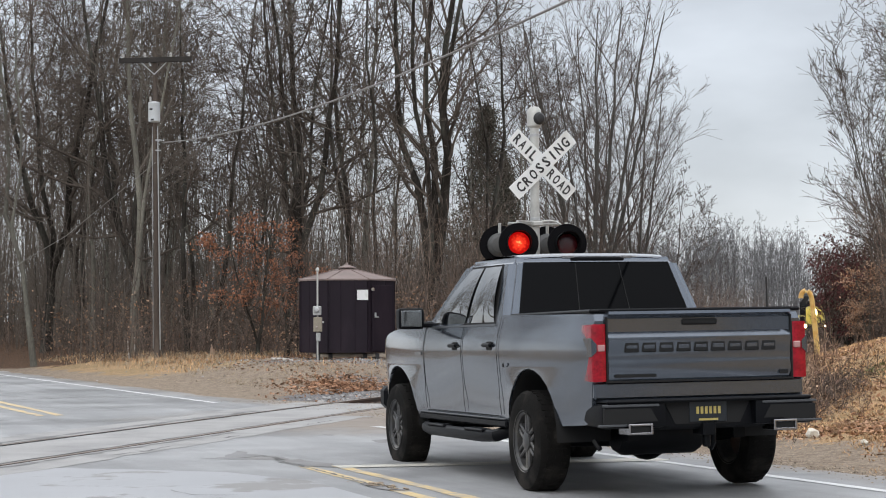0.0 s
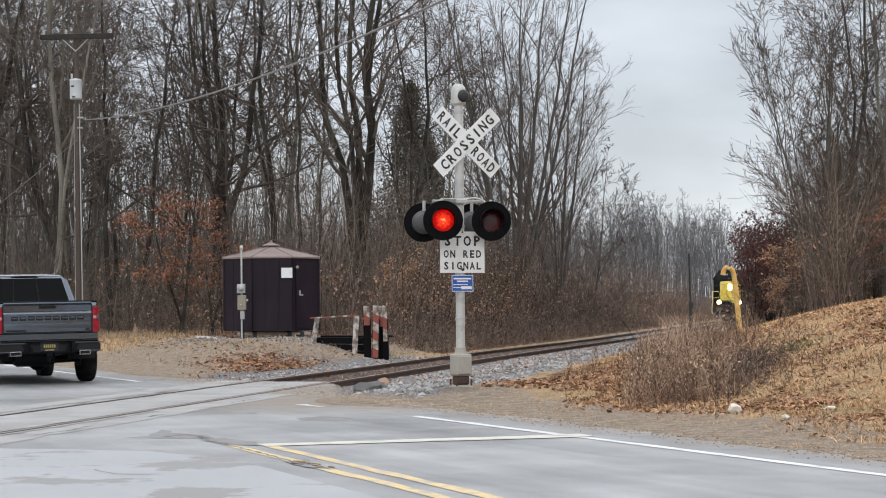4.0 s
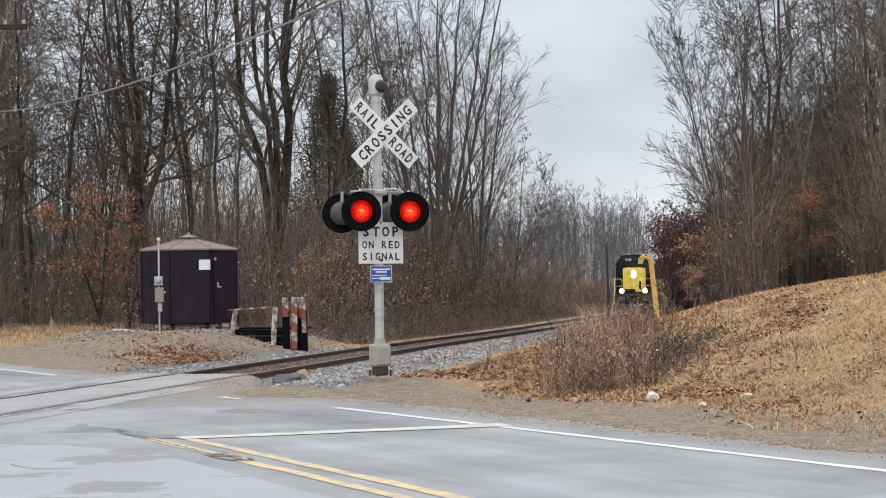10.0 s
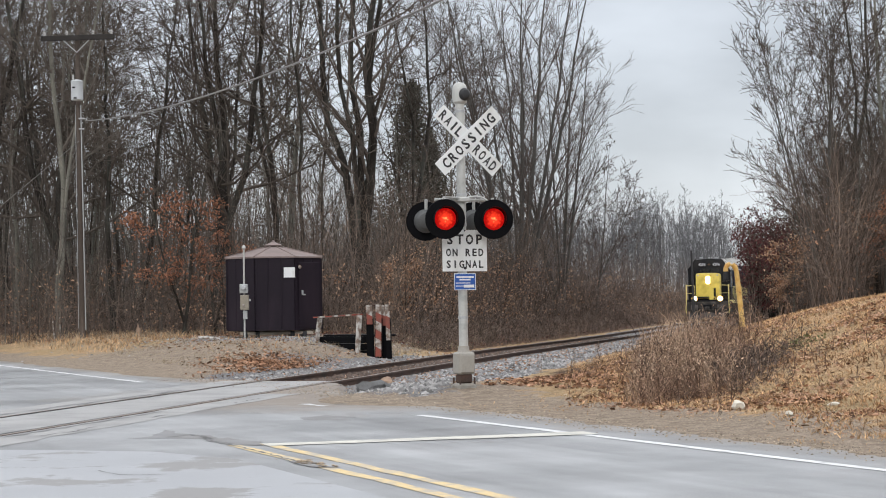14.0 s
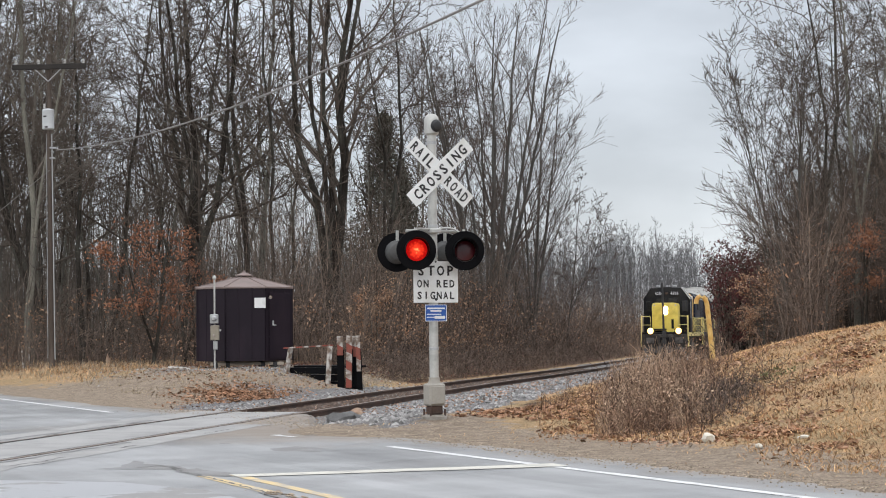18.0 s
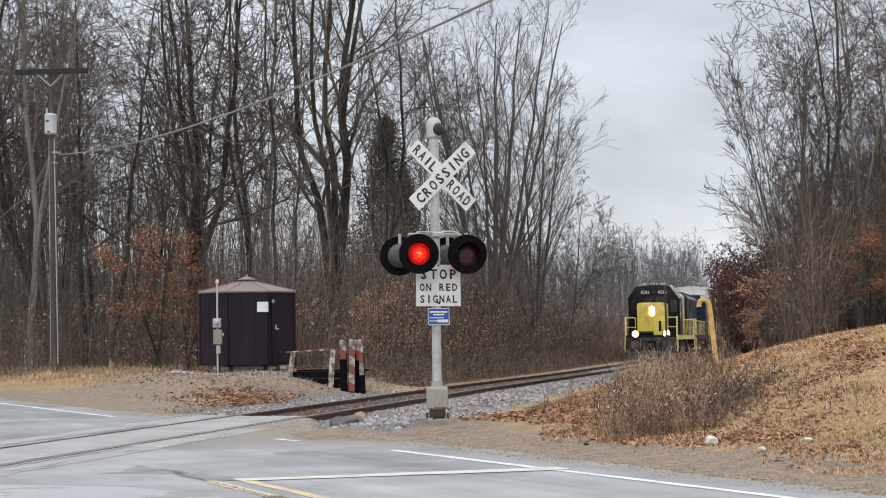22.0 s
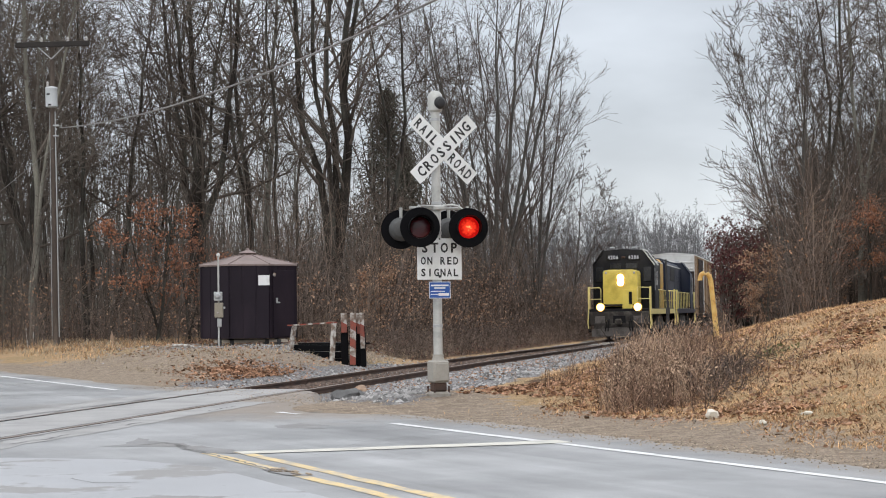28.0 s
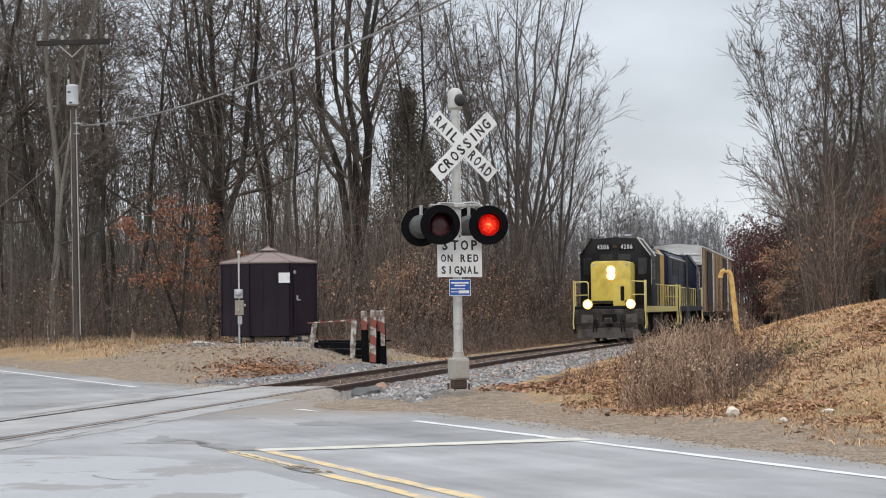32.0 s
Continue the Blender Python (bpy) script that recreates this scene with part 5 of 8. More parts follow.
def make_cover():
    def bank(rng, n):
        y = 13 + 42 * rng.random(n) ** 1.35
        x = rng.uniform(0.02, 0.32, n) * y
        s, q = ground_parts(x, y)
        wob = 0.6 * np.sin(1.3 * x + 0.7 * y) * np.sin(0.8 * y)
        ok = (s > 11.0 + wob + rng.exponential(0.35, n)) & (q > 3.6 + rng.exponential(0.4, n))
        bare = np.exp(-(((x - 5.2) / 1.5) ** 2 + ((y - 17.6) / 2.0) ** 2))
        ok &= rng.random(n) > bare * 0.9
        return on_ground(x[ok], y[ok])
    blades("bank_grass", 51, 115000, bank, (0.03, 0.1), (0.004, 0.011), STRAW, "short straw-coloured winter grass on the bank", "grass", 0.9)

    def tufts(rng, n):
        c = bank(rng, 1300)
        k = rng.integers(0, len(c), n)
        x, y = c[k, 0] + rng.normal(0, 0.1, n), c[k, 1] + rng.normal(0, 0.1, n)
        return on_ground(x, y)
    blades("grass_tufts", 52, 15000, tufts, (0.05, 0.13), (0.004, 0.009), STRAW, "taller tufts of dry grass on the bank", "grass", 0.85)

    def left(rng, n):
        y = rng.uniform(40, 70, n)
        x = rng.uniform(-26, -4.0, n)
        s, q = ground_parts(x, y)
        ok = (s > 12.0 + rng.exponential(0.7, n)) & (q < -2.9) & ((x < -10.2 - 0.8 * rng.random(n)) | (rng.random(n) < 0.04))
        return on_ground(x[ok], y[ok])
    blades("verge_grass", 53, 22000, left, (0.06, 0.26), (0.006, 0.014), STRAW, "straw-coloured grass before the wood", "grass", 0.7)
    blades("verge_grass", 66, 22000, left, (0.08, 0.3), (0.006, 0.014), STRAW_GREY, "grey-tan dead grass before the wood", "grass", 0.7)

    def mound(rng, n):
        c = np.stack([rng.uniform(-10.5, -3.4, 420), rng.uniform(36, 56, 420)], -1)
        k = rng.integers(0, 420, n)
        x, y = c[k, 0] + rng.normal(0, 0.2, n), c[k, 1] + rng.normal(0, 0.3, n)
        s, q = ground_parts(x, y)
        ok = (s > 11.4) & (q < -2.5) & ~((np.abs(x + 7.4) < 1.9) & (np.abs(y - 55) < 1.9))
        return on_ground(x[ok], y[ok])
    blades("mound_grass", 65, 8000, mound, (0.02, 0.1), (0.006, 0.014), STRAW_GREY, "thin grey-tan dead grass on the dirt mound", "grass", 0.9)

    def near_track(rng, n):
        y = rng.uniform(50, 62, n)
        x = track_x(y) - 2.4 - np.abs(rng.normal(0, 0.9, n))
        return on_ground(x, y)
    blades("trackside_grass", 54, 1500, near_track, (0.06, 0.2), (0.006, 0.012), STRAW_GREY, "thin dry grass beside the ballast", "grass", 0.8)

    # the thicket of dead weeds between the track and the bank
    def thicket(rng, n):
        d = 23.4 + 9 * rng.random(n) ** 1.2
        k = 0.078 + 0.019 * rng.normal(size=n)
        k = np.where(k < 0.05 + 0.001 * (d - 23), 0.056 + 0.05 * rng.random(n), k)
        x = k * d
        s, q = ground_parts(x, d)
        ok = (s > 11.6) & (q > 3.5) & (k < 0.125)
        return on_ground(x[ok], d[ok])
    tall = lambda lo, hi: (lambda rng, P: rng.uniform(lo, hi, len(P)) * (1 - 0.35 * np.abs(P[:, 0] / P[:, 1] - 0.083) / 0.05).clip(0.35, 1) * (0.55 + 0.45 * smooth(23.2, 26.5, P[:, 1])))
    brush_mesh("weed_thicket", 55, 900, thicket, tall(0.13, 0.6), WEED, lean=0.08, subs=8, r=0.005, angle=36, label="thicket of dead brown weed stalks beside the track", category="weeds")
    brush_mesh("weed_thicket", 56, 360, thicket, tall(0.22, 0.78), WEED_PALE, lean=0.05, subs=7, r=0.0045, angle=30, label="pale dead weed stalks in the thicket", category="weeds")

    def strays(rng, n):
        d = rng.uniform(22.0, 34, n)
        k = rng.normal(0.088, 0.035, n)
        s, q = ground_parts(k * d, d)
        ok = (s > 11.4) & (q > 3.3)
        return on_ground((k * d)[ok], d[ok])
    brush_mesh("stray_weeds", 64, 260, strays, (0.12, 0.5), WEED, lean=0.08, subs=6, r=0.005, angle=32, label="single dead weed stalks round the thicket", category="weeds")

    rng = np.random.default_rng(59)
    p = thicket(rng, 3600)
    top = 0.62 * (1 - 0.35 * np.abs(p[:, 0] / p[:, 1] - 0.083) / 0.05).clip(0.35, 1)
    p[:, 2] += top * rng.random(len(p)) ** 0.8
    p[:, :2] += rng.normal(0, 0.1, (len(p), 2))
    ob = new("weed_heads", leaf_mesh("weed_heads", rng, p, 0.009, 0.026, WEED_PALE))
    tagged(ob, "pale dead seed heads and curled leaves of the weeds", "weeds", kind="stuff")

    def dark(rng, n):
        d = rng.normal(26.0, 1.3, n)
        k = rng.normal(0.112, 0.013, n)
        return on_ground(k * d, d)
    brush_mesh("bramble", 57, 520, dark, (0.08, 0.24), BRUSH, lean=0.7, subs=8, r=0.006, label="dark tangle of low brambles at the foot of the bank", category="brambles")

    def stalk(rng, n):
        k = np.array([0.0575, 0.061, 0.075, 0.1, 0.12, 0.055])
        d = np.array([24.2, 25.5, 26, 30, 33, 28])
        return on_ground(k * d, d)
    brush_mesh("tall_stalks", 58, 6, stalk, (0.8, 1.05), BRUSH, lean=0.03, subs=3, r=0.007, label="single tall dark weed stalks", category="weeds")

    # a few green weeds at the foot of the bank
    rng = np.random.default_rng(63)
    c = np.array([(3.85, 27.0), (3.95, 27.3), (3.7, 26.8), (4.05, 26.9)])[rng.integers(0, 4, 110)] + rng.normal(0, 0.11, (110, 2))
    p = on_ground(c[:, 0], c[:, 1])
    p[:, 2] += 0.08 * rng.random(110)
    ob = new("green_weeds", leaf_mesh("green_weeds", rng, p, 0.014, 0.035, material("green_weed_leaves", (0.17, 0.165, 0.08), 0.8, vary=0.25, scale=1, fine=8, bump=0, island=0.4, spec=0.2)))
    tagged(ob, "small patch of green weeds at the foot of the bank", "weeds", kind="stuff")

    def olive(rng, n):
        x, y = rng.normal(5.6, 0.55, n), rng.normal(21.3, 0.8, n)
        s, q = ground_parts(x, y)
        ok = s > 11.4
        return on_ground(x[ok], y[ok])
    blades("moss_patch", 67, 5000, olive, (0.02, 0.06), (0.005, 0.011), material("olive_moss_grass", (0.2, 0.18, 0.09), 0.9, vary=0.25, scale=1, fine=8, bump=0, island=0.5, spec=0.15), "dull olive patch of low grass on the bank", "grass", 0.9)

    # sparse dry grass and litter on the dirt shoulder
    def shoulder(rng, n):
        c = rng.uniform(6, 34, 160)
        k = rng.integers(0, 160, n)
        a = c[k] + rng.normal(0, 0.25, n)
        s = 10.2 + 1.9 * np.abs(np.sin(31 * c[k])) + rng.normal(0, 0.12, n)
        x, y = -0.448 * a + 0.894 * s, 0.894 * a + 0.448 * s
        ok = ~((np.hypot(x + 1.4, y - 27.5) < 3.0) & (rng.random(n) < 0.7))
        return on_ground(x[ok], y[ok])
    blades("shoulder_grass", 62, 5000, shoulder, (0.02, 0.07), (0.003, 0.008), STRAW, "sparse short dead grass on the dirt shoulder", "grass", 1.1)

    # fallen leaves
    rng = np.random.default_rng(60)

    def leaves(name, pts, lo, hi, mat, label):
        pts = pts + np.array([0, 0, 0.012])
        ob = new(name, leaf_mesh(name, rng, pts, lo, hi, mat, True))
        tagged(ob, label, "leaves", kind="stuff")
    p = bank(rng, 11000)
    p = p[(p[:, 0] / p[:, 1] < 0.17) | (rng.random(len(p)) < 0.3)]
    leaves("bank_leaves", p, 0.018, 0.04, LEAF_LITTER, "brown fallen leaves scattered over the bank")
    c = bank(rng, 420)
    k = c[:, 0] / c[:, 1]
    c = c[(k > 0.05) & (k < 0.2) & (c[:, 1] < 36)]
    p = c[rng.integers(0, len(c), 5200)]
    p = on_ground(p[:, 0] + rng.normal(0, 0.22, 5200), p[:, 1] + rng.normal(0, 0.22, 5200))
    leaves("bank_leaves", p[:3000], 0.025, 0.055, LEAF_TAN, "pale curled oak leaves in clumps on the bank")
    leaves("bank_leaves", p[3000:], 0.025, 0.055, LEAF_LITTER, "brown oak leaves in clumps on the bank")
    d = rng.uniform(21.5, 33, 7000)
    x = track_x(d) + rng.normal(5.2, 1.1, 7000)
    s, q = ground_parts(x, d)
    ok = (s > 11.9 + 0.5 * np.sin(3 * d)) & (q > 3.6)
    leaves("leaf_drift", on_ground(x[ok], d[ok]), 0.026, 0.056, LEAF_LITTER, "drift of red-brown leaves along the ballast")
    n = 3200
    x, y = rng.normal(-5.5, 0.75, n), rng.normal(41.5, 1.5, n)
    s, q = ground_parts(x, y)
    ok = (s > 11.5) & (q < -2.3)
    leaves("leaf_drift", on_ground(x[ok], y[ok]), 0.03, 0.06, LEAF_LITTER, "drift of red-brown leaves on the mound")
    n = 2600
    y = 34 + 40 * rng.random(n) ** 1.5
    q = rng.uniform(-3.5, 3.5, n)
    x = track_x(y) + q
    s, qq = ground_parts(x, y)
    ok = (s > 10.4) & (np.abs(np.abs(qq) - 0.75) > 0.12)
    pts = on_ground(x[ok], y[ok])
    pts[:, 2] += 0.01
    leaves("ballast_leaves", pts, 0.025, 0.05, LEAF_LITTER, "few brown leaves caught in the ballast")
    n = 6000
    y = rng.uniform(44, 68, n)
    x = rng.uniform(-26, -3.5, n)
    s, q = ground_parts(x, y)
    ok = (s > 13) & (q < -2.6)
    leaves("verge_leaves", on_ground(x[ok], y[ok]), 0.03, 0.06, LEAF_LITTER, "brown leaves among the long grass")

    n = 7000
    y = 56 + 75 * rng.random(n) ** 1.4
    x = track_x(y) - rng.uniform(2.4, 8.0, n)
    leaves("leaf_drift", on_ground(x, y)[:4200], 0.03, 0.07, LEAF_DARKRED, "dark brown leaves along the edge of the wood")

    def edge(rng, n):
        y = 55 + 70 * rng.random(n) ** 1.3
        return on_ground(track_x(y) - 2.15 - 3.2 * rng.random(n) ** 1.3, y)
    brush_mesh("trackside_weeds", 61, 1500, edge, (0.15, 0.95), BRUSH, lean=0.25, subs=7, r=0.009, label="low dead weeds at the foot of the wood", category="weeds")


make_cover()


# ---- crossing signal ----
ALU = material("aluminium_paint", (0.48, 0.48, 0.46), 0.5, 0.25, vary=0.12, scale=4, fine=40, bump=0.1, tint=(0.27, 0.27, 0.26), tint_scale=3, tint_amount=0.3)
CONCRETE = material("weathered_concrete", (0.34, 0.32, 0.29), 0.9, vary=0.2, scale=6, fine=50, bump=0.4, tint=(0.2, 0.18, 0.15), tint_scale=4)
CAST = material("cream_cast_iron", (0.33, 0.31, 0.275), 0.6, vary=0.12, scale=7, fine=40, bump=0.15, tint=(0.3, 0.26, 0.2), tint_scale=4, tint_amount=0.3)
BLACK = material("black_paint", (0.018, 0.018, 0.02), 0.55, vary=0.25, scale=6, fine=40, bump=0.1)
SIGN_WHITE = material("white_sign_sheet", (0.74, 0.75, 0.75), 0.45, vary=0.05, scale=5, fine=60, bump=0.03, tint=(0.62, 0.62, 0.6), tint_scale=3, tint_amount=0.3)
SIGN_BLACK = material("black_sign_print", (0.02, 0.02, 0.022), 0.5, vary=0.1, bump=0)
SIGN_BLUE = material("blue_sign_sheet", (0.02, 0.09, 0.36), 0.45, vary=0.1, bump=0.02)
STEEL = material("galvanised_steel", (0.45, 0.46, 0.47), 0.45, 0.6, vary=0.15, scale=8, fine=50, bump=0.1)
LAMP_GREY = material("grey_lamp_case", (0.065, 0.065, 0.064), 0.6, 0.1, vary=0.2, bump=0.05)
LENS_DARK = material("dark_red_lens", (0.05, 0.003, 0.006), 0.25, vary=0.2, scale=20, fine=90, bump=0.2, coat=0.15)
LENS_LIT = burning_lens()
LAMP_BLACK = material("sooty_lamp_black", (0.0035, 0.0035, 0.0045), 0.6, vary=0.25, scale=6, fine=40, bump=0.1, spec=0.08)
FLASH = []


def make_signal():
    x, y = -0.905, 26.4
    base = Matrix.Translation((x, y, 0.23)) @ Matrix.Rotation(radians(26.6), 4, "Z")
    s = thing("crossing_signal", base, "grey mast with a crossbuck and flashing red lamps beside the track", "railway signal")
    part("foundation", boxes(((0, 0, -0.17), (0.28, 0.28, 0.3), 0.03)), CONCRETE, s)
    bm = bmesh.new()
    box(bm, (0, 0, 0.26), (0.25, 0.23, 0.31), 0.022)
    box(bm, (0, -0.12, 0.255), (0.2, 0.02, 0.25), 0.008)
    lathe(bm, [(0.1, 0.39), (0.09, 0.42), (0.078, 0.45), (0.076, 0.5)], 16)
    part("base_casting", bm, CAST, s, "cream cast-iron junction base")
    part("foot", boxes(((0, 0, 0.045), (0.19, 0.18, 0.13), 0.02)), RUST, s, "dark rusty foot")
    for dx, dy in ((-0.11, -0.11), (0.11, -0.11), (-0.11, 0.11), (0.11, 0.11)):
        part("anchor_bolt", tube(bmesh.new(), [(dx, dy, -0.04), (dx, dy, 0.06)], 0.014, 6), RUST, s)
    bm = bmesh.new()
    lathe(bm, [(0.064, 0.45), (0.064, 3.92)], 18)
    part("mast", bm, ALU, s, "round grey mast")
    for z in (0.9, 1.62, 2.2, 2.62, 3.3, 3.46, 3.8):
        part("band", lathe(bmesh.new(), [(0.067, z - 0.02), (0.07, z - 0.018), (0.07, z + 0.018), (0.067, z + 0.02)], 16), STEEL, s)
    # bell on top
    bm = bmesh.new()
    lathe(bm, [(0.07, 3.9), (0.1, 3.93), (0.105, 4.0), (0.105, 4.1), (0.095, 4.16), (0.06, 4.2), (0.01, 4.21)], 18)
    bell = part("bell_housing", bm, ALU, s, "pale bell housing on the mast top")
    bm = bmesh.new()
    lathe(bm, [(0.085, 0), (0.09, 0.02), (0.06, 0.055), (0.02, 0.065)], 16, Matrix.Translation((0.03, -0.085, 4.03)) @ Matrix.Rotation(radians(90), 4, "X"))
    part("gong", bm, BLACK, bell, "dark gong")
    # crossbuck: two blades
    for ang, y0, words in ((-43, -0.085, (("RAIL", -0.35), ("ROAD", 0.35))), (43, -0.1, (("CROSSING", 0.0),))):
        m = Matrix.Translation((0.08, y0, 3.38)) @ Matrix.Rotation(radians(-ang), 4, "Y")
        b = part("crossbuck_blade", boxes(((0, 0, 0), (1.22, 0.006, 0.229), 0.002)), SIGN_WHITE, s, "white blade with black letters")
        b.matrix_local = m
        for w, off in words:
            lm = Matrix.Translation((off, -0.0055, -0.002)) @ Matrix.Rotation(radians(90), 4, "X")
            lettering(w, 0.2, SIGN_BLACK, b, lm, width=1.08 if len(w) > 4 else 0.44)
        rv = bmesh.new()
        for dx in (-0.07, 0.07):
            tube(rv, [(dx, -0.004, 0.055), (dx, -0.012, 0.055)], 0.012, 8)
        part("rivets", rv, STEEL, b)
    # regulatory sign and small blue notice
    b = part("stop_sign_board", boxes(((0, -0.0, -0.01), (0.685, 0.004, 0.58), 0.001)), SIGN_WHITE, s, "white sheet that reads stop on red signal")
    b.matrix_local = Matrix.Translation((0, -0.085, 1.845))
    for w, z, size, wid in (("STOP", 0.148, 0.19, 0.6), ("ON RED", -0.035, 0.145, 0.6), ("SIGNAL", -0.2, 0.145, 0.6)):
        lettering(w, size, SIGN_BLACK, b, Matrix.Translation((0, -0.004, z)) @ Matrix.Rotation(radians(90), 4, "X"), width=wid)
    part("bolt", rod((0, -0.003, 0.27), (0, -0.012, 0.27), 0.013, 8), SIGN_BLACK, b)
    part("bolt", rod((0, -0.003, -0.255), (0, -0.016, -0.255), 0.02, 8), SIGN_BLACK, b)
    b = part("notice", boxes(((0, 0, 0), (0.33, 0.004, 0.235), 0.001)), SIGN_BLUE, s, "small blue notice with white lines")
    b.matrix_local = Matrix.Translation((0, -0.08, 1.40))
    bars = boxes(*[((0.0 + dx, -0.0032, z), (w, 0.002, h)) for dx, z, w, h in ((0, 0.065, 0.27, 0.022), (0, 0.028, 0.17, 0.02), (-0.03, -0.018, 0.22, 0.012), (0.06, -0.062, 0.16, 0.04), (-0.08, -0.06, 0.12, 0.012))])
    part("print_bars", bars, SIGN_WHITE, b)
    edge = boxes(((0, -0.0025, 0.112), (0.33, 0.002, 0.008)), ((0, -0.0025, -0.112), (0.33, 0.002, 0.008)), ((-0.161, -0.0025, 0), (0.008, 0.002, 0.22)), ((0.161, -0.0025, 0), (0.008, 0.002, 0.22)))
    part("border", edge, SIGN_WHITE, b)
    # crossarm with cables and its four lamps
    bm = bmesh.new()
    tube(bm, [(-0.42, -0.02, 2.55), (0.38, -0.02, 2.55)], 0.022, 10)
    box(bm, (0, -0.03, 2.55), (0.16, 0.16, 0.07), 0.015)
    arm = part("crossarm", bm, ALU, s, "pale crossarm over the lamps")
    bm = bmesh.new()
    for sx in (-1, 1):
        tube(bm, [(sx * 0.05, -0.05, 2.58), (sx * 0.2, -0.06, 2.59 + 0.01 * sx), (sx * 0.3, -0.07, 2.58), (sx * 0.36, -0.12, 2.53)], 0.016, 6)
    part("cable", bm, ALU, arm, "pale cable")
    for sx in (-1, 1):
        for front in (-1, 1):
            u = bmesh.new()
            turn = Matrix.Rotation(radians(90), 4, "X")
            # background disc, open in the middle
            lathe(u, [(0.155, 0.0), (0.272, 0.0), (0.278, -0.012), (0.155, -0.012)], 36, turn, cap=False)
            lamp = part("lamp_background", u, LAMP_BLACK, s, "round black lamp background")
            lamp.matrix_local = Matrix.Translation((-0.035 + sx * 0.37, front * 0.34, 2.265)) @ Matrix.Rotation(radians(-19 if front < 0 else 161), 4, "Z")
            h = bmesh.new()
            lathe(h, [(0.156, -0.004), (0.17, -0.05), (0.16, -0.13), (0.11, -0.2), (0.05, -0.22)], 24, turn)
            part("housing", h, LAMP_GREY, lamp, "pale grey lamp housing")
            # hood: the upper part of a short tube
            hd = bmesh.new()
            r0, n = 0.162, 22
            rows = []
            for k in range(n + 1):
                a = radians(-35 + 250 * k / n)
                ln = 0.29 - 0.1 * (1 - math.sin(a)) * 0.9
                rows.append([hd.verts.new((r * math.cos(a), -yy, r * math.sin(a))) for r, yy in ((r0, 0), (r0, max(ln, 0.05)), (r0 + 0.005, max(ln, 0.05)), (r0 + 0.005, 0))])
            for p, q in zip(rows, rows[1:]):
                for j in range(4):
                    hd.faces.new((p[j], p[(j + 1) % 4], q[(j + 1) % 4], q[j]))
            part("hood", hd, LAMP_BLACK, lamp, "black hood")
            ln = bmesh.new()
            lathe(ln, [(0.152, -0.004), (0.14, 0.012), (0.1, 0.022), (0.05, 0.027), (0.005, 0.028)], 28, turn)
            part("lens", ln, LENS_DARK, lamp, "dark red lens")
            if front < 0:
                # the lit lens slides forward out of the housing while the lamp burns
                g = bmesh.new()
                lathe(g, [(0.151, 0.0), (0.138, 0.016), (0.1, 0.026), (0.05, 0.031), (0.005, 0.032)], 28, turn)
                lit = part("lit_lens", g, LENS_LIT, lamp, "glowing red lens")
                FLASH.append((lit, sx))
            jb = bmesh.new()
            tube(jb, [(0, 0.1, 0.16), (0, 0.2 * 0 + 0.12, 0.3)], 0.022, 8)
            part("hanger", jb, ALU, lamp)
    return s


make_signal()


# ---- hut, meter post, barrier, utility pole, pipe, stones ----
HUT_BROWN = material("dark_brown_steel", (0.0135, 0.0085, 0.0145), 0.5, 0.0, vary=0.15, scale=2, fine=30, bump=0.06, tint=(0.022, 0.0145, 0.0215), tint_scale=1.3, tint_amount=0.4, stretch=(1, 1, 0.4), spec=0.22)
HUT_ROOF = material("faded_brown_roof", (0.235, 0.18, 0.165), 0.5, 0.1, vary=0.12, scale=2, fine=25, bump=0.05, tint=(0.17, 0.13, 0.12), tint_scale=1.5)
WHITE_PAINT = material("peeling_white_paint", (0.5, 0.48, 0.45), 0.65, vary=0.25, scale=6, fine=40, bump=0.15, tint=(0.17, 0.12, 0.09), tint_scale=7, tint_amount=0.7)
RED_PAINT = material("faded_red_paint", (0.26, 0.055, 0.035), 0.6, vary=0.15, scale=6, fine=40, bump=0.1, tint=(0.14, 0.06, 0.045), tint_scale=5)
BOX_GREY = material("grey_meter_box", (0.40, 0.41, 0.41), 0.5, 0.3, vary=0.1, scale=6, fine=40, bump=0.05)
BOX_TAN = material("tan_meter_box", (0.27, 0.24, 0.19), 0.55, 0.1, vary=0.15, scale=6, fine=40, bump=0.05)
POLE_WOOD = material("grey_pole_wood", (0.07, 0.054, 0.044), 0.9, vary=0.3, scale=3, fine=40, bump=0.5, tint=(0.12, 0.096, 0.08), tint_scale=2, stretch=(1, 1, 0.15))
POLE_PALE = material("weathered_pale_board", (0.36, 0.31, 0.25), 0.85, vary=0.25, scale=4, fine=40, bump=0.3, tint=(0.2, 0.17, 0.14), tint_scale=4)
ARM_WOOD = material("dark_crossarm_wood", (0.03, 0.026, 0.024), 0.9, vary=0.3, scale=3, fine=40, bump=0.4)
TRAFO = material("pale_grey_transformer", (0.55, 0.58, 0.6), 0.45, 0.1, vary=0.08, scale=4, fine=30, bump=0.03)
PORCELAIN = material("porcelain", (0.4, 0.39, 0.37), 0.2, vary=0.05, bump=0)
WIRE = material("grey_cable", (0.22, 0.21, 0.2), 0.6, vary=0.1, bump=0)
PIPE_YELLOW = material("faded_yellow_paint", (0.62, 0.42, 0.145), 0.5, vary=0.12, scale=5, fine=30, bump=0.05, tint=(0.5, 0.27, 0.06), tint_scale=4)


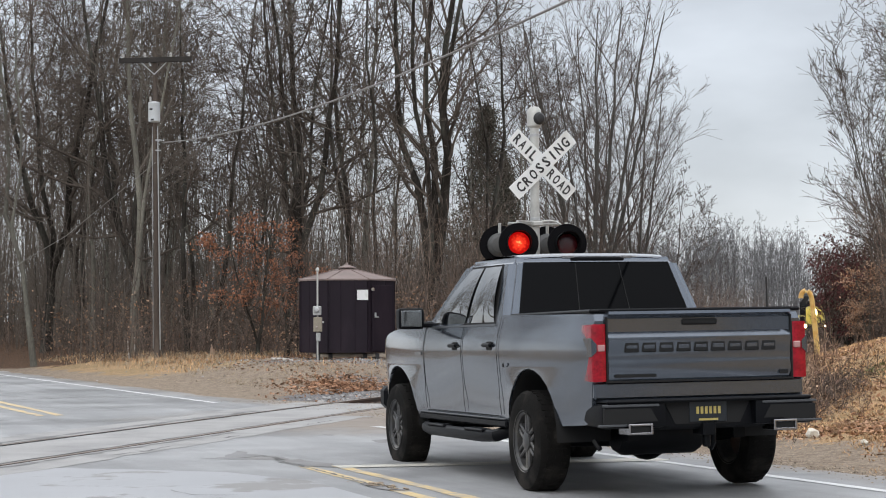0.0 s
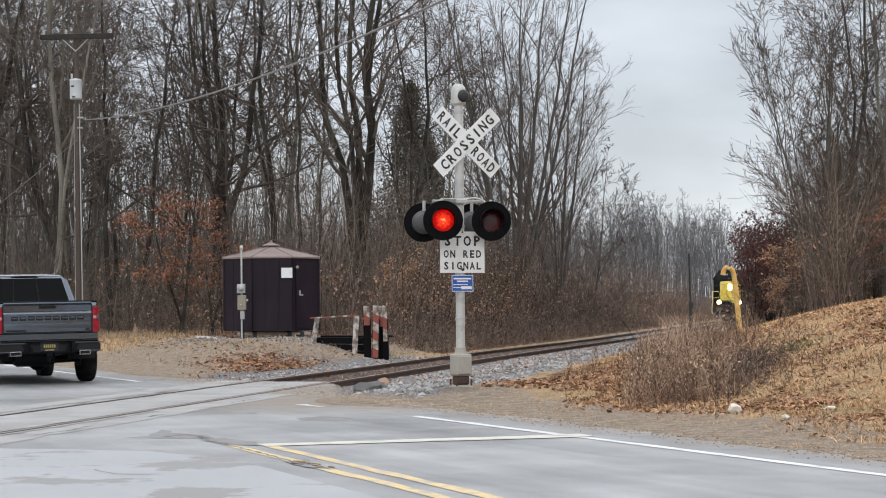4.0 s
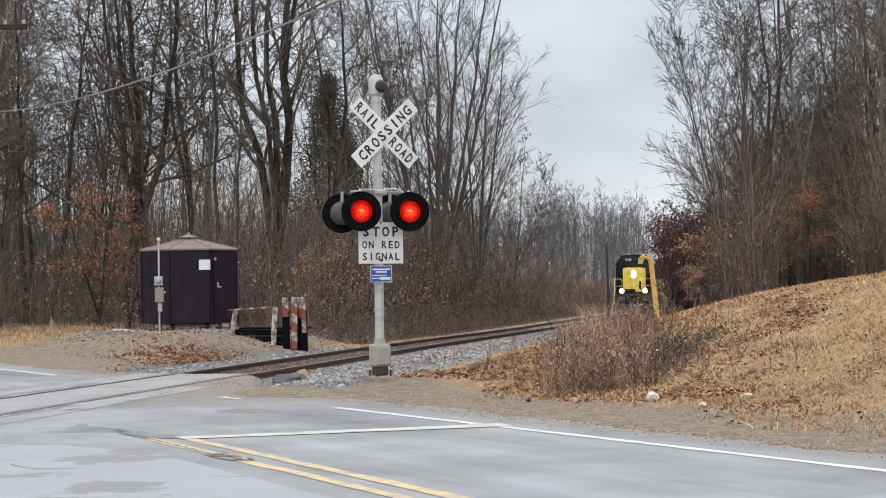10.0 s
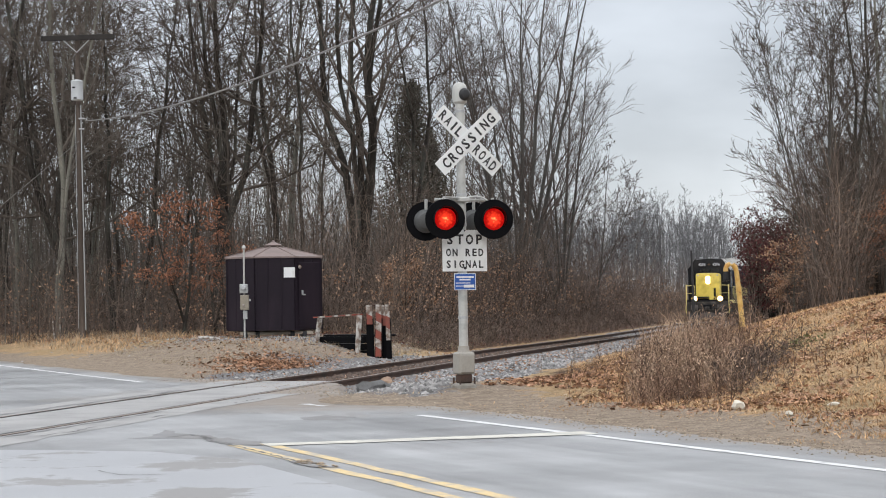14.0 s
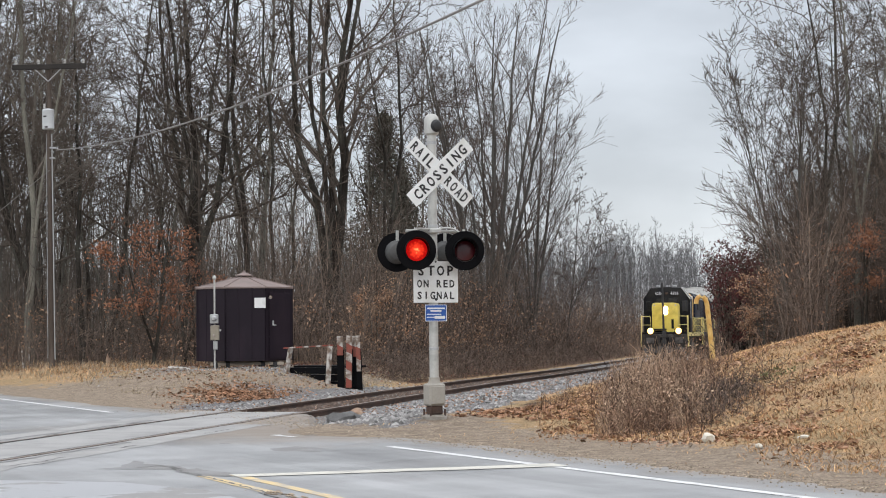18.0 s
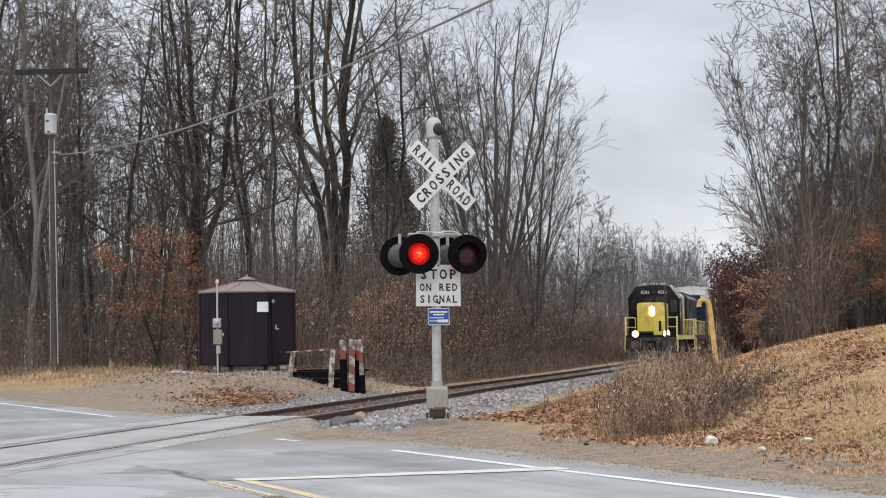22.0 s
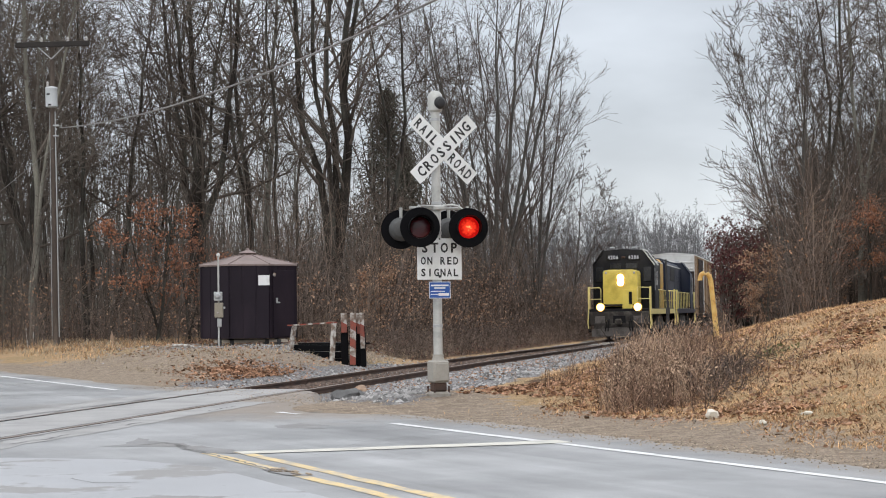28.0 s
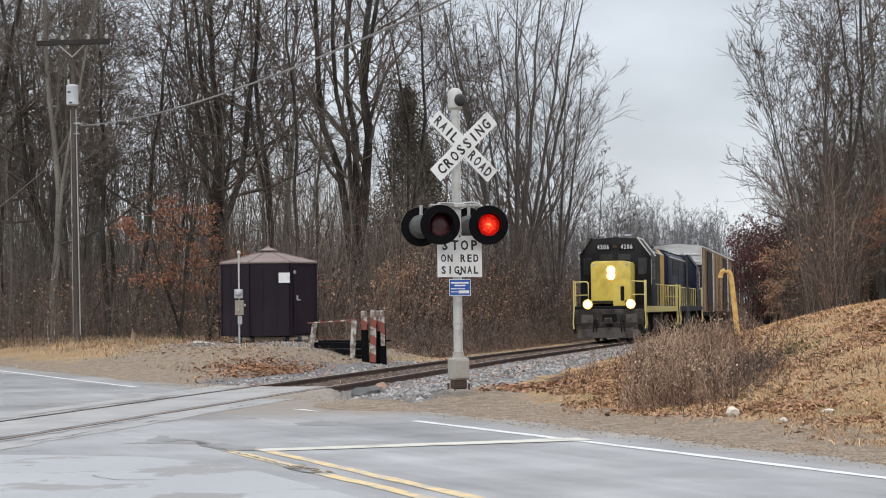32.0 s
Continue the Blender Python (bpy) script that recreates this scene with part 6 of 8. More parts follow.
def make_hut():
    x, y = -7.44, 55.0
    h = thing("equipment_hut", Matrix.Translation((x, y, gz(x, y))) @ Matrix.Rotation(radians(9), 4, "Z"), "dark brown eight-sided steel hut with a low cone roof on skids", "hut")
    R, z0, z1 = 1.48, 0.2, 2.28
    ang = [radians(22.5 + 45 * k) for k in range(8)]
    pts = [(R * math.cos(a), R * math.sin(a)) for a in ang]
    bm = bmesh.new()
    prism(bm, [(p[0] * 0.985, p[1] * 0.985) for p in pts], z0, z1, "z")
    body = part("core", bm, HUT_BROWN, h, smooth=None)
    for k in range(8):
        a, b = Vector((*pts[k], 0)), Vector((*pts[(k + 1) % 8], 0))
        mid, d = (a + b) / 2, (b - a)
        m = Matrix.Translation((mid.x, mid.y, (z0 + z1) / 2)) @ Matrix.Rotation(math.atan2(d.y, d.x), 4, "Z")
        w = d.length
        # a folded panel: one sheet with upright ribs
        bm = bmesh.new()
        o = [(-w / 2 + 0.004, 0.006), (-w / 2 + 0.004, -0.03), (-w / 2 + 0.04, -0.03), (-w / 2 + 0.045, -0.014)]
        for q in (-0.17, 0.17):
            o += [(q * w - 0.022, -0.014), (q * w - 0.014, -0.026), (q * w + 0.014, -0.026), (q * w + 0.022, -0.014)]
        o += [(w / 2 - 0.01, -0.014), (w / 2 - 0.01, 0.006)]
        prism(bm, o, -(z1 - z0) / 2 + 0.005, (z1 - z0) / 2 - 0.005, "z")
        p = part("wall_panel", bm, HUT_BROWN, h, "dark brown ribbed wall panel", smooth=None)
        p.matrix_local = m
    bm = bmesh.new()
    RR = R + 0.05
    low = [bm.verts.new((RR * math.cos(a), RR * math.sin(a), z1)) for a in ang]
    lip = [bm.verts.new((RR * math.cos(a), RR * math.sin(a), z1 + 0.045)) for a in ang]
    top = [bm.verts.new((0.2 * math.cos(a), 0.2 * math.sin(a), z1 + 0.36)) for a in ang]
    bm.faces.new(low)
    for k in range(8):
        j = (k + 1) % 8
        bm.faces.new((low[k], low[j], lip[j], lip[k]))
        bm.faces.new((lip[k], lip[j], top[j], top[k]))
    bm.faces.new(top)
    roof = part("roof", bm, HUT_ROOF, h, "faded brown low cone roof", smooth=None)
    bm = bmesh.new()
    for k in range(8):
        tube(bm, [(RR * math.cos(ang[k]), RR * math.sin(ang[k]), z1 + 0.052), (0.2 * math.cos(ang[k]), 0.2 * math.sin(ang[k]), z1 + 0.37)], 0.018, 6)
    part("roof_ribs", bm, HUT_ROOF, roof)
    part("vent_cap", lathe(bmesh.new(), [(0.14, z1 + 0.33), (0.14, z1 + 0.38), (0.26, z1 + 0.39), (0.27, z1 + 0.41), (0.05, z1 + 0.5), (0.03, z1 + 0.56)], 16), HUT_ROOF, roof, "round vent cap")
    for sx in (-0.85, -0.5, 0.5, 0.85):
        part("skid", boxes(((sx, 0, 0.02), (0.12, 2.3, 0.3), 0.01)), BLACK, h, "dark skid beam")
    part("sill_board", boxes(((0.05, -1.1, 0.12), (2.1, 0.05, 0.09), 0.008)), POLE_PALE, h, "pale board under the hut", None)
    part("sill_board", boxes(((0.05, 0.9, 0.12), (2.1, 0.05, 0.09), 0.008)), POLE_PALE, h, "pale board under the hut", None)
    # fittings on the side that faces the road
    def fit(name, bm, mat, label=""):
        return part(name, bm, mat, h, label)
    yf = -R * math.cos(radians(22.5)) - 0.03
    fit("paper_notice", boxes(((0.42, yf, 1.86), (0.32, 0.006, 0.29))), SIGN_WHITE, "white paper notice")
    m = Matrix.Rotation(radians(45), 4, "Z")
    bm = bmesh.new()
    box(bm, (0, yf - 0.01, 1.2), (0.86, 0.02, 1.9), 0.006, m)
    door = fit("door", bm, HUT_BROWN, "dark brown steel door")
    bm = bmesh.new()
    box(bm, (-0.3, yf - 0.03, 1.28), (0.06, 0.03, 0.14), 0.006, m)
    box(bm, (-0.26, yf - 0.05, 1.22), (0.14, 0.03, 0.035), 0.006, m)
    part("door_latch", bm, STEEL, door, "pale steel latch")
    bm = bmesh.new()
    lathe(bm, [(0.05, 0), (0.055, 0.03), (0.03, 0.06)], 12, m @ Matrix.Translation((-0.4, yf - 0.01, 2.02)) @ Matrix.Rotation(radians(90), 4, "X"))
    fit("door_lamp", bm, WHITE_PAINT, "small white lamp")


def make_meter_post():
    x, y = -7.98, 52.8
    t = thing("meter_post", Matrix.Translation((x, y, gz(x, y))), "slim pale conduit post with two electric meter boxes", "meter post")
    part("post", rod((0, 0, -0.1), (0, 0, 2.55), 0.026, 10), ALU, t)
    part("weather_head", lathe(bmesh.new(), [(0.03, 2.52), (0.055, 2.56), (0.045, 2.62), (0.015, 2.65)], 10), ALU, t, "pale weather head")
    b = part("meter_box", boxes(((0, -0.08, 1.42), (0.23, 0.12, 0.26), 0.015)), BOX_GREY, t, "grey meter box")
    part("meter_glass", lathe(bmesh.new(), [(0.075, 0), (0.075, 0.05), (0.05, 0.07)], 14, Matrix.Translation((0, -0.14, 1.44)) @ Matrix.Rotation(radians(90), 4, "X")), STEEL, b, "round meter")
    b = part("switch_box", boxes(((0.02, -0.08, 1.03), (0.24, 0.13, 0.42), 0.015)), BOX_TAN, t, "tan switch box")
    part("handle", boxes(((0.17, -0.08, 1.1), (0.05, 0.03, 0.06))), STEEL, b)
    part("seal", boxes(((0.0, -0.15, 0.95), (0.07, 0.02, 0.07), 0.01)), WHITE_PAINT, b)
    part("junction_box", boxes(((0.03, -0.05, 0.68), (0.12, 0.09, 0.24), 0.01)), BOX_GREY, t, "small grey junction box")


def striped(name, p0, p1, w, d, bands, first_red, parent, lower_black=0.0):
    """A board of alternating red and white lengths, from p0 up or along to p1."""
    p0, p1 = Vector(p0), Vector(p1)
    ax = (p1 - p0)
    L = ax.length
    q = ax.to_track_quat("Z", "Y").to_matrix().to_4x4()
    m = Matrix.Translation(p0) @ q
    body = None
    z = 0.0
    if lower_black:
        body = part(name, box(bmesh.new(), (0, 0, lower_black / 2), (w, d, lower_black), 0.006, m), BLACK, parent, "black lower part", smooth=None)
        z = lower_black
    step = (L - z) / bands
    for k in range(bands):
        red = (k % 2 == 0) == first_red
        bm = box(bmesh.new(), (0, 0, z + step / 2), (w + 0.002 * (k % 2), d + 0.002 * (k % 2), step))
        for v in bm.verts:
            if (v.co.z > z + step / 2) == (k < bands - 1) or (v.co.z < z + step / 2 and k):
                v.co.z += 0.55 * v.co.x
        bmesh.ops.transform(bm, matrix=m, verts=bm.verts[:])
        ob = part(name if body is None else "painted_band", bm, RED_PAINT if red else WHITE_PAINT, parent if body is None else body, "", smooth=None)
        body = body or ob
        z += step
    return body


def make_barrier():
    b = thing("striped_barrier", Matrix(), "weathered red and white striped rail on two slanted posts", "barrier")
    striped("rail", (-5.79, 50.95, 1.03), (-4.41, 49.75, 1.1), 0.12, 0.035, 7, True, b)
    for p0, p1 in (((-5.77, 50.8, 0.1), (-5.64, 50.98, 1.03)), ((-4.51, 49.5, -0.1), (-4.46, 49.78, 1.09))):
        part("post", tube(bmesh.new(), [p0, p1], 0.07, 4), WHITE_PAINT, b, "peeling white wooden post", smooth=None)
    w = thing("culvert_wall", Matrix(), "black timber wall of a culvert beside the track", "culvert")
    d = (Vector((-4.3, 49.8, 0)) - Vector((-5.7, 51.05, 0)))
    turn = Matrix.Rotation(math.atan2(d.y, d.x), 4, "Z")
    for k in range(3):
        part("timber", boxes(((0, 0, 0), (d.length, 0.16, 0.17), 0.012, Matrix.Translation((-5.0, 50.43, 0.06 + 0.18 * k)) @ turn)), LAMP_BLACK, w, "black weathered timber", smooth=None)
    part("cover", boxes(((0.1, 0.55, 0), (d.length, 0.95, 0.05), 0.012, Matrix.Translation((-5.0, 50.43, 0.53)) @ turn)), LAMP_BLACK, w, "dark weathered cover", smooth=None)
    g = "striped posts at the culvert"
    for x, y, h, z0, wd, bands, red, tilt in ((-4.11, 49.0, 1.34, 0.84, 0.15, 2, True, -1), (-3.9, 48.9, 1.35, 0.0, 0.15, 6, True, 1), (-3.76, 49.05, 1.34, 0.8, 0.1, 2, True, 0), (-3.63, 49.0, 1.35, 0.42, 0.11, 3, False, -1.5)):
        m = Matrix.Translation((x, y, 0.0)) @ Matrix.Rotation(radians(tilt), 4, "Y")
        t = thing("striped_post", m, "red and white striped board on a black wooden post" if z0 else "tall board with slanted red and white stripes", "post", g)
        part("post", boxes(((0, 0.09, (h - 0.5) / 2), (wd + 0.04, 0.12, h - 0.5 + 0.3), 0.012)), LAMP_BLACK, t, "black wooden post", smooth=None)
        striped("board", (0, 0, z0), (0, 0, h), wd, 0.04, bands, red, t)
    c = part("cap_rail", boxes(((0, 0, 0), (0.7, 0.08, 0.04), 0.008)), RUST, t, "rusty brown cap rail", smooth=None)
    c.matrix_local = m.inverted() @ Matrix.Translation((-3.92, 49.1, 1.33)) @ Matrix.Rotation(radians(3), 4, "Y")


def make_pole():
    x, y = -14.3, 60.0
    t = thing("utility_pole", Matrix.Translation((x, y, gz(x, y))) @ Matrix.Rotation(radians(0.6), 4, "Y").inverted(), "weathered wooden utility pole with one crossarm and a transformer", "utility pole")
    part("pole", tube(bmesh.new(), [(0, 0, -0.3), (0, 0, 4), (0, 0, 9.95)], [0.1, 0.088, 0.076], 14), POLE_WOOD, t)
    arm = part("crossarm", boxes(((0.05, -0.13, 9.67), (2.4, 0.11, 0.17), 0.012)), ARM_WOOD, t, "dark wooden crossarm")
    bm = bmesh.new()
    tube(bm, [(-0.45, -0.13, 9.62), (0, -0.1, 9.2)], 0.018, 6)
    tube(bm, [(0.45, -0.13, 9.62), (0, -0.1, 9.2)], 0.018, 6)
    part("brace", bm, STEEL, arm)
    for sx in (-1.08, -0.35, 0.5, 1.1):
        part("insulator", lathe(bmesh.new(), [(0.02, 9.73), (0.05, 9.76), (0.035, 9.8), (0.055, 9.83), (0.03, 9.9)], 10, Matrix.Translation((0.05 + sx, -0.13, 0))), PORCELAIN, arm, "pale porcelain insulator")
    tr = part("transformer", lathe(bmesh.new(), [(0.17, 7.62), (0.19, 7.64), (0.19, 8.2), (0.2, 8.22), (0.19, 8.25), (0.05, 8.29)], 20, Matrix.Translation((0.04, -0.32, 0))), TRAFO, t, "pale grey can transformer")
    part("bushing", lathe(bmesh.new(), [(0.03, 8.27), (0.045, 8.32), (0.03, 8.36), (0.045, 8.4), (0.02, 8.45)], 10, Matrix.Translation((-0.08, -0.32, 0))), PORCELAIN, tr)
    part("bracket", boxes(((0.02, -0.15, 8.1), (0.1, 0.2, 0.06)), ((0.02, -0.15, 7.75), (0.1, 0.2, 0.06))), STEEL, tr)
    for c, z in (((-0.02, -0.512, 8.02), (0.1, 0.01, 0.05)), ((0.02, -0.512, 7.68), (0.1, 0.01, 0.05))):
        part("label_bar", boxes((c, z)), BLACK, tr)
    part("conduit", rod((0.12, -0.1, 0.25), (0.09, -0.08, 7.5), 0.019, 8), BOX_GREY, t, "grey conduit up the pole")
    part("ground_wire", rod((-0.12, -0.06, 0.3), (-0.09, -0.05, 7.5), 0.009, 6), BOX_GREY, t, "thin grey ground wire")
    for c, z in (((0.12, -0.06, 7.05), (0.2, 0.16, 0.05)), ((0.1, -0.06, 6.72), (0.16, 0.14, 0.04))):
        part("steel_collar", boxes((c, z, 0.01)), STEEL, t)
    # service cable over the track and the road, sagging
    p0, p1 = Vector((-14.12, 59.85, 0)), Vector((6, 8, 0))
    pts = []
    for k in range(40):
        u = k / 30
        p = p0.lerp(p1, u)
        pts.append((p.x, p.y, 7.42 - 5.008 * u + 3.41 * u * u))
    w = tube(bmesh.new(), pts, 0.018, 6)
    c = mesh_object("service_cable", w, WIRE, 60)
    tagged(c, "thick grey service cable from the pole across the track", "cable")
    w = tube(bmesh.new(), [(-14.35, 59.9, 6.78), (-17.3, 59.9, 4.42), (-19.6, 59.9, 3.1), (-23, 59.9, 1.3), (-24.6, 59.9, 0.45)], 0.009, 5)
    tagged(mesh_object("guy_wire", w, WIRE, 60), "thin steel guy wire from the pole to the ground", "cable")


def make_pipe():
    x, y = 5.08, 45.0
    t = thing("vent_pipe", Matrix.Translation((x, y, gz(x, y))), "yellow steel vent pipe with a hooked top on the bank", "vent pipe")
    z = 0.0
    pts = [(0.03, 0, -0.2), (0, 0, 0.3), (-0.085, 0, 1.2), (-0.105, 0, 1.4), (-0.135, 0, 1.5), (-0.19, 0, 1.562), (-0.26, 0, 1.578), (-0.32, 0, 1.545), (-0.352, 0, 1.48), (-0.36, 0, 1.41)]
    part("pipe", tube(bmesh.new(), pts, [0.066, 0.064, 0.06, 0.059, 0.058, 0.058, 0.058, 0.057, 0.057, 0.057], 14), PIPE_YELLOW, t, smooth=60)
    part("mouth", lathe(bmesh.new(), [(0.05, 1.405), (0.06, 1.402), (0.063, 1.42), (0.058, 1.435)], 12, Matrix.Translation((-0.36, 0, 0))), PIPE_YELLOW, t)
    part("foot_collar", lathe(bmesh.new(), [(0.11, 0.0), (0.115, 0.03), (0.1, 0.08)], 14, Matrix.Translation((0.02, 0, 0.02))), PIPE_YELLOW, t)
    x, y = 4.2, 48.0
    p = thing("iron_post", Matrix.Translation((x, y, gz(x, y))), "thin dark rusty iron post in the brush", "post")
    part("bar", tube(bmesh.new(), [(0.02, 0, -0.2), (0.012, 0, 0.45), (0.005, 0, 0.85), (0.004, 0, 0.9), (-0.02, 0, 2.25)], [0.052, 0.046, 0.04, 0.029, 0.025], 7), BLACK, p, smooth=None)
    part("cap", boxes(((-0.02, 0, 2.25), (0.05, 0.05, 0.04), 0.008)), BLACK, p)
    for z, h in ((0.95, 0.16), (0.6, 0.1)):
        part("bracket", boxes(((0.01, -0.03, z), (0.1, 0.06, h), 0.01)), BLACK, p)


TAN_STONE = material("tan_stone", (0.36, 0.25, 0.18), 0.9, vary=0.25, scale=8, fine=50, bump=0.4)


def make_rocks():
    def rock(name, x, y, r, mat, label, seed, flat=0.6, sink=0.3):
        rng = random.Random(seed)
        bm = bmesh.new()
        bmesh.ops.create_icosphere(bm, subdivisions=2, radius=1)
        for v in bm.verts:
            n = noise.noise(v.co * 1.3 + Vector((seed, 0, 0))) * 0.45 + rng.uniform(-0.05, 0.05)
            v.co = Vector((v.co.x * r[0], v.co.y * r[1], v.co.z * r[2])) * (1 + n)
        ob = mesh_object(name, bm, mat, 30)
        ob.location = (x, y, gz(x, y) + r[2] * 0.45)
        ob.rotation_euler = (0, 0, rng.uniform(0, 3))
        tagged(ob, label, "stone")
    rock("stone", 2.36, 21.45, (0.085, 0.07, 0.075), PALE_STONE, "pale rounded stone at the foot of the bank", 3)
    rock("stone", 2.76, 20.2, (0.06, 0.04, 0.03), PALE_STONE, "small flat pale stone on the verge", 4)
    rock("stone", 3.3, 20.6, (0.07, 0.04, 0.025), PALE_STONE, "small flat pale stone on the verge", 6)
    rock("asphalt_lump", -2.55, 30.9, (0.36, 0.3, 0.13), STONE_DARK, "dark heap of broken asphalt beside the rail", 5)
    rock("stone", -2.6, 34.6, (0.11, 0.09, 0.08), TAN_STONE, "tan stone between the rails", 8)
    t = mesh_object("fallen_pipe", tube(bmesh.new(), [(-9.35, 53.1, gz(-9.3, 53.1) + 0.06), (-8.9, 53.0, gz(-8.9, 53) + 0.05), (-8.72, 53.0, gz(-8.7, 53) + 0.02)], 0.045, 8), WHITE_PAINT, 40)
    tagged(t, "short white pipe lying beside the hut", "pipe")
    m = thing("marker_stakes", Matrix.Translation((-15.6, 61.5, gz(-15.6, 61.5))), "two thin white marker stakes in the grass", "marker")
    part("stake", rod((0, 0, -0.1), (-0.07, 0, 0.72), 0.022, 6), WHITE_PAINT, m)
    part("stake", rod((0.14, 0.2, -0.1), (0.12, 0.2, 0.75), 0.018, 6), WHITE_PAINT, m)

    x, y = -12.7, 61.0
    st = thing("tree_stump", Matrix.Translation((x, y, gz(x, y))), "small pale splintered stump in the grass", "stump")
    part("wood", lathe(bmesh.new(), [(0.12, -0.05), (0.09, 0.05), (0.075, 0.3)], 9), TAN_STONE, st, smooth=None)
    part("splinter", prism(bmesh.new(), [(-0.07, 0.28), (0.03, 0.28), (-0.03, 0.46)], -0.04, 0.03, "y"), TAN_STONE, st, smooth=None)


make_hut()
make_meter_post()
make_barrier()
make_pole()
make_pipe()
make_rocks()


# ---- pickup truck (local y ahead, origin under the rear axle) ----
def car_paint(name, base):
    m = material(name, base, 0.15, 0.72, vary=0.05, scale=2, fine=20, bump=0.0, coat=0.9, tint=tuple(0.8 * c + 0.015 for c in base), tint_scale=2.2, tint_amount=0.3)
    return m


TRUCK_GREY = car_paint("satin_steel_paint", (0.1, 0.118, 0.146))
TRUCK_DARK = material("dark_grey_plastic", (0.004, 0.0045, 0.006), 0.4, vary=0.15, scale=6, fine=60, bump=0.1, spec=0.12)
TYRE = material("dusty_tyre_rubber", (0.009, 0.0085, 0.008), 0.85, vary=0.3, scale=5, fine=50, bump=0.2, spec=0.1, tint=(0.03, 0.027, 0.024), tint_scale=4)
RIM = material("dark_alloy", (0.07, 0.07, 0.072), 0.4, 0.4, vary=0.2, scale=8, fine=40, bump=0.05, tint=(0.14, 0.135, 0.125), tint_scale=6)
CHROME = material("dull_chrome", (0.33, 0.33, 0.34), 0.22, 1.0, vary=0.1, bump=0)
TRUCK_GLASS = glass("tinted_window_glass", (0.001, 0.0012, 0.0018), 0.03, 0.09)
SIDE_GLASS = glass("side_window_glass", (0.004, 0.005, 0.006), 0.005, 1.0, 2.7)
RED_LAMP = material("red_lamp_plastic", (0.27, 0.004, 0.014), 0.18, vary=0.45, scale=14, fine=60, bump=0.02, coat=0.6, spec=0.25)
CLEAR_LAMP = material("clear_lamp_plastic", (0.42, 0.22, 0.22), 0.12, vary=0.1, scale=10, bump=0.0, coat=0.8)
TRIM_GREY = material("satin_grey_trim", (0.075, 0.08, 0.088), 0.35, 0.4, vary=0.1, bump=0)
PLATE_DARK = material("dark_plate", (0.008, 0.012, 0.017), 0.4, vary=0.1, bump=0)
PLATE_YELLOW = material("plate_yellow", (0.42, 0.33, 0.1), 0.5, vary=0.1, bump=0)
SEAM = material("panel_gap", (0.003, 0.003, 0.0035), 0.8, vary=0.1, bump=0)
WHEELS = []


def patch_slab(c, u0, u1, v0, v1, lift, thick=0.008, bm=None, round_=0.0):
    """A thin slab on the bilinear patch of four corners c (u along c0-c1, v along c0-c3), lifted along its normal."""
    bm = bm or bmesh.new()
    c = [Vector(p) for p in c]
    n = (c[1] - c[0]).cross(c[3] - c[0]).normalized()
    P = lambda u, v: (c[0] * (1 - u) + c[1] * u) * (1 - v) + (c[3] * (1 - u) + c[2] * u) * v
    quad = [P(u0, v0), P(u1, v0), P(u1, v1), P(u0, v1)] if not callable(u0) else [P(*w) for w in u0()]
    a = [bm.verts.new(p + n * lift) for p in quad]
    b = [bm.verts.new(p + n * (lift - thick)) for p in quad]
    bm.faces.new(a)
    bm.faces.new(b[::-1])
    k = len(quad)
    for i in range(k):
        bm.faces.new((a[i], b[i], b[(i + 1) % k], a[(i + 1) % k]))
    return bm


def curved_pane(c, quad, lift, bulge=0.035, n=9):
    """A bowed sheet of glass over four corners (u, v) of a patch."""
    bm = bmesh.new()
    c = [Vector(p) for p in c]
    nrm = (c[1] - c[0]).cross(c[3] - c[0]).normalized()
    P = lambda u, v: (c[0] * (1 - u) + c[1] * u) * (1 - v) + (c[3] * (1 - u) + c[2] * u) * v
    q = [P(*w) for w in quad]
    rows = []
    for j in range(n + 1):
        b = j / n
        row = []
        for i in range(n + 1):
            a = i / n
            p = (q[0] * (1 - a) + q[1] * a) * (1 - b) + (q[3] * (1 - a) + q[2] * a) * b
            row.append(bm.verts.new(p + nrm * (lift + bulge * (1 - (2 * b - 1) ** 2) * (0.75 + 0.25 * (1 - (2 * a - 1) ** 2)))))
        rows.append(row)
    for p, r in zip(rows, rows[1:]):
        for i in range(n):
            bm.faces.new((p[i], p[i + 1], r[i + 1], r[i]))
    return bm


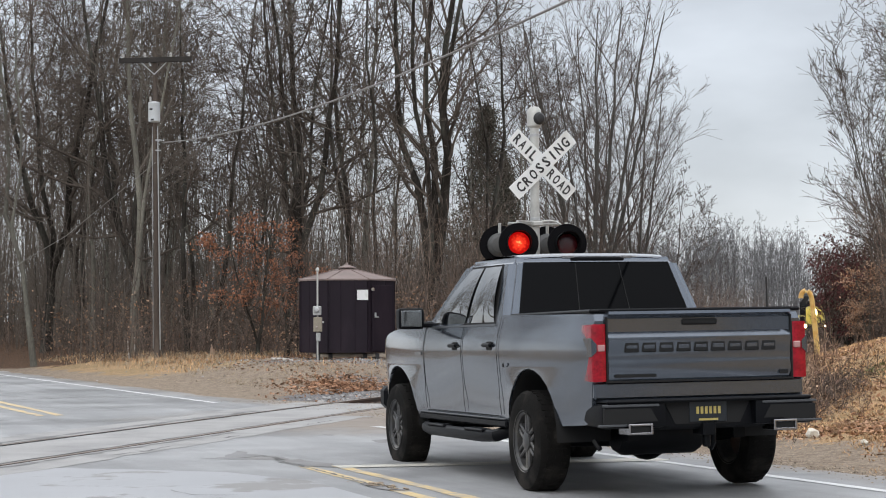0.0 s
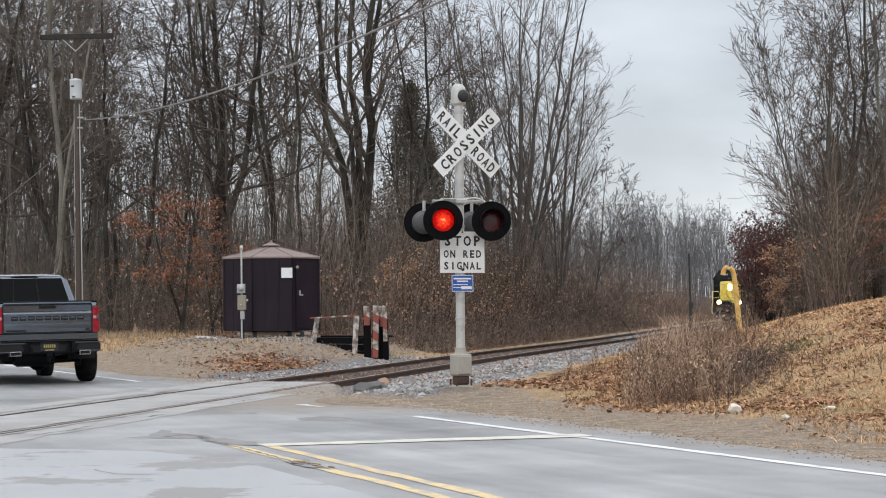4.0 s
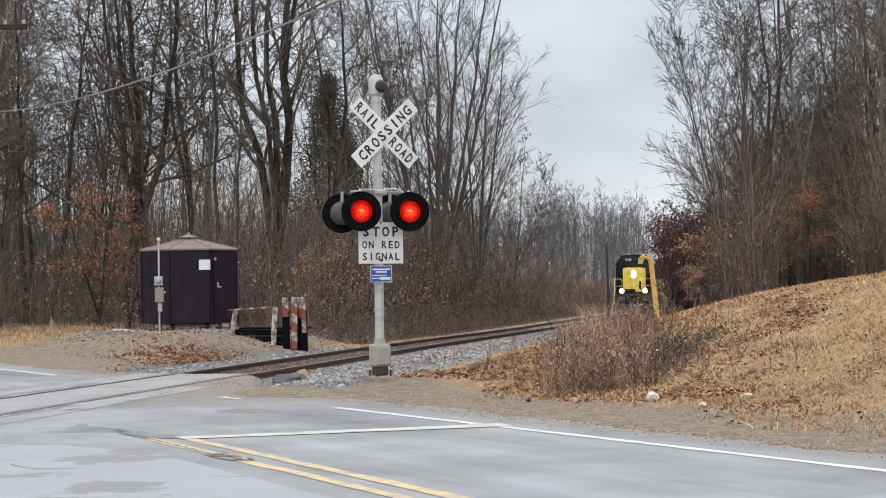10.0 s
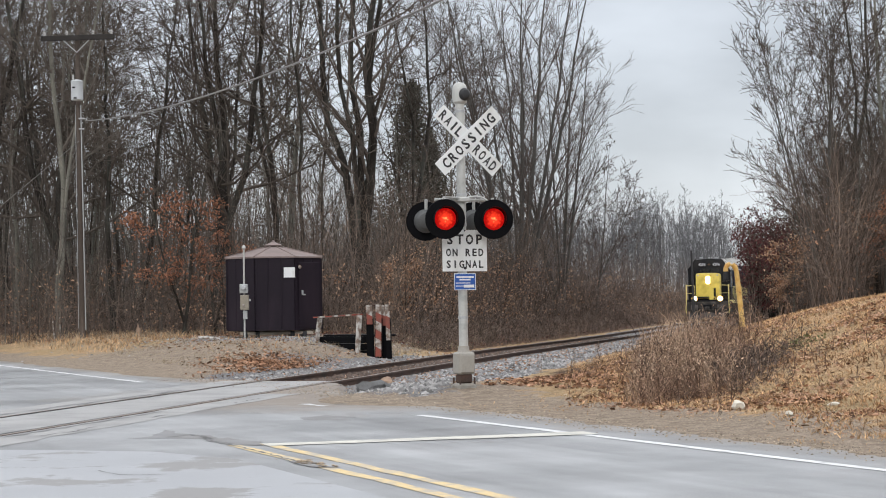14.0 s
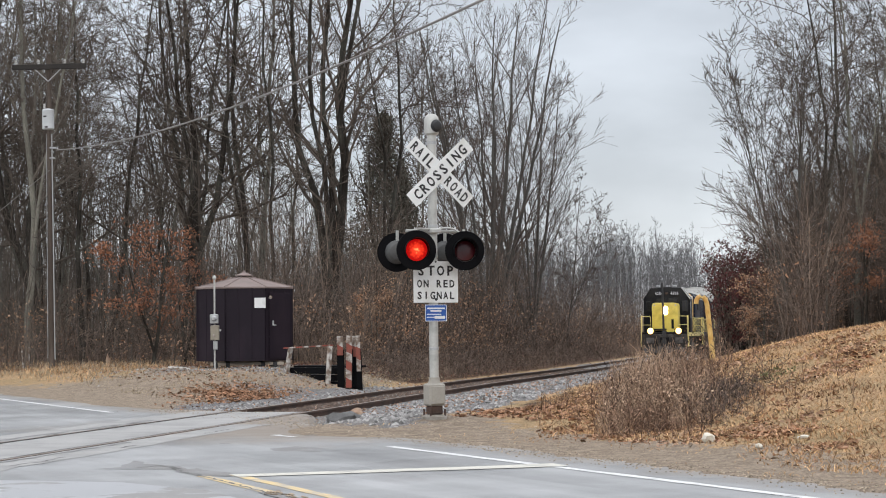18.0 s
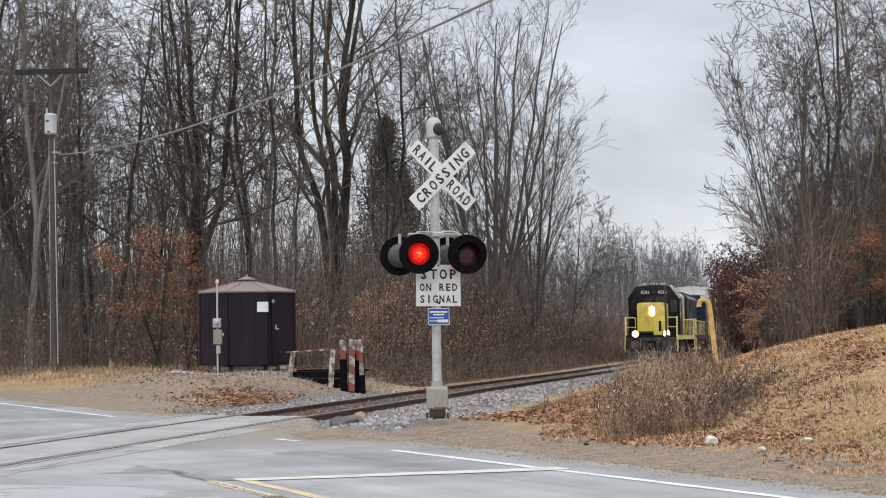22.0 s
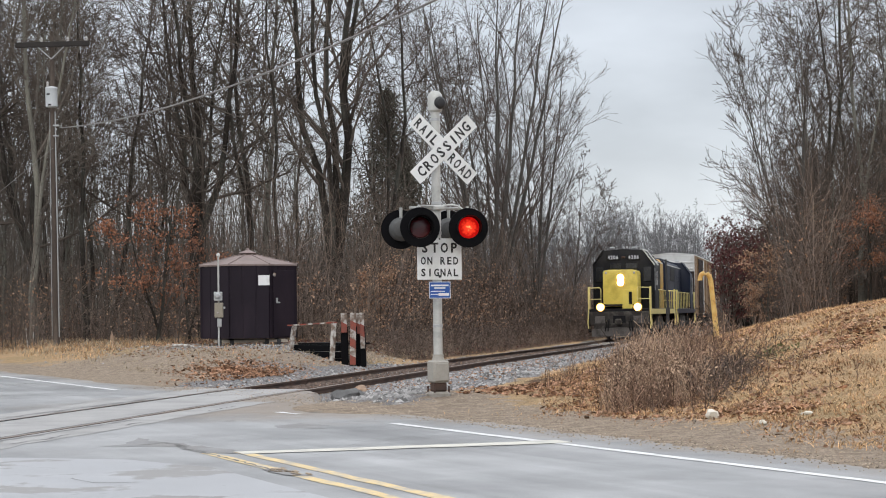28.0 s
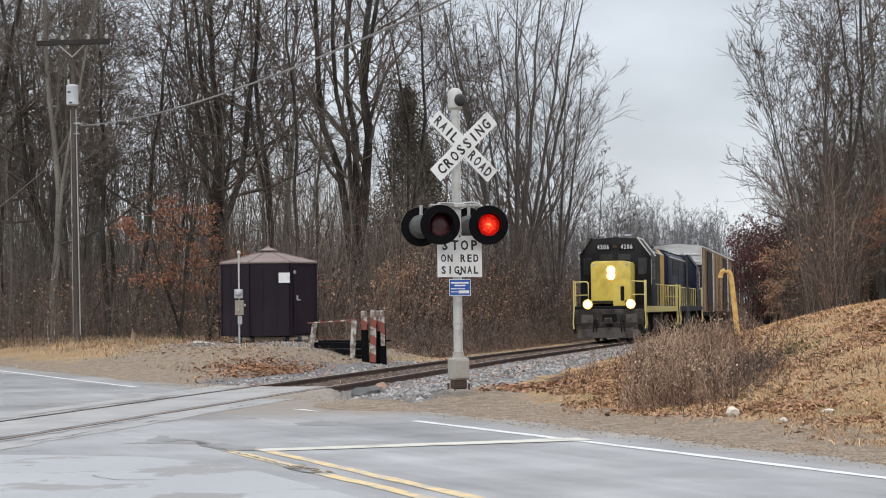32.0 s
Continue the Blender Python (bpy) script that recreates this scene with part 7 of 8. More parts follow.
def wheel(parent, x, y, side):
    """Tyre, rim and spokes about a local x axle."""
    t = Matrix.Rotation(radians(90), 4, "Y")
    bm = bmesh.new()
    lathe(bm, [(0.235, -0.13), (0.33, -0.138), (0.385, -0.125), (0.405, -0.1), (0.41, -0.04), (0.41, 0.04), (0.405, 0.1), (0.385, 0.125), (0.33, 0.138), (0.235, 0.13)], 40, t, cap=False)
    w = part("wheel", bm, TYRE, parent, "dusty black all-terrain tyre on a black alloy wheel")
    w.matrix_local = Matrix.Translation((x, y, 0.41))
    bm = bmesh.new()
    for k in range(44):
        a = k * math.tau / 44
        m = Matrix.Rotation(a, 4, "X")
        for xx in (-0.066, 0.0, 0.066):
            box(bm, (xx + 0.01 * (k % 2), 0, 0.4065), (0.042, 0.03, 0.011), 0, m @ Matrix.Translation((0, 0, 0)))
    tagged(part("tread", bm, TYRE, w, smooth=None), kind="stuff")
    o = side * 1.0
    bm = bmesh.new()
    lathe(bm, [(0.24, -0.12), (0.25, -0.135), (0.22, -0.11), (0.2, 0.1), (0.24, 0.12)], 32, t, cap=False)
    part("rim", bm, RIM, w, "black alloy rim")
    bm = bmesh.new()
    for k in range(6):
        m = Matrix.Rotation(k * math.tau / 6, 4, "X")
        box(bm, (o * 0.085, 0.028, 0.145), (0.04, 0.03, 0.19), 0.008, m)
        box(bm, (o * 0.085, -0.028, 0.145), (0.04, 0.03, 0.19), 0.008, m)
    lathe(bm, [(0.075, -0.03), (0.075, 0.03), (0.05, 0.04)], 16, Matrix.Translation((o * 0.085, 0, 0)) @ (t if side > 0 else t.inverted()))
    part("spokes", bm, RIM, w, "paired black spokes")
    part("brake_disc", lathe(bmesh.new(), [(0.05, -0.02), (0.19, -0.02), (0.19, 0.02), (0.05, 0.02)], 24, t), RUST, w)
    WHEELS.append((w, x, y))
    return w


def make_truck():
    T = thing("pickup_truck", Matrix(), "grey crew-cab pickup truck with red tail lamps driving away", "pickup truck")
    P = lambda name, bm, mat, parent=T, label="", smooth=35: part(name, bm, mat, parent, label, smooth)
    # lower body: side outline with wheel arches, shaped across
    arc = lambda cy, r=0.575: [(cy + r * math.cos(radians(a)), 0.42 + r * math.sin(radians(a))) for a in range(8, 173, 12)]
    out = [(-1.13, 0.74), (-1.16, 0.95), (-1.165, 1.36), (-1.13, 1.415), (0.0, 1.43), (0.66, 1.44), (2.78, 1.43), (3.2, 1.42), (4.2, 1.33), (4.52, 1.24), (4.66, 1.1), (4.69, 0.9), (4.62, 0.6)]
    out += arc(3.745) + [(3.15, 0.53), (2.0, 0.52), (0.62, 0.52)] + arc(0.0) + [(-0.6, 0.55), (-1.0, 0.57), (-1.1, 0.6)]
    bm = bmesh.new()
    prism(bm, out, -0.97, 0.97, "x")
    for z in (0.7, 0.86, 1.02, 1.14, 1.26, 1.36):
        bmesh.ops.bisect_plane(bm, geom=bm.verts[:] + bm.edges[:] + bm.faces[:], plane_co=(0, 0, z), plane_no=(0, 0, 1))
    for y in (-0.75, 0.7, 1.75, 2.85, 4.3):
        bmesh.ops.bisect_plane(bm, geom=bm.verts[:] + bm.edges[:] + bm.faces[:], plane_co=(0, y, 0), plane_no=(0, 1, 0))
    for v in bm.verts:
        if abs(v.co.x) < 0.9:
            continue
        z, y = v.co.z, v.co.y
        w = np.interp(z, [0.5, 0.62, 0.7, 0.86, 1.02, 1.14, 1.26, 1.36, 1.44], [0.93, 0.955, 0.965, 0.972, 0.985, 0.992, 0.978, 0.95, 0.93])
        d = min(math.hypot(y, z - 0.42), math.hypot(y - 3.745, z - 0.42))
        w += 0.02 * max(0, 1 - abs(d - 0.6) / 0.2)
        w *= np.interp(y, [-1.17, -0.95, -0.5, 0.6, 3.9, 4.4, 4.69], [0.905, 0.945, 0.965, 0.99, 1.0, 0.96, 0.86])
        v.co.x = math.copysign(w, v.co.x)
    P("body", bm, TRUCK_GREY, label="grey painted lower body", smooth=28)
    for cy in (0.0, 3.745):
        for sx in (-1, 1):
            bm = bmesh.new()
            ring = [[bm.verts.new((sx * xx, cy + 0.57 * math.cos(radians(a)), 0.42 + 0.57 * math.sin(radians(a)))) for xx in (0.5, 0.955)] for a in range(0, 181, 12)]
            for p, q in zip(ring, ring[1:]):
                bm.faces.new((p[0], p[1], q[1], q[0]))
            bm.faces.new([p[0] for p in ring])
            P("arch_liner", bm, SEAM, smooth=60)
    # cab above the belt line
    B = [(-0.95, 0.66, 1.33), (0.95, 0.66, 1.33), (0.95, 3.03, 1.33), (-0.95, 3.03, 1.33)]
    R = [(-0.775, 0.90, 1.945), (0.775, 0.90, 1.945), (0.775, 2.12, 1.955), (-0.775, 2.12, 1.955)]
    bm = bmesh.new()
    b, r = [bm.verts.new(p) for p in B], [bm.verts.new(p) for p in R]
    for k in range(4):
        bm.faces.new((b[k], b[(k + 1) % 4], r[(k + 1) % 4], r[k]))
    bm.faces.new(r)
    bm.faces.new(b[::-1])
    bmesh.ops.bevel(bm, geom=[e for e in bm.edges if e.verts[0].co.z > 1.5 or e.verts[1].co.z > 1.5], offset=0.06, segments=3, affect="EDGES")
    cab = P("cab", bm, TRUCK_GREY, label="grey crew cab", smooth=40)
    bm = bmesh.new()
    rows = []
    for j, y in enumerate((0.95, 0.98, 1.06, 1.5, 1.9, 2.0, 2.04)):
        crown = (0.0, 0.02, 0.04, 0.055, 0.045, 0.02, 0.0)[j]
        rows.append([bm.verts.new(((0.64, 0.67, 0.7, 0.705, 0.7, 0.67, 0.64)[j] * u, y, 1.93 + 0.8 * crown + 0.02 * (1 - u ** 4))) for u in (-1, -0.96, -0.85, -0.6, -0.3, 0, 0.3, 0.6, 0.85, 0.96, 1)])
    for p, q in zip(rows, rows[1:]):
        for k in range(10):
            bm.faces.new((p[k], p[k + 1], q[k + 1], q[k]))
    part("roof_skin", bm, TRUCK_GREY, cab, "grey roof")
    part("rear_window", patch_slab([B[0], B[1], R[1], R[0]], 0.07, 0.93, 0.18, 0.92, 0.006), TRUCK_GLASS, cab, "dark rear window", None)
    bm = patch_slab([B[0], B[1], R[1], R[0]], 0.37, 0.374, 0.2, 0.9, 0.009)
    patch_slab([B[0], B[1], R[1], R[0]], 0.626, 0.63, 0.2, 0.9, 0.009, bm=bm)
    part("sliding_pane_frame", bm, SEAM, cab, "", None)
    part("brake_light", boxes(((0, 0.862, 1.925), (0.5, 0.03, 0.035), 0.008)), TRUCK_DARK, cab, "dark high brake light")
    for x in (-0.27, 0.27):
        part("cargo_lamp", boxes(((x, 0.858, 1.942), (0.12, 0.02, 0.03), 0.006)), CHROME, cab)
    part("windshield", patch_slab([B[2], B[3], R[3], R[2]], 0.06, 0.94, 0.2, 0.93, 0.006), SIDE_GLASS, cab, "windshield", None)
    for sx, c in ((-1, [B[3], B[0], R[0], R[3]]), (1, [B[1], B[2], R[2], R[1]])):
        ql = (lambda: ((0.14, 0.09), (0.545, 0.09), (0.49, 0.88), (0.25, 0.88))) if sx < 0 else (lambda: ((0.455, 0.09), (0.86, 0.09), (0.75, 0.88), (0.51, 0.88)))
        qr = (lambda: ((0.585, 0.09), (0.89, 0.09), (0.85, 0.88), (0.53, 0.88))) if sx < 0 else (lambda: ((0.11, 0.09), (0.415, 0.09), (0.47, 0.88), (0.15, 0.88)))
        part("pillar_trim", patch_slab(c, (lambda: ((0.12, 0.07), (0.91, 0.07), (0.868, 0.905), (0.235, 0.905))) if sx < 0 else (lambda: ((0.09, 0.07), (0.88, 0.07), (0.765, 0.905), (0.132, 0.905))), 0, 0, 0, 0.003), SEAM, cab, "black window surround", None)
        part("front_side_window", curved_pane(c, (ql if sx < 0 else qr)(), 0.006), SIDE_GLASS, cab, "side window mirroring bare trees")
        part("rear_side_window", curved_pane(c, (qr if sx < 0 else ql)(), 0.006), SIDE_GLASS, cab, "side window mirroring bare trees")
        bm = patch_slab(c, 0.1, 0.92, 0.035, 0.065, 0.01)
        part("belt_trim", bm, TRIM_GREY, cab, "dull belt trim", None)
    # bed: tonneau, rails, tailgate
    P("bed_cover", boxes(((0, -0.25, 1.435), (1.64, 1.78, 0.035), 0.01)), TRUCK_DARK, label="black soft bed cover")
    for sx in (-1, 1):
        P("bed_rail", boxes(((sx * 0.84, -0.24, 1.435), (0.1, 1.8, 0.03), 0.012)), TRUCK_DARK, label="black rail cap")
    bm = bmesh.new()
    prism(bm, [(-1.12, 1.43), (-1.212, 1.43), (-1.216, 1.408), (-1.172, 1.375), (-1.168, 1.275), (-1.203, 1.232), (-1.204, 1.2), (-1.188, 1.12), (-1.186, 1.05), (-1.196, 0.97), (-1.176, 0.905), (-1.12, 0.905)], -0.765, 0.765, "x", 0.006)
    gate = P("tailgate", bm, TRUCK_GREY, label="grey tailgate with raised dark blocks for lettering")
    for k in range(9):
        x = -0.575 + 1.15 * k / 8
        nb = part("name_block", boxes(((x, -1.192, 1.158), (0.118, 0.02, 0.08), 0.006)), SEAM, gate, "dark raised block")
        part("block_face", boxes(((x, -1.201, 1.158), (0.09, 0.006, 0.03 if k % 2 else 0.024), 0.002)), TRUCK_GREY, nb, "grey face of the block")
    part("gate_gap", boxes(((0, -1.185, 0.897), (1.57, 0.03, 0.014)), ((-0.773, -1.18, 1.14), (0.012, 0.03, 0.5)), ((0.773, -1.18, 1.14), (0.012, 0.03, 0.5))), SEAM, gate)
    part("gate_handle", boxes(((0, -1.172, 1.345), (0.3, 0.02, 0.05), 0.012)), SEAM, gate, "dark handle recess")
    part("badge", boxes(((-0.55, -1.2, 0.94), (0.34, 0.008, 0.022))), SEAM, gate, "dark plain badge")
    part("badge", boxes(((0.7, -1.2, 0.945), (0.07, 0.008, 0.03))), SEAM, gate, "dark plain badge")
    bm = boxes(((0, -1.15, 0.83), (1.76, 0.06, 0.13), 0.015))
    P("rear_sill", bm, TRUCK_GREY)
    for sx in (-1, 1):
        o = [(-1.19, 0.9), (-1.19, 1.335), (-1.0, 1.335), (-0.98, 1.28), (-1.03, 1.2), (-1.035, 1.12), (-1.0, 1.05), (-1.02, 0.9)]
        bm = bmesh.new()
        prism(bm, o, sx * 0.782, sx * 0.9, "x", 0.012)
        lamp = P("tail_lamp", bm, RED_LAMP, label="red tail lamp")
        part("reversing_lens", boxes(((sx * 0.822, -1.19, 1.155), (0.06, 0.02, 0.05), 0.006)), CLEAR_LAMP, lamp, "clear reversing lens")
        bm = bmesh.new()
        prism(bm, [(sx * 0.905, 1.23), (sx * 0.862, 1.185), (sx * 0.862, 1.13), (sx * 0.905, 1.09)], -1.199, -1.02, "y")
        part("lamp_waist", bm, TRUCK_GREY, lamp, "grey panel cut into the lamp", None)
        part("lamp_edge", boxes(((sx * 0.777, -1.188, 1.12), (0.008, 0.02, 0.43))), SEAM, lamp)
        bm = boxes(((sx * 0.62, -1.25, 0.645), (0.5, 0.2, 0.19), 0.04, None, 2), ((sx * 0.82, -1.1, 0.645), (0.13, 0.44, 0.17), 0.05, None, 2))
        P("bumper_corner", bm, TRUCK_DARK, label="dark grey bumper corner")
        bm = bmesh.new()
        m = Matrix.Translation((sx * 0.6, -1.3, 0.545))
        for a, sz in (((0, 0, 0.032), (0.2, 0.2, 0.018)), ((0, 0, -0.032), (0.2, 0.2, 0.018)), ((-0.09, 0, 0), (0.02, 0.2, 0.066)), ((0.09, 0, 0), (0.02, 0.2, 0.066))):
            box(bm, a, sz, 0.005, m)
        P("bumper_trim", boxes(((sx * 0.66, -1.353, 0.722), (0.46, 0.012, 0.02), 0.004)), TRIM_GREY, label="grey trim strip")
        P("bumper_trim", boxes(((sx * 0.78, -1.353, 0.575), (0.3, 0.012, 0.018), 0.004)), TRIM_GREY, label="grey trim strip")
        pocket = bmesh.new()
        prism(pocket, [(sx * 0.88, 0.7), (sx * 0.5, 0.7), (sx * 0.44, 0.6), (sx * 0.6, 0.6), (sx * 0.66, 0.585), (sx * 0.88, 0.585)], -1.353, -1.33, "y")
        P("bumper_pocket", pocket, SEAM, label="black recess in the bumper", smooth=None)
        ex = P("exhaust_tip", bm, CHROME, label="bright rectangular exhaust tip")
        part("exhaust_bore", boxes(((sx * 0.6, -1.32, 0.545), (0.165, 0.12, 0.05))), SEAM, ex)
    P("bumper_step", boxes(((0, -1.24, 0.75), (1.7, 0.24, 0.03), 0.012)), TRUCK_DARK, label="dark bumper step pad")
    P("bumper_middle", boxes(((0, -1.2, 0.635), (1.0, 0.16, 0.21), 0.02)), TRUCK_DARK, label="dark bumper centre")
    pl = P("number_plate", boxes(((0, -1.29, 0.66), (0.31, 0.012, 0.155), 0.003)), PLATE_DARK, label="dark plate with plain yellow bars")
    part("plate_bars", boxes(*[((-0.09 + 0.036 * k, -1.298, 0.67), (0.022, 0.004, 0.055)) for k in range(6)], ((0, -1.298, 0.6), (0.16, 0.004, 0.016))), PLATE_YELLOW, pl)
    P("plate_well", prism(bmesh.new(), [(-0.36, 0.745), (0.36, 0.745), (0.27, 0.57), (-0.27, 0.57)], -1.286, -1.265, "y"), SEAM, smooth=None)
    bm = boxes(((0, -1.22, 0.53), (0.11, 0.2, 0.1), 0.01), ((0, -1.25, 0.44), (0.05, 0.06, 0.1), 0.01))
    P("hitch", bm, TRUCK_DARK, label="hitch receiver")
    bm = bmesh.new()
    tube(bm, [(0.1, -1.16, 0.52), (0.1, -1.17, 0.42), (0.1, -1.12, 0.37), (0.1, -1.06, 0.4)], 0.02, 6)
    P("tow_hook", bm, TRUCK_DARK)
    P("tow_hook", tube(bmesh.new(), [(-0.78, -0.9, 0.45), (-0.76, -0.93, 0.4), (-0.75, -0.95, 0.38)], 0.02, 6), TRUCK_DARK)
    # underside
    for x in (-0.45, 0.45):
        P("frame_rail", boxes(((x, 1.7, 0.5), (0.1, 5.2, 0.14))), TRUCK_DARK, smooth=None)
    P("cross_member", boxes(((0, -0.85, 0.58), (0.8, 0.1, 0.1))), TRUCK_DARK, smooth=None)
    bm = bmesh.new()
    tube(bm, [(-0.8, 0, 0.41), (-0.2, 0, 0.41), (0.2, 0, 0.41), (0.8, 0, 0.41)], [0.05, 0.07, 0.07, 0.05], 12)
    bmesh.ops.create_uvsphere(bm, u_segments=14, v_segments=8, radius=0.19, matrix=Matrix.Translation((0.05, 0, 0.41)))
    P("rear_axle", bm, TRUCK_DARK, label="dark axle with differential")
    P("front_axle", tube(bmesh.new(), [(-0.75, 3.745, 0.41), (0.75, 3.745, 0.41)], 0.06, 10), TRUCK_DARK)
    bm = bmesh.new()
    lathe(bm, [(0.16, -0.35), (0.19, -0.3), (0.19, 0.3), (0.16, 0.35)], 16, Matrix.Translation((-0.15, -0.65, 0.5)) @ Matrix.Rotation(radians(90), 4, "Y"))
    P("muffler", bm, TRUCK_DARK, label="dark muffler")
    for sx in (-1, 1):
        bm = bmesh.new()
        tube(bm, [(sx * 0.8, 0.75, 0.48), (sx * 0.97, 0.85, 0.42), (sx * 1.0, 1.1, 0.41), (sx * 1.0, 2.6, 0.41), (sx * 0.97, 2.85, 0.42), (sx * 0.8, 2.95, 0.48)], 0.055, 10)
        step = P("side_step", bm, TRUCK_DARK, label="dark oval side step")
        for y in (1.25, 2.35):
            part("step_pad", boxes(((sx * 1.0, y, 0.46), (0.1, 0.5, 0.025), 0.01)), TRUCK_DARK, step)
        # door seams, handles, mirrors
        bm = bmesh.new()
        side = lambda z: float(np.interp(z, [0.5, 0.62, 0.7, 0.86, 1.02, 1.14, 1.26, 1.36, 1.44], [0.93, 0.955, 0.965, 0.972, 0.985, 0.992, 0.978, 0.95, 0.93]))
        for y in (0.74, 1.72, 2.88):
            tube(bm, [(sx * (side(z) + 0.0005), y, z) for z in (0.6, 0.62, 0.7, 0.86, 1.02, 1.14, 1.26, 1.36, 1.42)], 0.0026, 4)
        tube(bm, [(sx * (side(0.585) + 0.0005), y, 0.585) for y in (0.74, 1.72, 2.88)], 0.0026, 4)
        P("door_gaps", bm, SEAM, smooth=None)
        P("rocker", boxes(((sx * 0.945, 1.85, 0.525), (0.05, 2.5, 0.06), 0.012)), TRUCK_DARK, label="dark rocker panel")
        P("rocker_trim", boxes(((sx * 0.958, 1.85, 0.565), (0.03, 2.46, 0.016), 0.005)), TRIM_GREY, label="grey strip along the rocker")
        for y in (0.98, 1.95):
            bm = boxes(((sx * 0.995, y, 1.19), (0.035, 0.21, 0.035), 0.012))
            hd = P("door_handle", bm, TRUCK_DARK, label="dark door handle")
            part("handle_cup", boxes(((sx * 0.982, y - 0.03, 1.185), (0.014, 0.13, 0.075), 0.006)), SEAM, hd)
        bm = boxes(((sx * 1.16, 2.72, 1.45), (0.25, 0.13, 0.2), 0.045, None, 3), ((sx * 1.0, 2.74, 1.39), (0.2, 0.07, 0.05), 0.015))
        mr = P("mirror", bm, TRUCK_DARK, label="dark door mirror")
        part("mirror_glass", boxes(((sx * 1.165, 2.653, 1.45), (0.2, 0.006, 0.15), 0.003)), material("mirror_silver", (0.35, 0.37, 0.38), 0.05, 0.9, vary=0.02, bump=0) if sx < 0 else bpy.data.materials["mirror_silver"], mr, "mirror glass")
        P("head_lamp", boxes(((sx * 0.7, 4.6, 1.08), (0.3, 0.12, 0.16), 0.03)), CLEAR_LAMP)
        P("fender_badge", boxes(((sx * 0.99, 3.05, 1.12), (0.006, 0.2, 0.03))), CHROME)
    P("grille", boxes(((0, 4.66, 0.98), (1.1, 0.08, 0.36), 0.02)), TRUCK_DARK)
    P("front_bumper", boxes(((0, 4.68, 0.66), (1.8, 0.22, 0.24), 0.05)), TRUCK_DARK)
    P("fuel_door", boxes(((-0.995, 0.56, 1.02), (0.008, 0.02, 0.03))), SEAM)
    P("antenna", rod((0.72, 3.1, 1.4), (0.74, 3.0, 1.98), 0.006, 5), SEAM)
    for x, y in ((-0.895, 0), (0.915, 0), (-0.895, 3.745), (0.915, 3.745)):
        wheel(T, x, y, 1 if x > 0 else -1)
    return T


TRUCK = make_truck()


# ---- train (local y runs back from the front of each vehicle, origin on the rail between the wheels) ----
LOCO_BLACK = material("sooty_black_paint", (0.008, 0.008, 0.01), 0.55, vary=0.25, scale=1.5, fine=20, bump=0.05, tint=(0.018, 0.0165, 0.0165), tint_scale=1.2, spec=0.15)
LOCO_YELLOW = material("dirty_yellow_paint", (0.78, 0.61, 0.12), 0.45, vary=0.12, scale=1.5, fine=20, bump=0.04, tint=(0.6, 0.45, 0.07), tint_scale=1.4, tint_amount=0.4)
LOCO_GOLD = material("gold_paint", (0.58, 0.34, 0.05), 0.5, vary=0.12, scale=1.5, fine=20, bump=0.04, tint=(0.36, 0.21, 0.04), tint_scale=1.4)
LOCO_NAVY = material("dark_navy_paint", (0.007, 0.011, 0.026), 0.5, vary=0.2, scale=1.5, fine=20, bump=0.04, spec=0.2)
LOCO_STRIPE = material("white_stripe_paint", (0.7, 0.7, 0.68), 0.5, vary=0.1, bump=0.02)
GRIME = material("underframe_grime", (0.03, 0.026, 0.0235), 0.9, vary=0.4, scale=3, fine=30, bump=0.3, tint=(0.105, 0.092, 0.082), tint_scale=2.2)
DUST_GREY = material("dusty_grey_steel", (0.11, 0.1, 0.095), 0.85, vary=0.35, scale=2, fine=25, bump=0.1, tint=(0.05, 0.043, 0.04), tint_scale=2.5)
RAILING = material("pale_yellow_railing", (0.74, 0.62, 0.24), 0.5, vary=0.15, scale=4, fine=30, bump=0.03)
CAR_TAN = material("tan_boxcar_paint", (0.27, 0.17, 0.085), 0.7, vary=0.2, scale=1.2, fine=20, bump=0.08, tint=(0.2, 0.12, 0.065), tint_scale=0.9, tint_amount=0.5)
CAR_WHITE = material("chalky_white_paint", (0.62, 0.63, 0.62), 0.65, vary=0.12, scale=1.2, fine=20, bump=0.05, tint=(0.46, 0.44, 0.42), tint_scale=0.9)
CAR_BROWN = material("dark_brown_door", (0.028, 0.018, 0.015), 0.75, vary=0.2, scale=1.2, fine=20, bump=0.08)
HEADLIGHT = glowing("headlight_beam", (1.0, 0.84, 0.5), 150.0)
# Emission for a ring added round each train lamp to draw its halo.
HALO_GLOW = glowing("lamp_halo_glow", (1.0, 0.46, 0.12), 2.4)
DITCH = glowing("ditch_light_beam", (1.0, 0.78, 0.42), 120.0)
NUMBER_GLOW = glowing("number_board_lit", (0.8, 0.8, 0.85), 0.5)
CAB_GLASS = glass("cab_glass", (0.015, 0.016, 0.018))
TRAIN = []


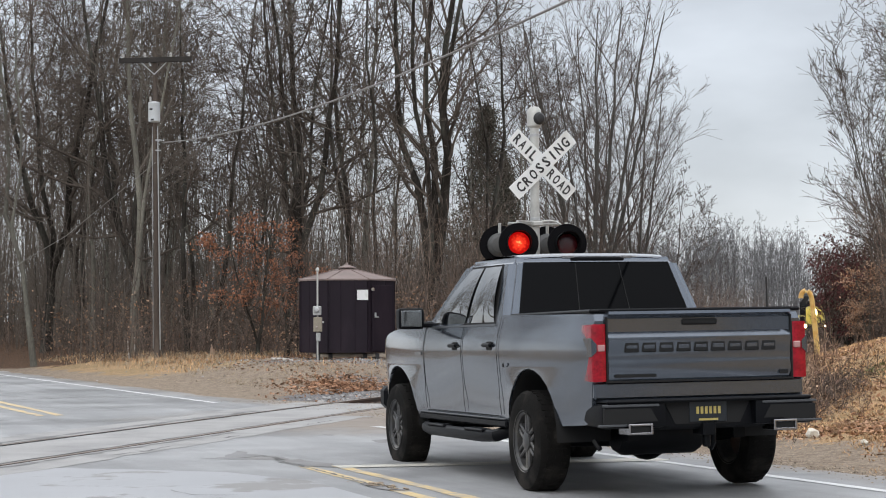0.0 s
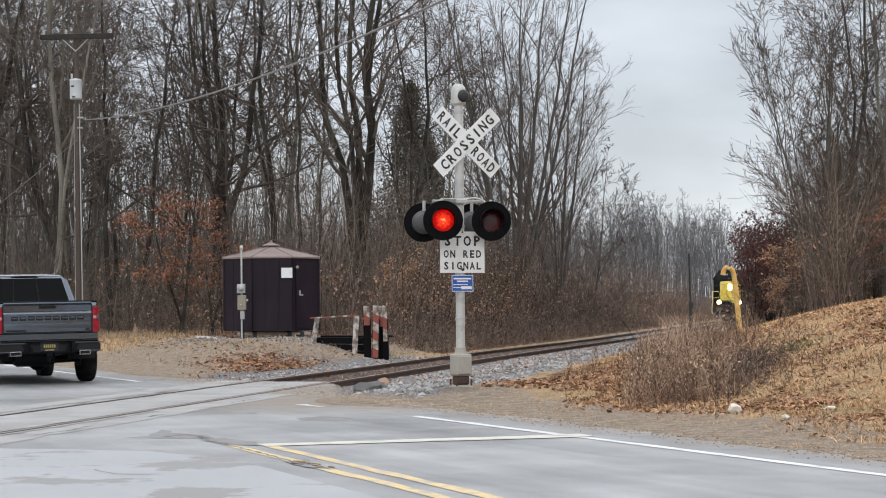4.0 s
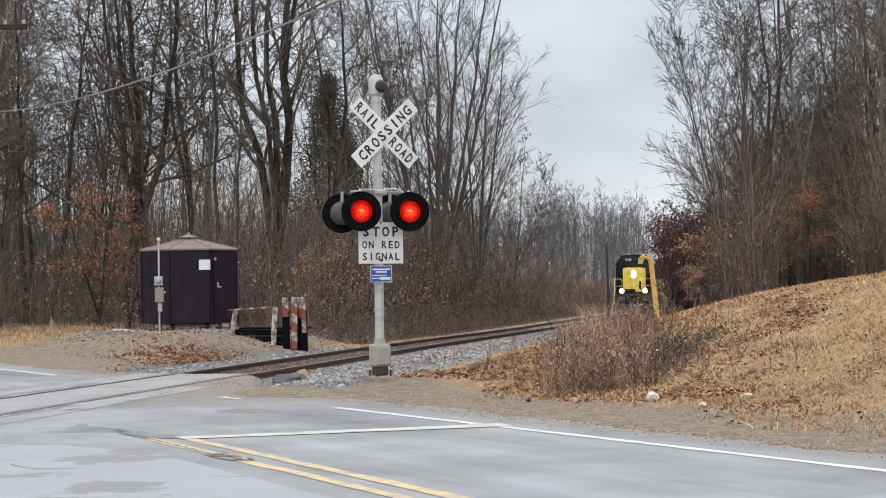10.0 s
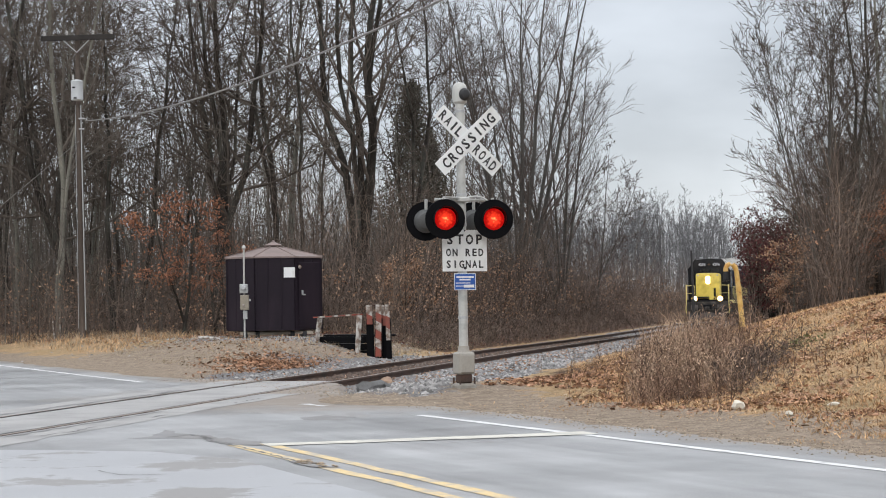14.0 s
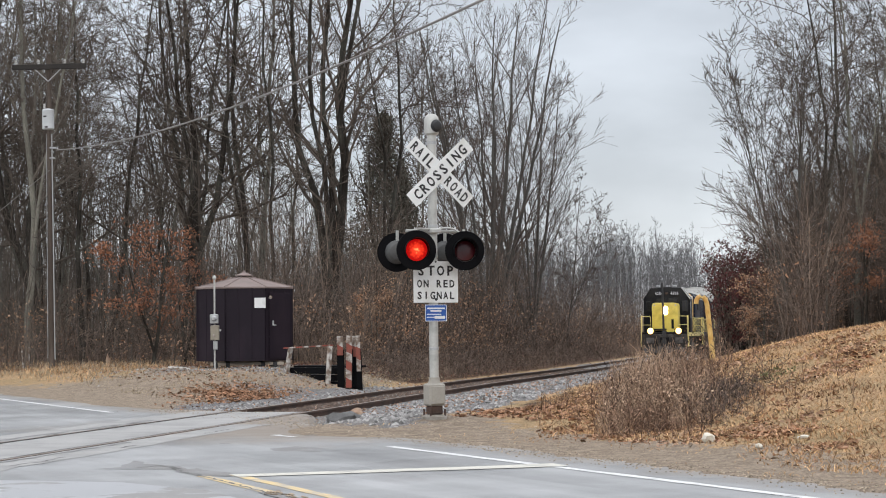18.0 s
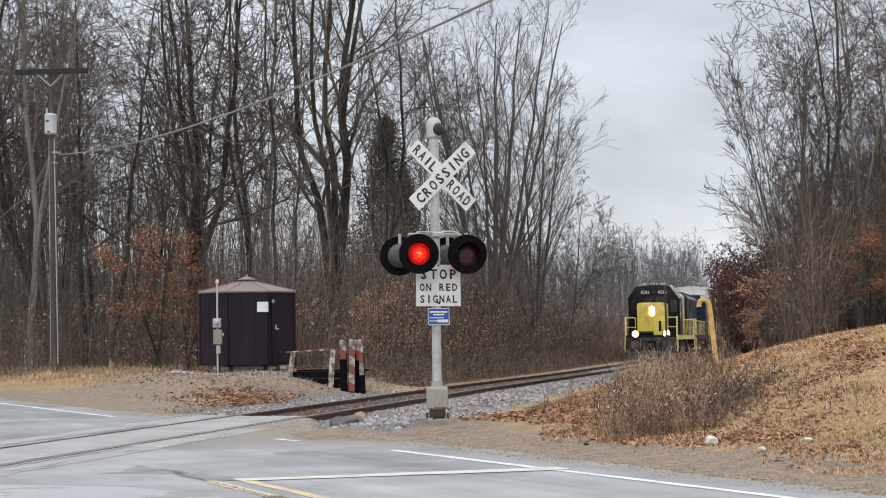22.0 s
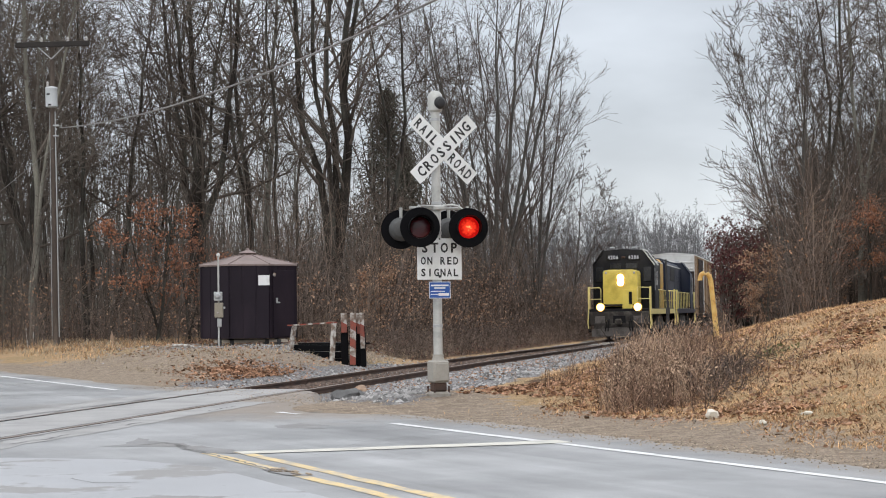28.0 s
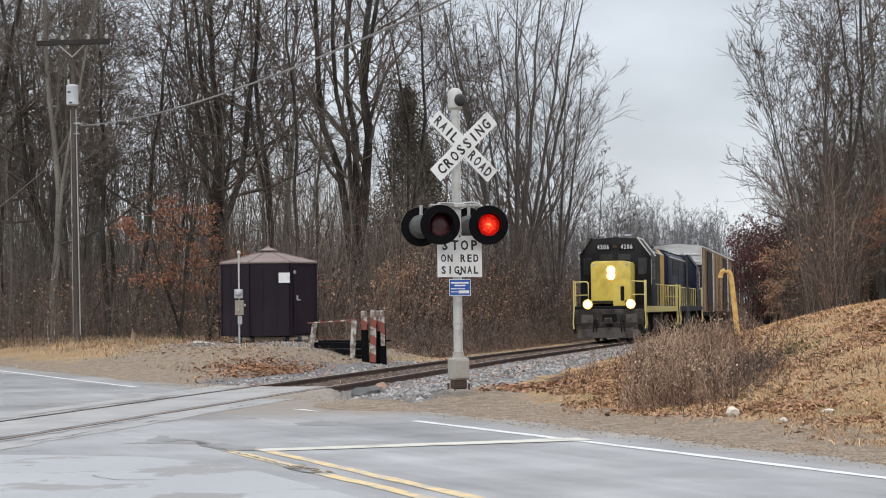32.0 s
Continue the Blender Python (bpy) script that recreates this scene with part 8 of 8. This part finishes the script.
def bogie(parent, y, wheelbase=2.75):
    b = part("bogie", boxes(((0, y, 0.75), (2.1, 3.4, 0.3), 0.05), ((-1.12, y, 0.62), (0.16, 3.5, 0.36), 0.05), ((1.12, y, 0.62), (0.16, 3.5, 0.36), 0.05), ((-1.15, y, 0.95), (0.2, 1.1, 0.3), 0.04), ((1.15, y, 0.95), (0.2, 1.1, 0.3), 0.04)), GRIME, parent, "grimy wheel truck")
    for dy in (-wheelbase / 2, wheelbase / 2):
        bm = bmesh.new()
        for sx in (-1, 1):
            lathe(bm, [(0.12, -0.06), (0.5, -0.06), (0.51, 0.06), (0.535, 0.07), (0.535, 0.09), (0.12, 0.09)] if sx < 0 else [(0.12, -0.09), (0.535, -0.09), (0.535, -0.07), (0.51, -0.06), (0.5, 0.06), (0.12, 0.06)], 24, Matrix.Translation((sx * 0.75, y + dy, 0.51)) @ Matrix.Rotation(radians(90), 4, "Y"))
        tube(bm, [(-0.8, y + dy, 0.51), (0.8, y + dy, 0.51)], 0.09, 10)
        part("wheelset", bm, GRIME, b, "steel wheelset")
    for sx in (-1, 1):
        bm = bmesh.new()
        for dy in (-wheelbase / 2, wheelbase / 2):
            box(bm, (sx * 1.2, y + dy, 0.55), (0.14, 0.34, 0.3), 0.04)
            tube(bm, [(sx * 1.2, y + dy * 0.45, 0.5), (sx * 1.2, y + dy * 0.45, 0.85)], 0.1, 8)
        part("journals", bm, GRIME, b)


def coupler(parent, y, s):
    bm = boxes(((0, y - s * 0.25, 0.88), (0.24, 0.6, 0.26), 0.04), ((0, y - s * 0.58, 0.88), (0.34, 0.2, 0.3), 0.06))
    part("coupler", bm, GRIME, parent, "knuckle coupler")


def locomotive(name, label, body, nose_mat, rear_mat, lead, number):
    L = 17.4
    T = thing(name, Matrix(), label, "locomotive", "train")
    P = lambda nm, bm, mat, parent=T, lab="", smooth=35: part(nm, bm, mat, parent, lab, smooth)
    deck = P("deck", boxes(((0, L / 2, 1.44), (3.05, L - 0.7, 0.16), 0.02)), body, lab="walkway deck")
    bm = boxes(((-1.53, L / 2, 1.37), (0.04, L - 0.7, 0.26)), ((1.53, L / 2, 1.37), (0.04, L - 0.7, 0.26)))
    part("side_sill", bm, RAILING if lead else rear_mat, deck, "pale yellow side sill" if lead else "dark side sill", None)
    P("underframe", boxes(((0, L / 2, 1.2), (1.5, L - 1.4, 0.4), 0.03)), GRIME, smooth=None)
    P("fuel_tank", boxes(((0, L / 2, 0.78), (2.6, 4.6, 0.75), 0.15, None, 2)), GRIME, lab="grimy fuel tank")
    for y in (3.3, L - 3.3):
        bogie(T, y)
    for y, s in ((0.35, 1), (L - 0.35, -1)):
        coupler(T, y, s)
        pl = P("pilot", boxes(((0, y, 1.05), (2.95, 0.12, 0.66), 0.02), ((0, y - s * 0.1, 0.62), (2.5, 0.08, 0.4), 0.02)), GRIME, lab="grimy pilot plate")
        bm = bmesh.new()
        prism(bm, [(-1.35, 0.16), (1.35, 0.16), (1.35, 0.5), (0.0, 0.62), (-1.35, 0.5)], y - s * 0.05, y - s * 0.22, "y")
        part("snow_plough", bm, DUST_GREY, pl, "dusty grey snow plough", None)
        for x in (-0.62, -0.5, 0.5, 0.62):
            part("air_hose", tube(bmesh.new(), [(x, y - s * 0.1, 1.0), (x, y - s * 0.28, 0.9), (x * 1.05, y - s * 0.3, 0.6), (x * 1.1, y - s * 0.24, 0.42)], 0.03, 6), LOCO_BLACK, pl, "black air hose")
        part("draft_pocket", boxes(((0, y - s * 0.075, 0.92), (0.62, 0.04, 0.52), 0.02)), LOCO_BLACK, pl, "black coupler pocket")
        part("end_sheet", boxes(((-0.95, y - s * 0.075, 0.95), (0.5, 0.03, 0.42), 0.02)), DUST_GREY, pl, "dusty grey sheet")
        part("end_sheet", boxes(((0.95, y - s * 0.075, 0.95), (0.5, 0.03, 0.42), 0.02)), DUST_GREY, pl, "dusty grey sheet")
        for sx in (-1, 1):
            bm = boxes(*[((sx * 1.36, y + s * 0.25, zz), (0.34, 0.5, 0.04)) for zz in (0.42, 0.72, 1.02)], ((sx * 1.52, y + s * 0.25, 0.85), (0.03, 0.55, 1.0)))
            st = P("step_well", bm, GRIME if not lead else LOCO_BLACK, lab="corner steps", smooth=None)
            for yy in (y - s * 0.02, y + s * 0.52):
                part("grab_rail", tube(bmesh.new(), [(sx * 1.52, yy, 0.55), (sx * 1.56, yy, 0.8), (sx * 1.52, yy, 1.4), (sx * 1.52, yy, 2.62)], 0.03, 7), RAILING, st, "pale yellow grab rail")
        for sx in (-1, 1):
            bm = bmesh.new()
            tube(bm, [(sx * 1.5, y, 2.55), (sx * 0.98, y, 2.57), (sx * 0.9, y, 2.5), (sx * 0.9, y, 1.5)], 0.024, 7)
            tube(bm, [(sx * 1.5, y, 2.0), (sx * 0.9, y, 2.0)], 0.02, 6)
            P("end_railing", bm, RAILING, lab="pale yellow end railing")
    for sx in (-1, 1):
        rail = P("side_railing", tube(bmesh.new(), [(sx * 1.49, 5.3, 2.5), (sx * 1.49, L - 1.0, 2.5)], 0.024, 6), RAILING, lab="pale yellow side railing")
        for k in range(9):
            y = 5.3 + k * (L - 6.3) / 8
            part("railing_post", rod((sx * 1.49, y, 1.5), (sx * 1.49, y, 2.5), 0.022, 6), RAILING, rail)
    # nose
    bm = bmesh.new()
    prism(bm, [(-0.86, 1.62), (0.86, 1.62), (0.86, 3.3), (0.8, 3.42), (0.6, 3.46), (-0.6, 3.46), (-0.8, 3.42), (-0.86, 3.3)], 0.95, 2.9, "y", 0.07)
    nose = P("nose", bm, nose_mat, lab="low nose with rounded edges")
    part("nose_door", boxes(((0.35, 0.935, 2.0), (0.5, 0.03, 0.95), 0.01)), nose_mat, nose)
    part("door_gap", boxes(((0.5, 0.912, 2.05), (0.16, 0.02, 0.62))), LOCO_BLACK, nose, "dark open hatch")
    for x in (-0.7, 0.7):
        part("class_lamp", boxes(((x, 0.93, 3.3), (0.1, 0.04, 0.1), 0.02)), STEEL, nose)
    part("grime_band", boxes(((0, 0.945, 1.7), (1.7, 0.016, 0.1))), GRIME, nose)
    # cab
    bm = bmesh.new()
    prism(bm, [(-1.56, 1.5), (1.56, 1.5), (1.56, 3.72), (1.02, 4.48), (0.0, 4.54), (-1.02, 4.48), (-1.56, 3.72)], 2.75, 4.95, "y", 0.05)
    cab = P("cab", bm, body, lab="dark cab with sloping roof edges")
    for sx in (-1, 1):
        part("front_window", boxes(((sx * 1.2, 2.74, 3.25), (0.42, 0.03, 0.75), 0.02)), CAB_GLASS, cab, "dark front window")
        part("middle_window", boxes(((sx * 0.4, 2.74, 3.68), (0.62, 0.03, 0.3), 0.02)), CAB_GLASS, cab, "dark middle window")
        part("side_window", boxes(((sx * 1.565, 3.5, 3.05), (0.03, 0.62, 0.72), 0.02), ((sx * 1.565, 4.25, 3.05), (0.03, 0.62, 0.72), 0.02)), CAB_GLASS, cab, "dark side window")
        bm = bmesh.new()
        tube(bm, [(sx * 1.57, 2.7, 3.72), (sx * 1.0, 2.7, 4.5)], 0.03, 6)
        tube(bm, [(sx * 1.0, 2.72, 4.5), (sx * 1.0, 4.95, 4.5)], 0.035, 6)
        tube(bm, [(sx * 1.57, 4.98, 3.74), (sx * 1.0, 4.98, 4.5)], 0.04, 6)
        part("gutter", bm, LOCO_STRIPE if sx > 0 else body, cab, "white gutter strip")
        b = part("number_board", boxes(((sx * 0.52, 2.72, 4.12), (0.66, 0.06, 0.26), 0.02)), LOCO_BLACK, cab, "black number board")
        if lead:
            lettering(number, 0.27, NUMBER_GLOW, b, Matrix.Translation((sx * 0.52, 2.685, 4.12)) @ Matrix.Rotation(radians(90), 4, "X"), width=0.56, name="number")
        part("door_post", boxes(((sx * 1.57, 2.95, 3.0), (0.02, 0.14, 1.1))), STEEL, cab)
    for c, z in (((-0.6, 3.2, 4.62), (0.25, 0.3, 0.1)), ((0.5, 3.4, 4.62), (0.3, 0.3, 0.1)), ((0.0, 3.0, 4.62), (0.1, 0.4, 0.1))):
        part("roof_box", boxes((c, z, 0.03)), STEEL, cab)
    part("horn", tube(bmesh.new(), [(0.2, 3.0, 4.6), (0.2, 2.9, 4.62), (0.2, 2.72, 4.63)], [0.03, 0.03, 0.06], 10), STEEL, cab)
    bm = boxes(((0, 2.72, 4.12), (0.2, 0.05, 0.12), 0.03))
    part("crest", bm, RUST, cab)
    # long hood
    h = [(-0.92, 1.5), (0.92, 1.5), (0.92, 4.1), (0.7, 4.34), (-0.7, 4.34), (-0.92, 4.1)]
    cut = 14.2 if lead else 10.4
    bm = bmesh.new()
    prism(bm, h, 4.9, cut, "y", 0.02)
    hood = P("long_hood", bm, body, lab="long engine hood")
    bm = bmesh.new()
    prism(bm, h, cut + 0.01, L - 0.9, "y", 0.04)
    P("rear_hood", bm, rear_mat, lab="rear engine hood")
    for k in range(7):
        y = 5.5 + k * 0.68
        for sx in (-1, 1):
            part("hood_door", boxes(((sx * 0.925, y, 2.7), (0.02, 0.6, 1.7), 0.008)), body, hood)
    for y in (6.2, 9.2, 12.2, 13.6, 15.0):
        part("roof_fan", lathe(bmesh.new(), [(0.55, 4.33), (0.55, 4.5), (0.45, 4.53)], 18, Matrix.Translation((0, y, 0))), body, hood, "round roof fan")
    part("exhaust", boxes(((0, 8.0, 4.45), (0.4, 0.9, 0.25), 0.04)), GRIME, hood)
    bm = boxes(((-0.94, L / 2 + 2, 4.1), (0.03, L - 7.0, 0.05)), ((0.94, L / 2 + 2, 4.1), (0.03, L - 7.0, 0.05)))
    part("roof_stripe", bm, LOCO_STRIPE, hood, "white roof-edge stripe", None)
    for sx in (-1, 1):
        part("radiator_grille", boxes(((sx * 0.93, 12.3, 3.6), (0.03, 3.2, 0.8), 0.01)), LOCO_BLACK, hood)
    # lights
    turn = Matrix.Rotation(radians(90), 4, "X")
    if lead:
        # Beam discs are oversized to carry the glare; the rings add a halo.
        for z in (2.82, 3.06):
            hl = part("headlight", lathe(bmesh.new(), [(0.165, 0.0), (0.165, 0.04), (0.15, 0.04)], 20, Matrix.Translation((0.02, 0.95, z)) @ turn), STEEL, nose, "twin sealed-beam headlight")
            part("beam", lathe(bmesh.new(), [(0.15, 0.0), (0.145, 0.012), (0.06, 0.02), (0.004, 0.022)], 20, Matrix.Translation((0.02, 0.9, z)) @ turn), HEADLIGHT, hl, "burning headlight")
            part("halo_ring", lathe(bmesh.new(), [(0.195, 0.0), (0.19, 0.01), (0.148, 0.004)], 24, Matrix.Translation((0.02, 0.902, z)) @ turn), HALO_GLOW, hl, "glowing orange ring added as the lamp's halo")
        for sx in (-1, 1):
            d = part("ditch_light", lathe(bmesh.new(), [(0.19, -0.1), (0.22, 0.0), (0.22, 0.05), (0.2, 0.05)], 20, Matrix.Translation((sx * 0.92, 0.3, 1.6)) @ turn), LOCO_YELLOW, deck, "ditch light housing")
            part("beam", lathe(bmesh.new(), [(0.15, 0.0), (0.145, 0.012), (0.06, 0.02), (0.004, 0.022)], 20, Matrix.Translation((sx * 0.92, 0.24, 1.6)) @ turn), DITCH, d, "burning ditch light")
            part("halo_ring", lathe(bmesh.new(), [(0.2, 0.0), (0.195, 0.01), (0.148, 0.004)], 24, Matrix.Translation((sx * 0.92, 0.244, 1.6)) @ turn), HALO_GLOW, d, "glowing orange ring added as the lamp's halo")
    else:
        part("headlight", boxes(((0, 0.93, 3.0), (0.25, 0.05, 0.5), 0.04)), STEEL, nose)
        part("patch_panel", boxes(((1.57, 3.4, 2.25), (0.02, 0.7, 0.5))), LOCO_STRIPE, cab, "pale painted panel")
    if not lead:
        # runs with its cab to the rear
        turned = Matrix.Translation((0, L, 0)) @ Matrix.Rotation(radians(180), 4, "Z")
        for ob in T.children_recursive:
            ob.data.transform(turned)
    TRAIN.append((T, 0.0 if lead else L + 0.7))
    return T


def boxcar(offset, end_mat, side_mat, label):
    L, H = 16.4, 5.15
    T = thing("boxcar", Matrix(), label, "boxcar", "train")
    P = lambda nm, bm, mat, parent=T, lab="", smooth=35: part(nm, bm, mat, parent, lab, smooth)
    for y in (2.4, L - 2.4):
        bogie(T, y, 1.75)
    coupler(T, 0.3, 1)
    coupler(T, L - 0.3, -1)
    P("underframe", boxes(((0, L / 2, 1.05), (2.4, L - 0.8, 0.3), 0.02)), GRIME, smooth=None)
    bm = bmesh.new()
    box(bm, (0, L / 2, (1.15 + H) / 2), (2.96, L - 0.5, H - 1.15))
    body = P("body", bm, side_mat, lab="steel boxcar body", smooth=None)
    for k in range(6):
        y = 0.4 + k * (L - 0.8) / 5
        for sx in (-1, 1):
            part("side_post", boxes(((sx * 1.51, y, (1.2 + H) / 2), (0.06, 0.16, H - 1.35), 0.01)), side_mat, body, smooth=None)
    for sx in (-1, 1):
        d = part("door", boxes(((sx * 1.535, 6.6, 3.1), (0.06, 4.4, 3.8), 0.02)), CAR_BROWN, body, "dark brown sliding door", None)
        part("door_bars", boxes(*[((sx * 1.575, 6.6 + q, 3.1), (0.03, 0.05, 3.7)) for q in (-1.5, -0.5, 0.5, 1.5)]), CAR_BROWN, d, "", None)
        part("door_post", boxes(((sx * 1.55, 9.2, 3.05), (0.08, 0.5, 3.9), 0.01)), CAR_WHITE, body, "chalky pale door post", None)
        part("side_ladder", boxes(*[((sx * 1.53, 0.55, 1.5 + 0.4 * q), (0.03, 0.4, 0.03)) for q in range(9)]), STEEL, body, "", None)
    bm = bmesh.new()
    prism(bm, [(-1.52, H), (1.52, H), (1.5, H + 0.06), (0, H + 0.2), (-1.5, H + 0.06)], 0.2, L - 0.2, "y")
    P("roof", bm, CAR_WHITE, lab="pale roof", smooth=None)
    end = P("end_wall", boxes(((0, 0.23, (1.2 + H) / 2), (2.98, 0.05, H - 1.2), 0.02)), end_mat, lab="pale end wall")
    for k in range(8):
        part("end_rib", boxes(((0, 0.19, 1.6 + k * 0.44), (2.7, 0.07, 0.14), 0.03)), CAR_BROWN if k < 6 else end_mat, end)
    part("lower_panel", boxes(((0, 0.2, 2.65), (2.94, 0.02, 2.8), 0.005)), CAR_BROWN, end, "dark lower end panel")
    TRAIN.append((T, offset))
    return T


def make_train():
    locomotive("locomotive", "black diesel locomotive with a yellow nose and bright headlights", LOCO_BLACK, LOCO_YELLOW, LOCO_GOLD, True, "4206")
    locomotive("locomotive", "dark navy diesel locomotive coupled behind the first", LOCO_NAVY, LOCO_NAVY, LOCO_NAVY, False, "")
    boxcar(36.2, CAR_WHITE, CAR_TAN, "tall tan boxcar with a chalky white end and roof")
    boxcar(53.3, CAR_TAN, CAR_TAN, "tall tan boxcar with dark doors")
    boxcar(70.4, CAR_TAN, CAR_BROWN, "tall dark brown boxcar at the rear")


make_train()


# ---- what moves ----
TRUCK_WAY = [(0, 0.33, 15.66, 22.3), (0.5, -0.31, 16.7, 22.6), (1, -1.05, 18.2, 23.1), (1.5, -1.95, 20.0, 23.7), (2, -3.0, 22.0, 24.4), (2.5, -4.3, 24.5, 24.9),
             (3.5, -7.2, 30.3, 25.6), (4.5, -10.5, 36.9, 26.0), (6, -16.2, 48.3, 26.5), (8, -24.6, 65.2, 26.6), (10, -33.6, 83.2, 26.6), (14, -52.4, 120.7, 26.6),
             (20, -81, 177.8, 26.6), (26, -109.6, 234.9, 26.6), (32, -138.2, 292, 26.6)]
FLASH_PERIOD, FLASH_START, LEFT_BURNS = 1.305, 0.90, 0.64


def train_front(t):
    """How far along its line the locomotive's nose is."""
    return 80.2 + 3.13 * (32 - t)


def motions():
    walk(TRUCK, [(t, pose(x, y, 0, -0.6, -0.7, yaw)) for t, x, y, yaw in TRUCK_WAY])
    # wheels roll with the distance driven
    ts = [w[0] for w in TRUCK_WAY]
    dist = [0.0]
    for a, b in zip(TRUCK_WAY, TRUCK_WAY[1:]):
        dist.append(dist[-1] + math.hypot(b[1] - a[1], b[2] - a[2]))
    for w, x, y in WHEELS:
        rows = []
        for k in range(81):
            t = k / 15
            turn = -np.interp(t, ts, dist) / 0.41
            rows.append((t, Matrix.Translation((x, y, 0.41)) @ Matrix.Rotation(turn, 4, "X")))
        rows.append((32, rows[-1][1]))
        walk(w, rows)
    for ob, back in TRAIN:
        rows = []
        for k in range(17):
            y = train_front(2 * k) + back * 0.9867
            rows.append((2 * k, Matrix.Translation((track_x(y), y, float(rail_level(y)) + 0.012)) @ Matrix.Rotation(-TRACK_TURN, 4, "Z")))
        walk(ob, rows)
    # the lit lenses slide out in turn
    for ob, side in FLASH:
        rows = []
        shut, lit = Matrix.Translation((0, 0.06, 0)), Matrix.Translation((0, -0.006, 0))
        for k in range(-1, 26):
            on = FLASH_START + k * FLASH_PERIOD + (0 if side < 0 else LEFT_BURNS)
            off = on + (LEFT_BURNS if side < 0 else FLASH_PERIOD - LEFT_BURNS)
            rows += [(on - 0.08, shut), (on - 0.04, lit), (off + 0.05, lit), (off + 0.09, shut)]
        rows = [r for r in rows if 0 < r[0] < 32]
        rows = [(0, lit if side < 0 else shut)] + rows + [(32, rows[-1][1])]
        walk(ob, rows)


motions()
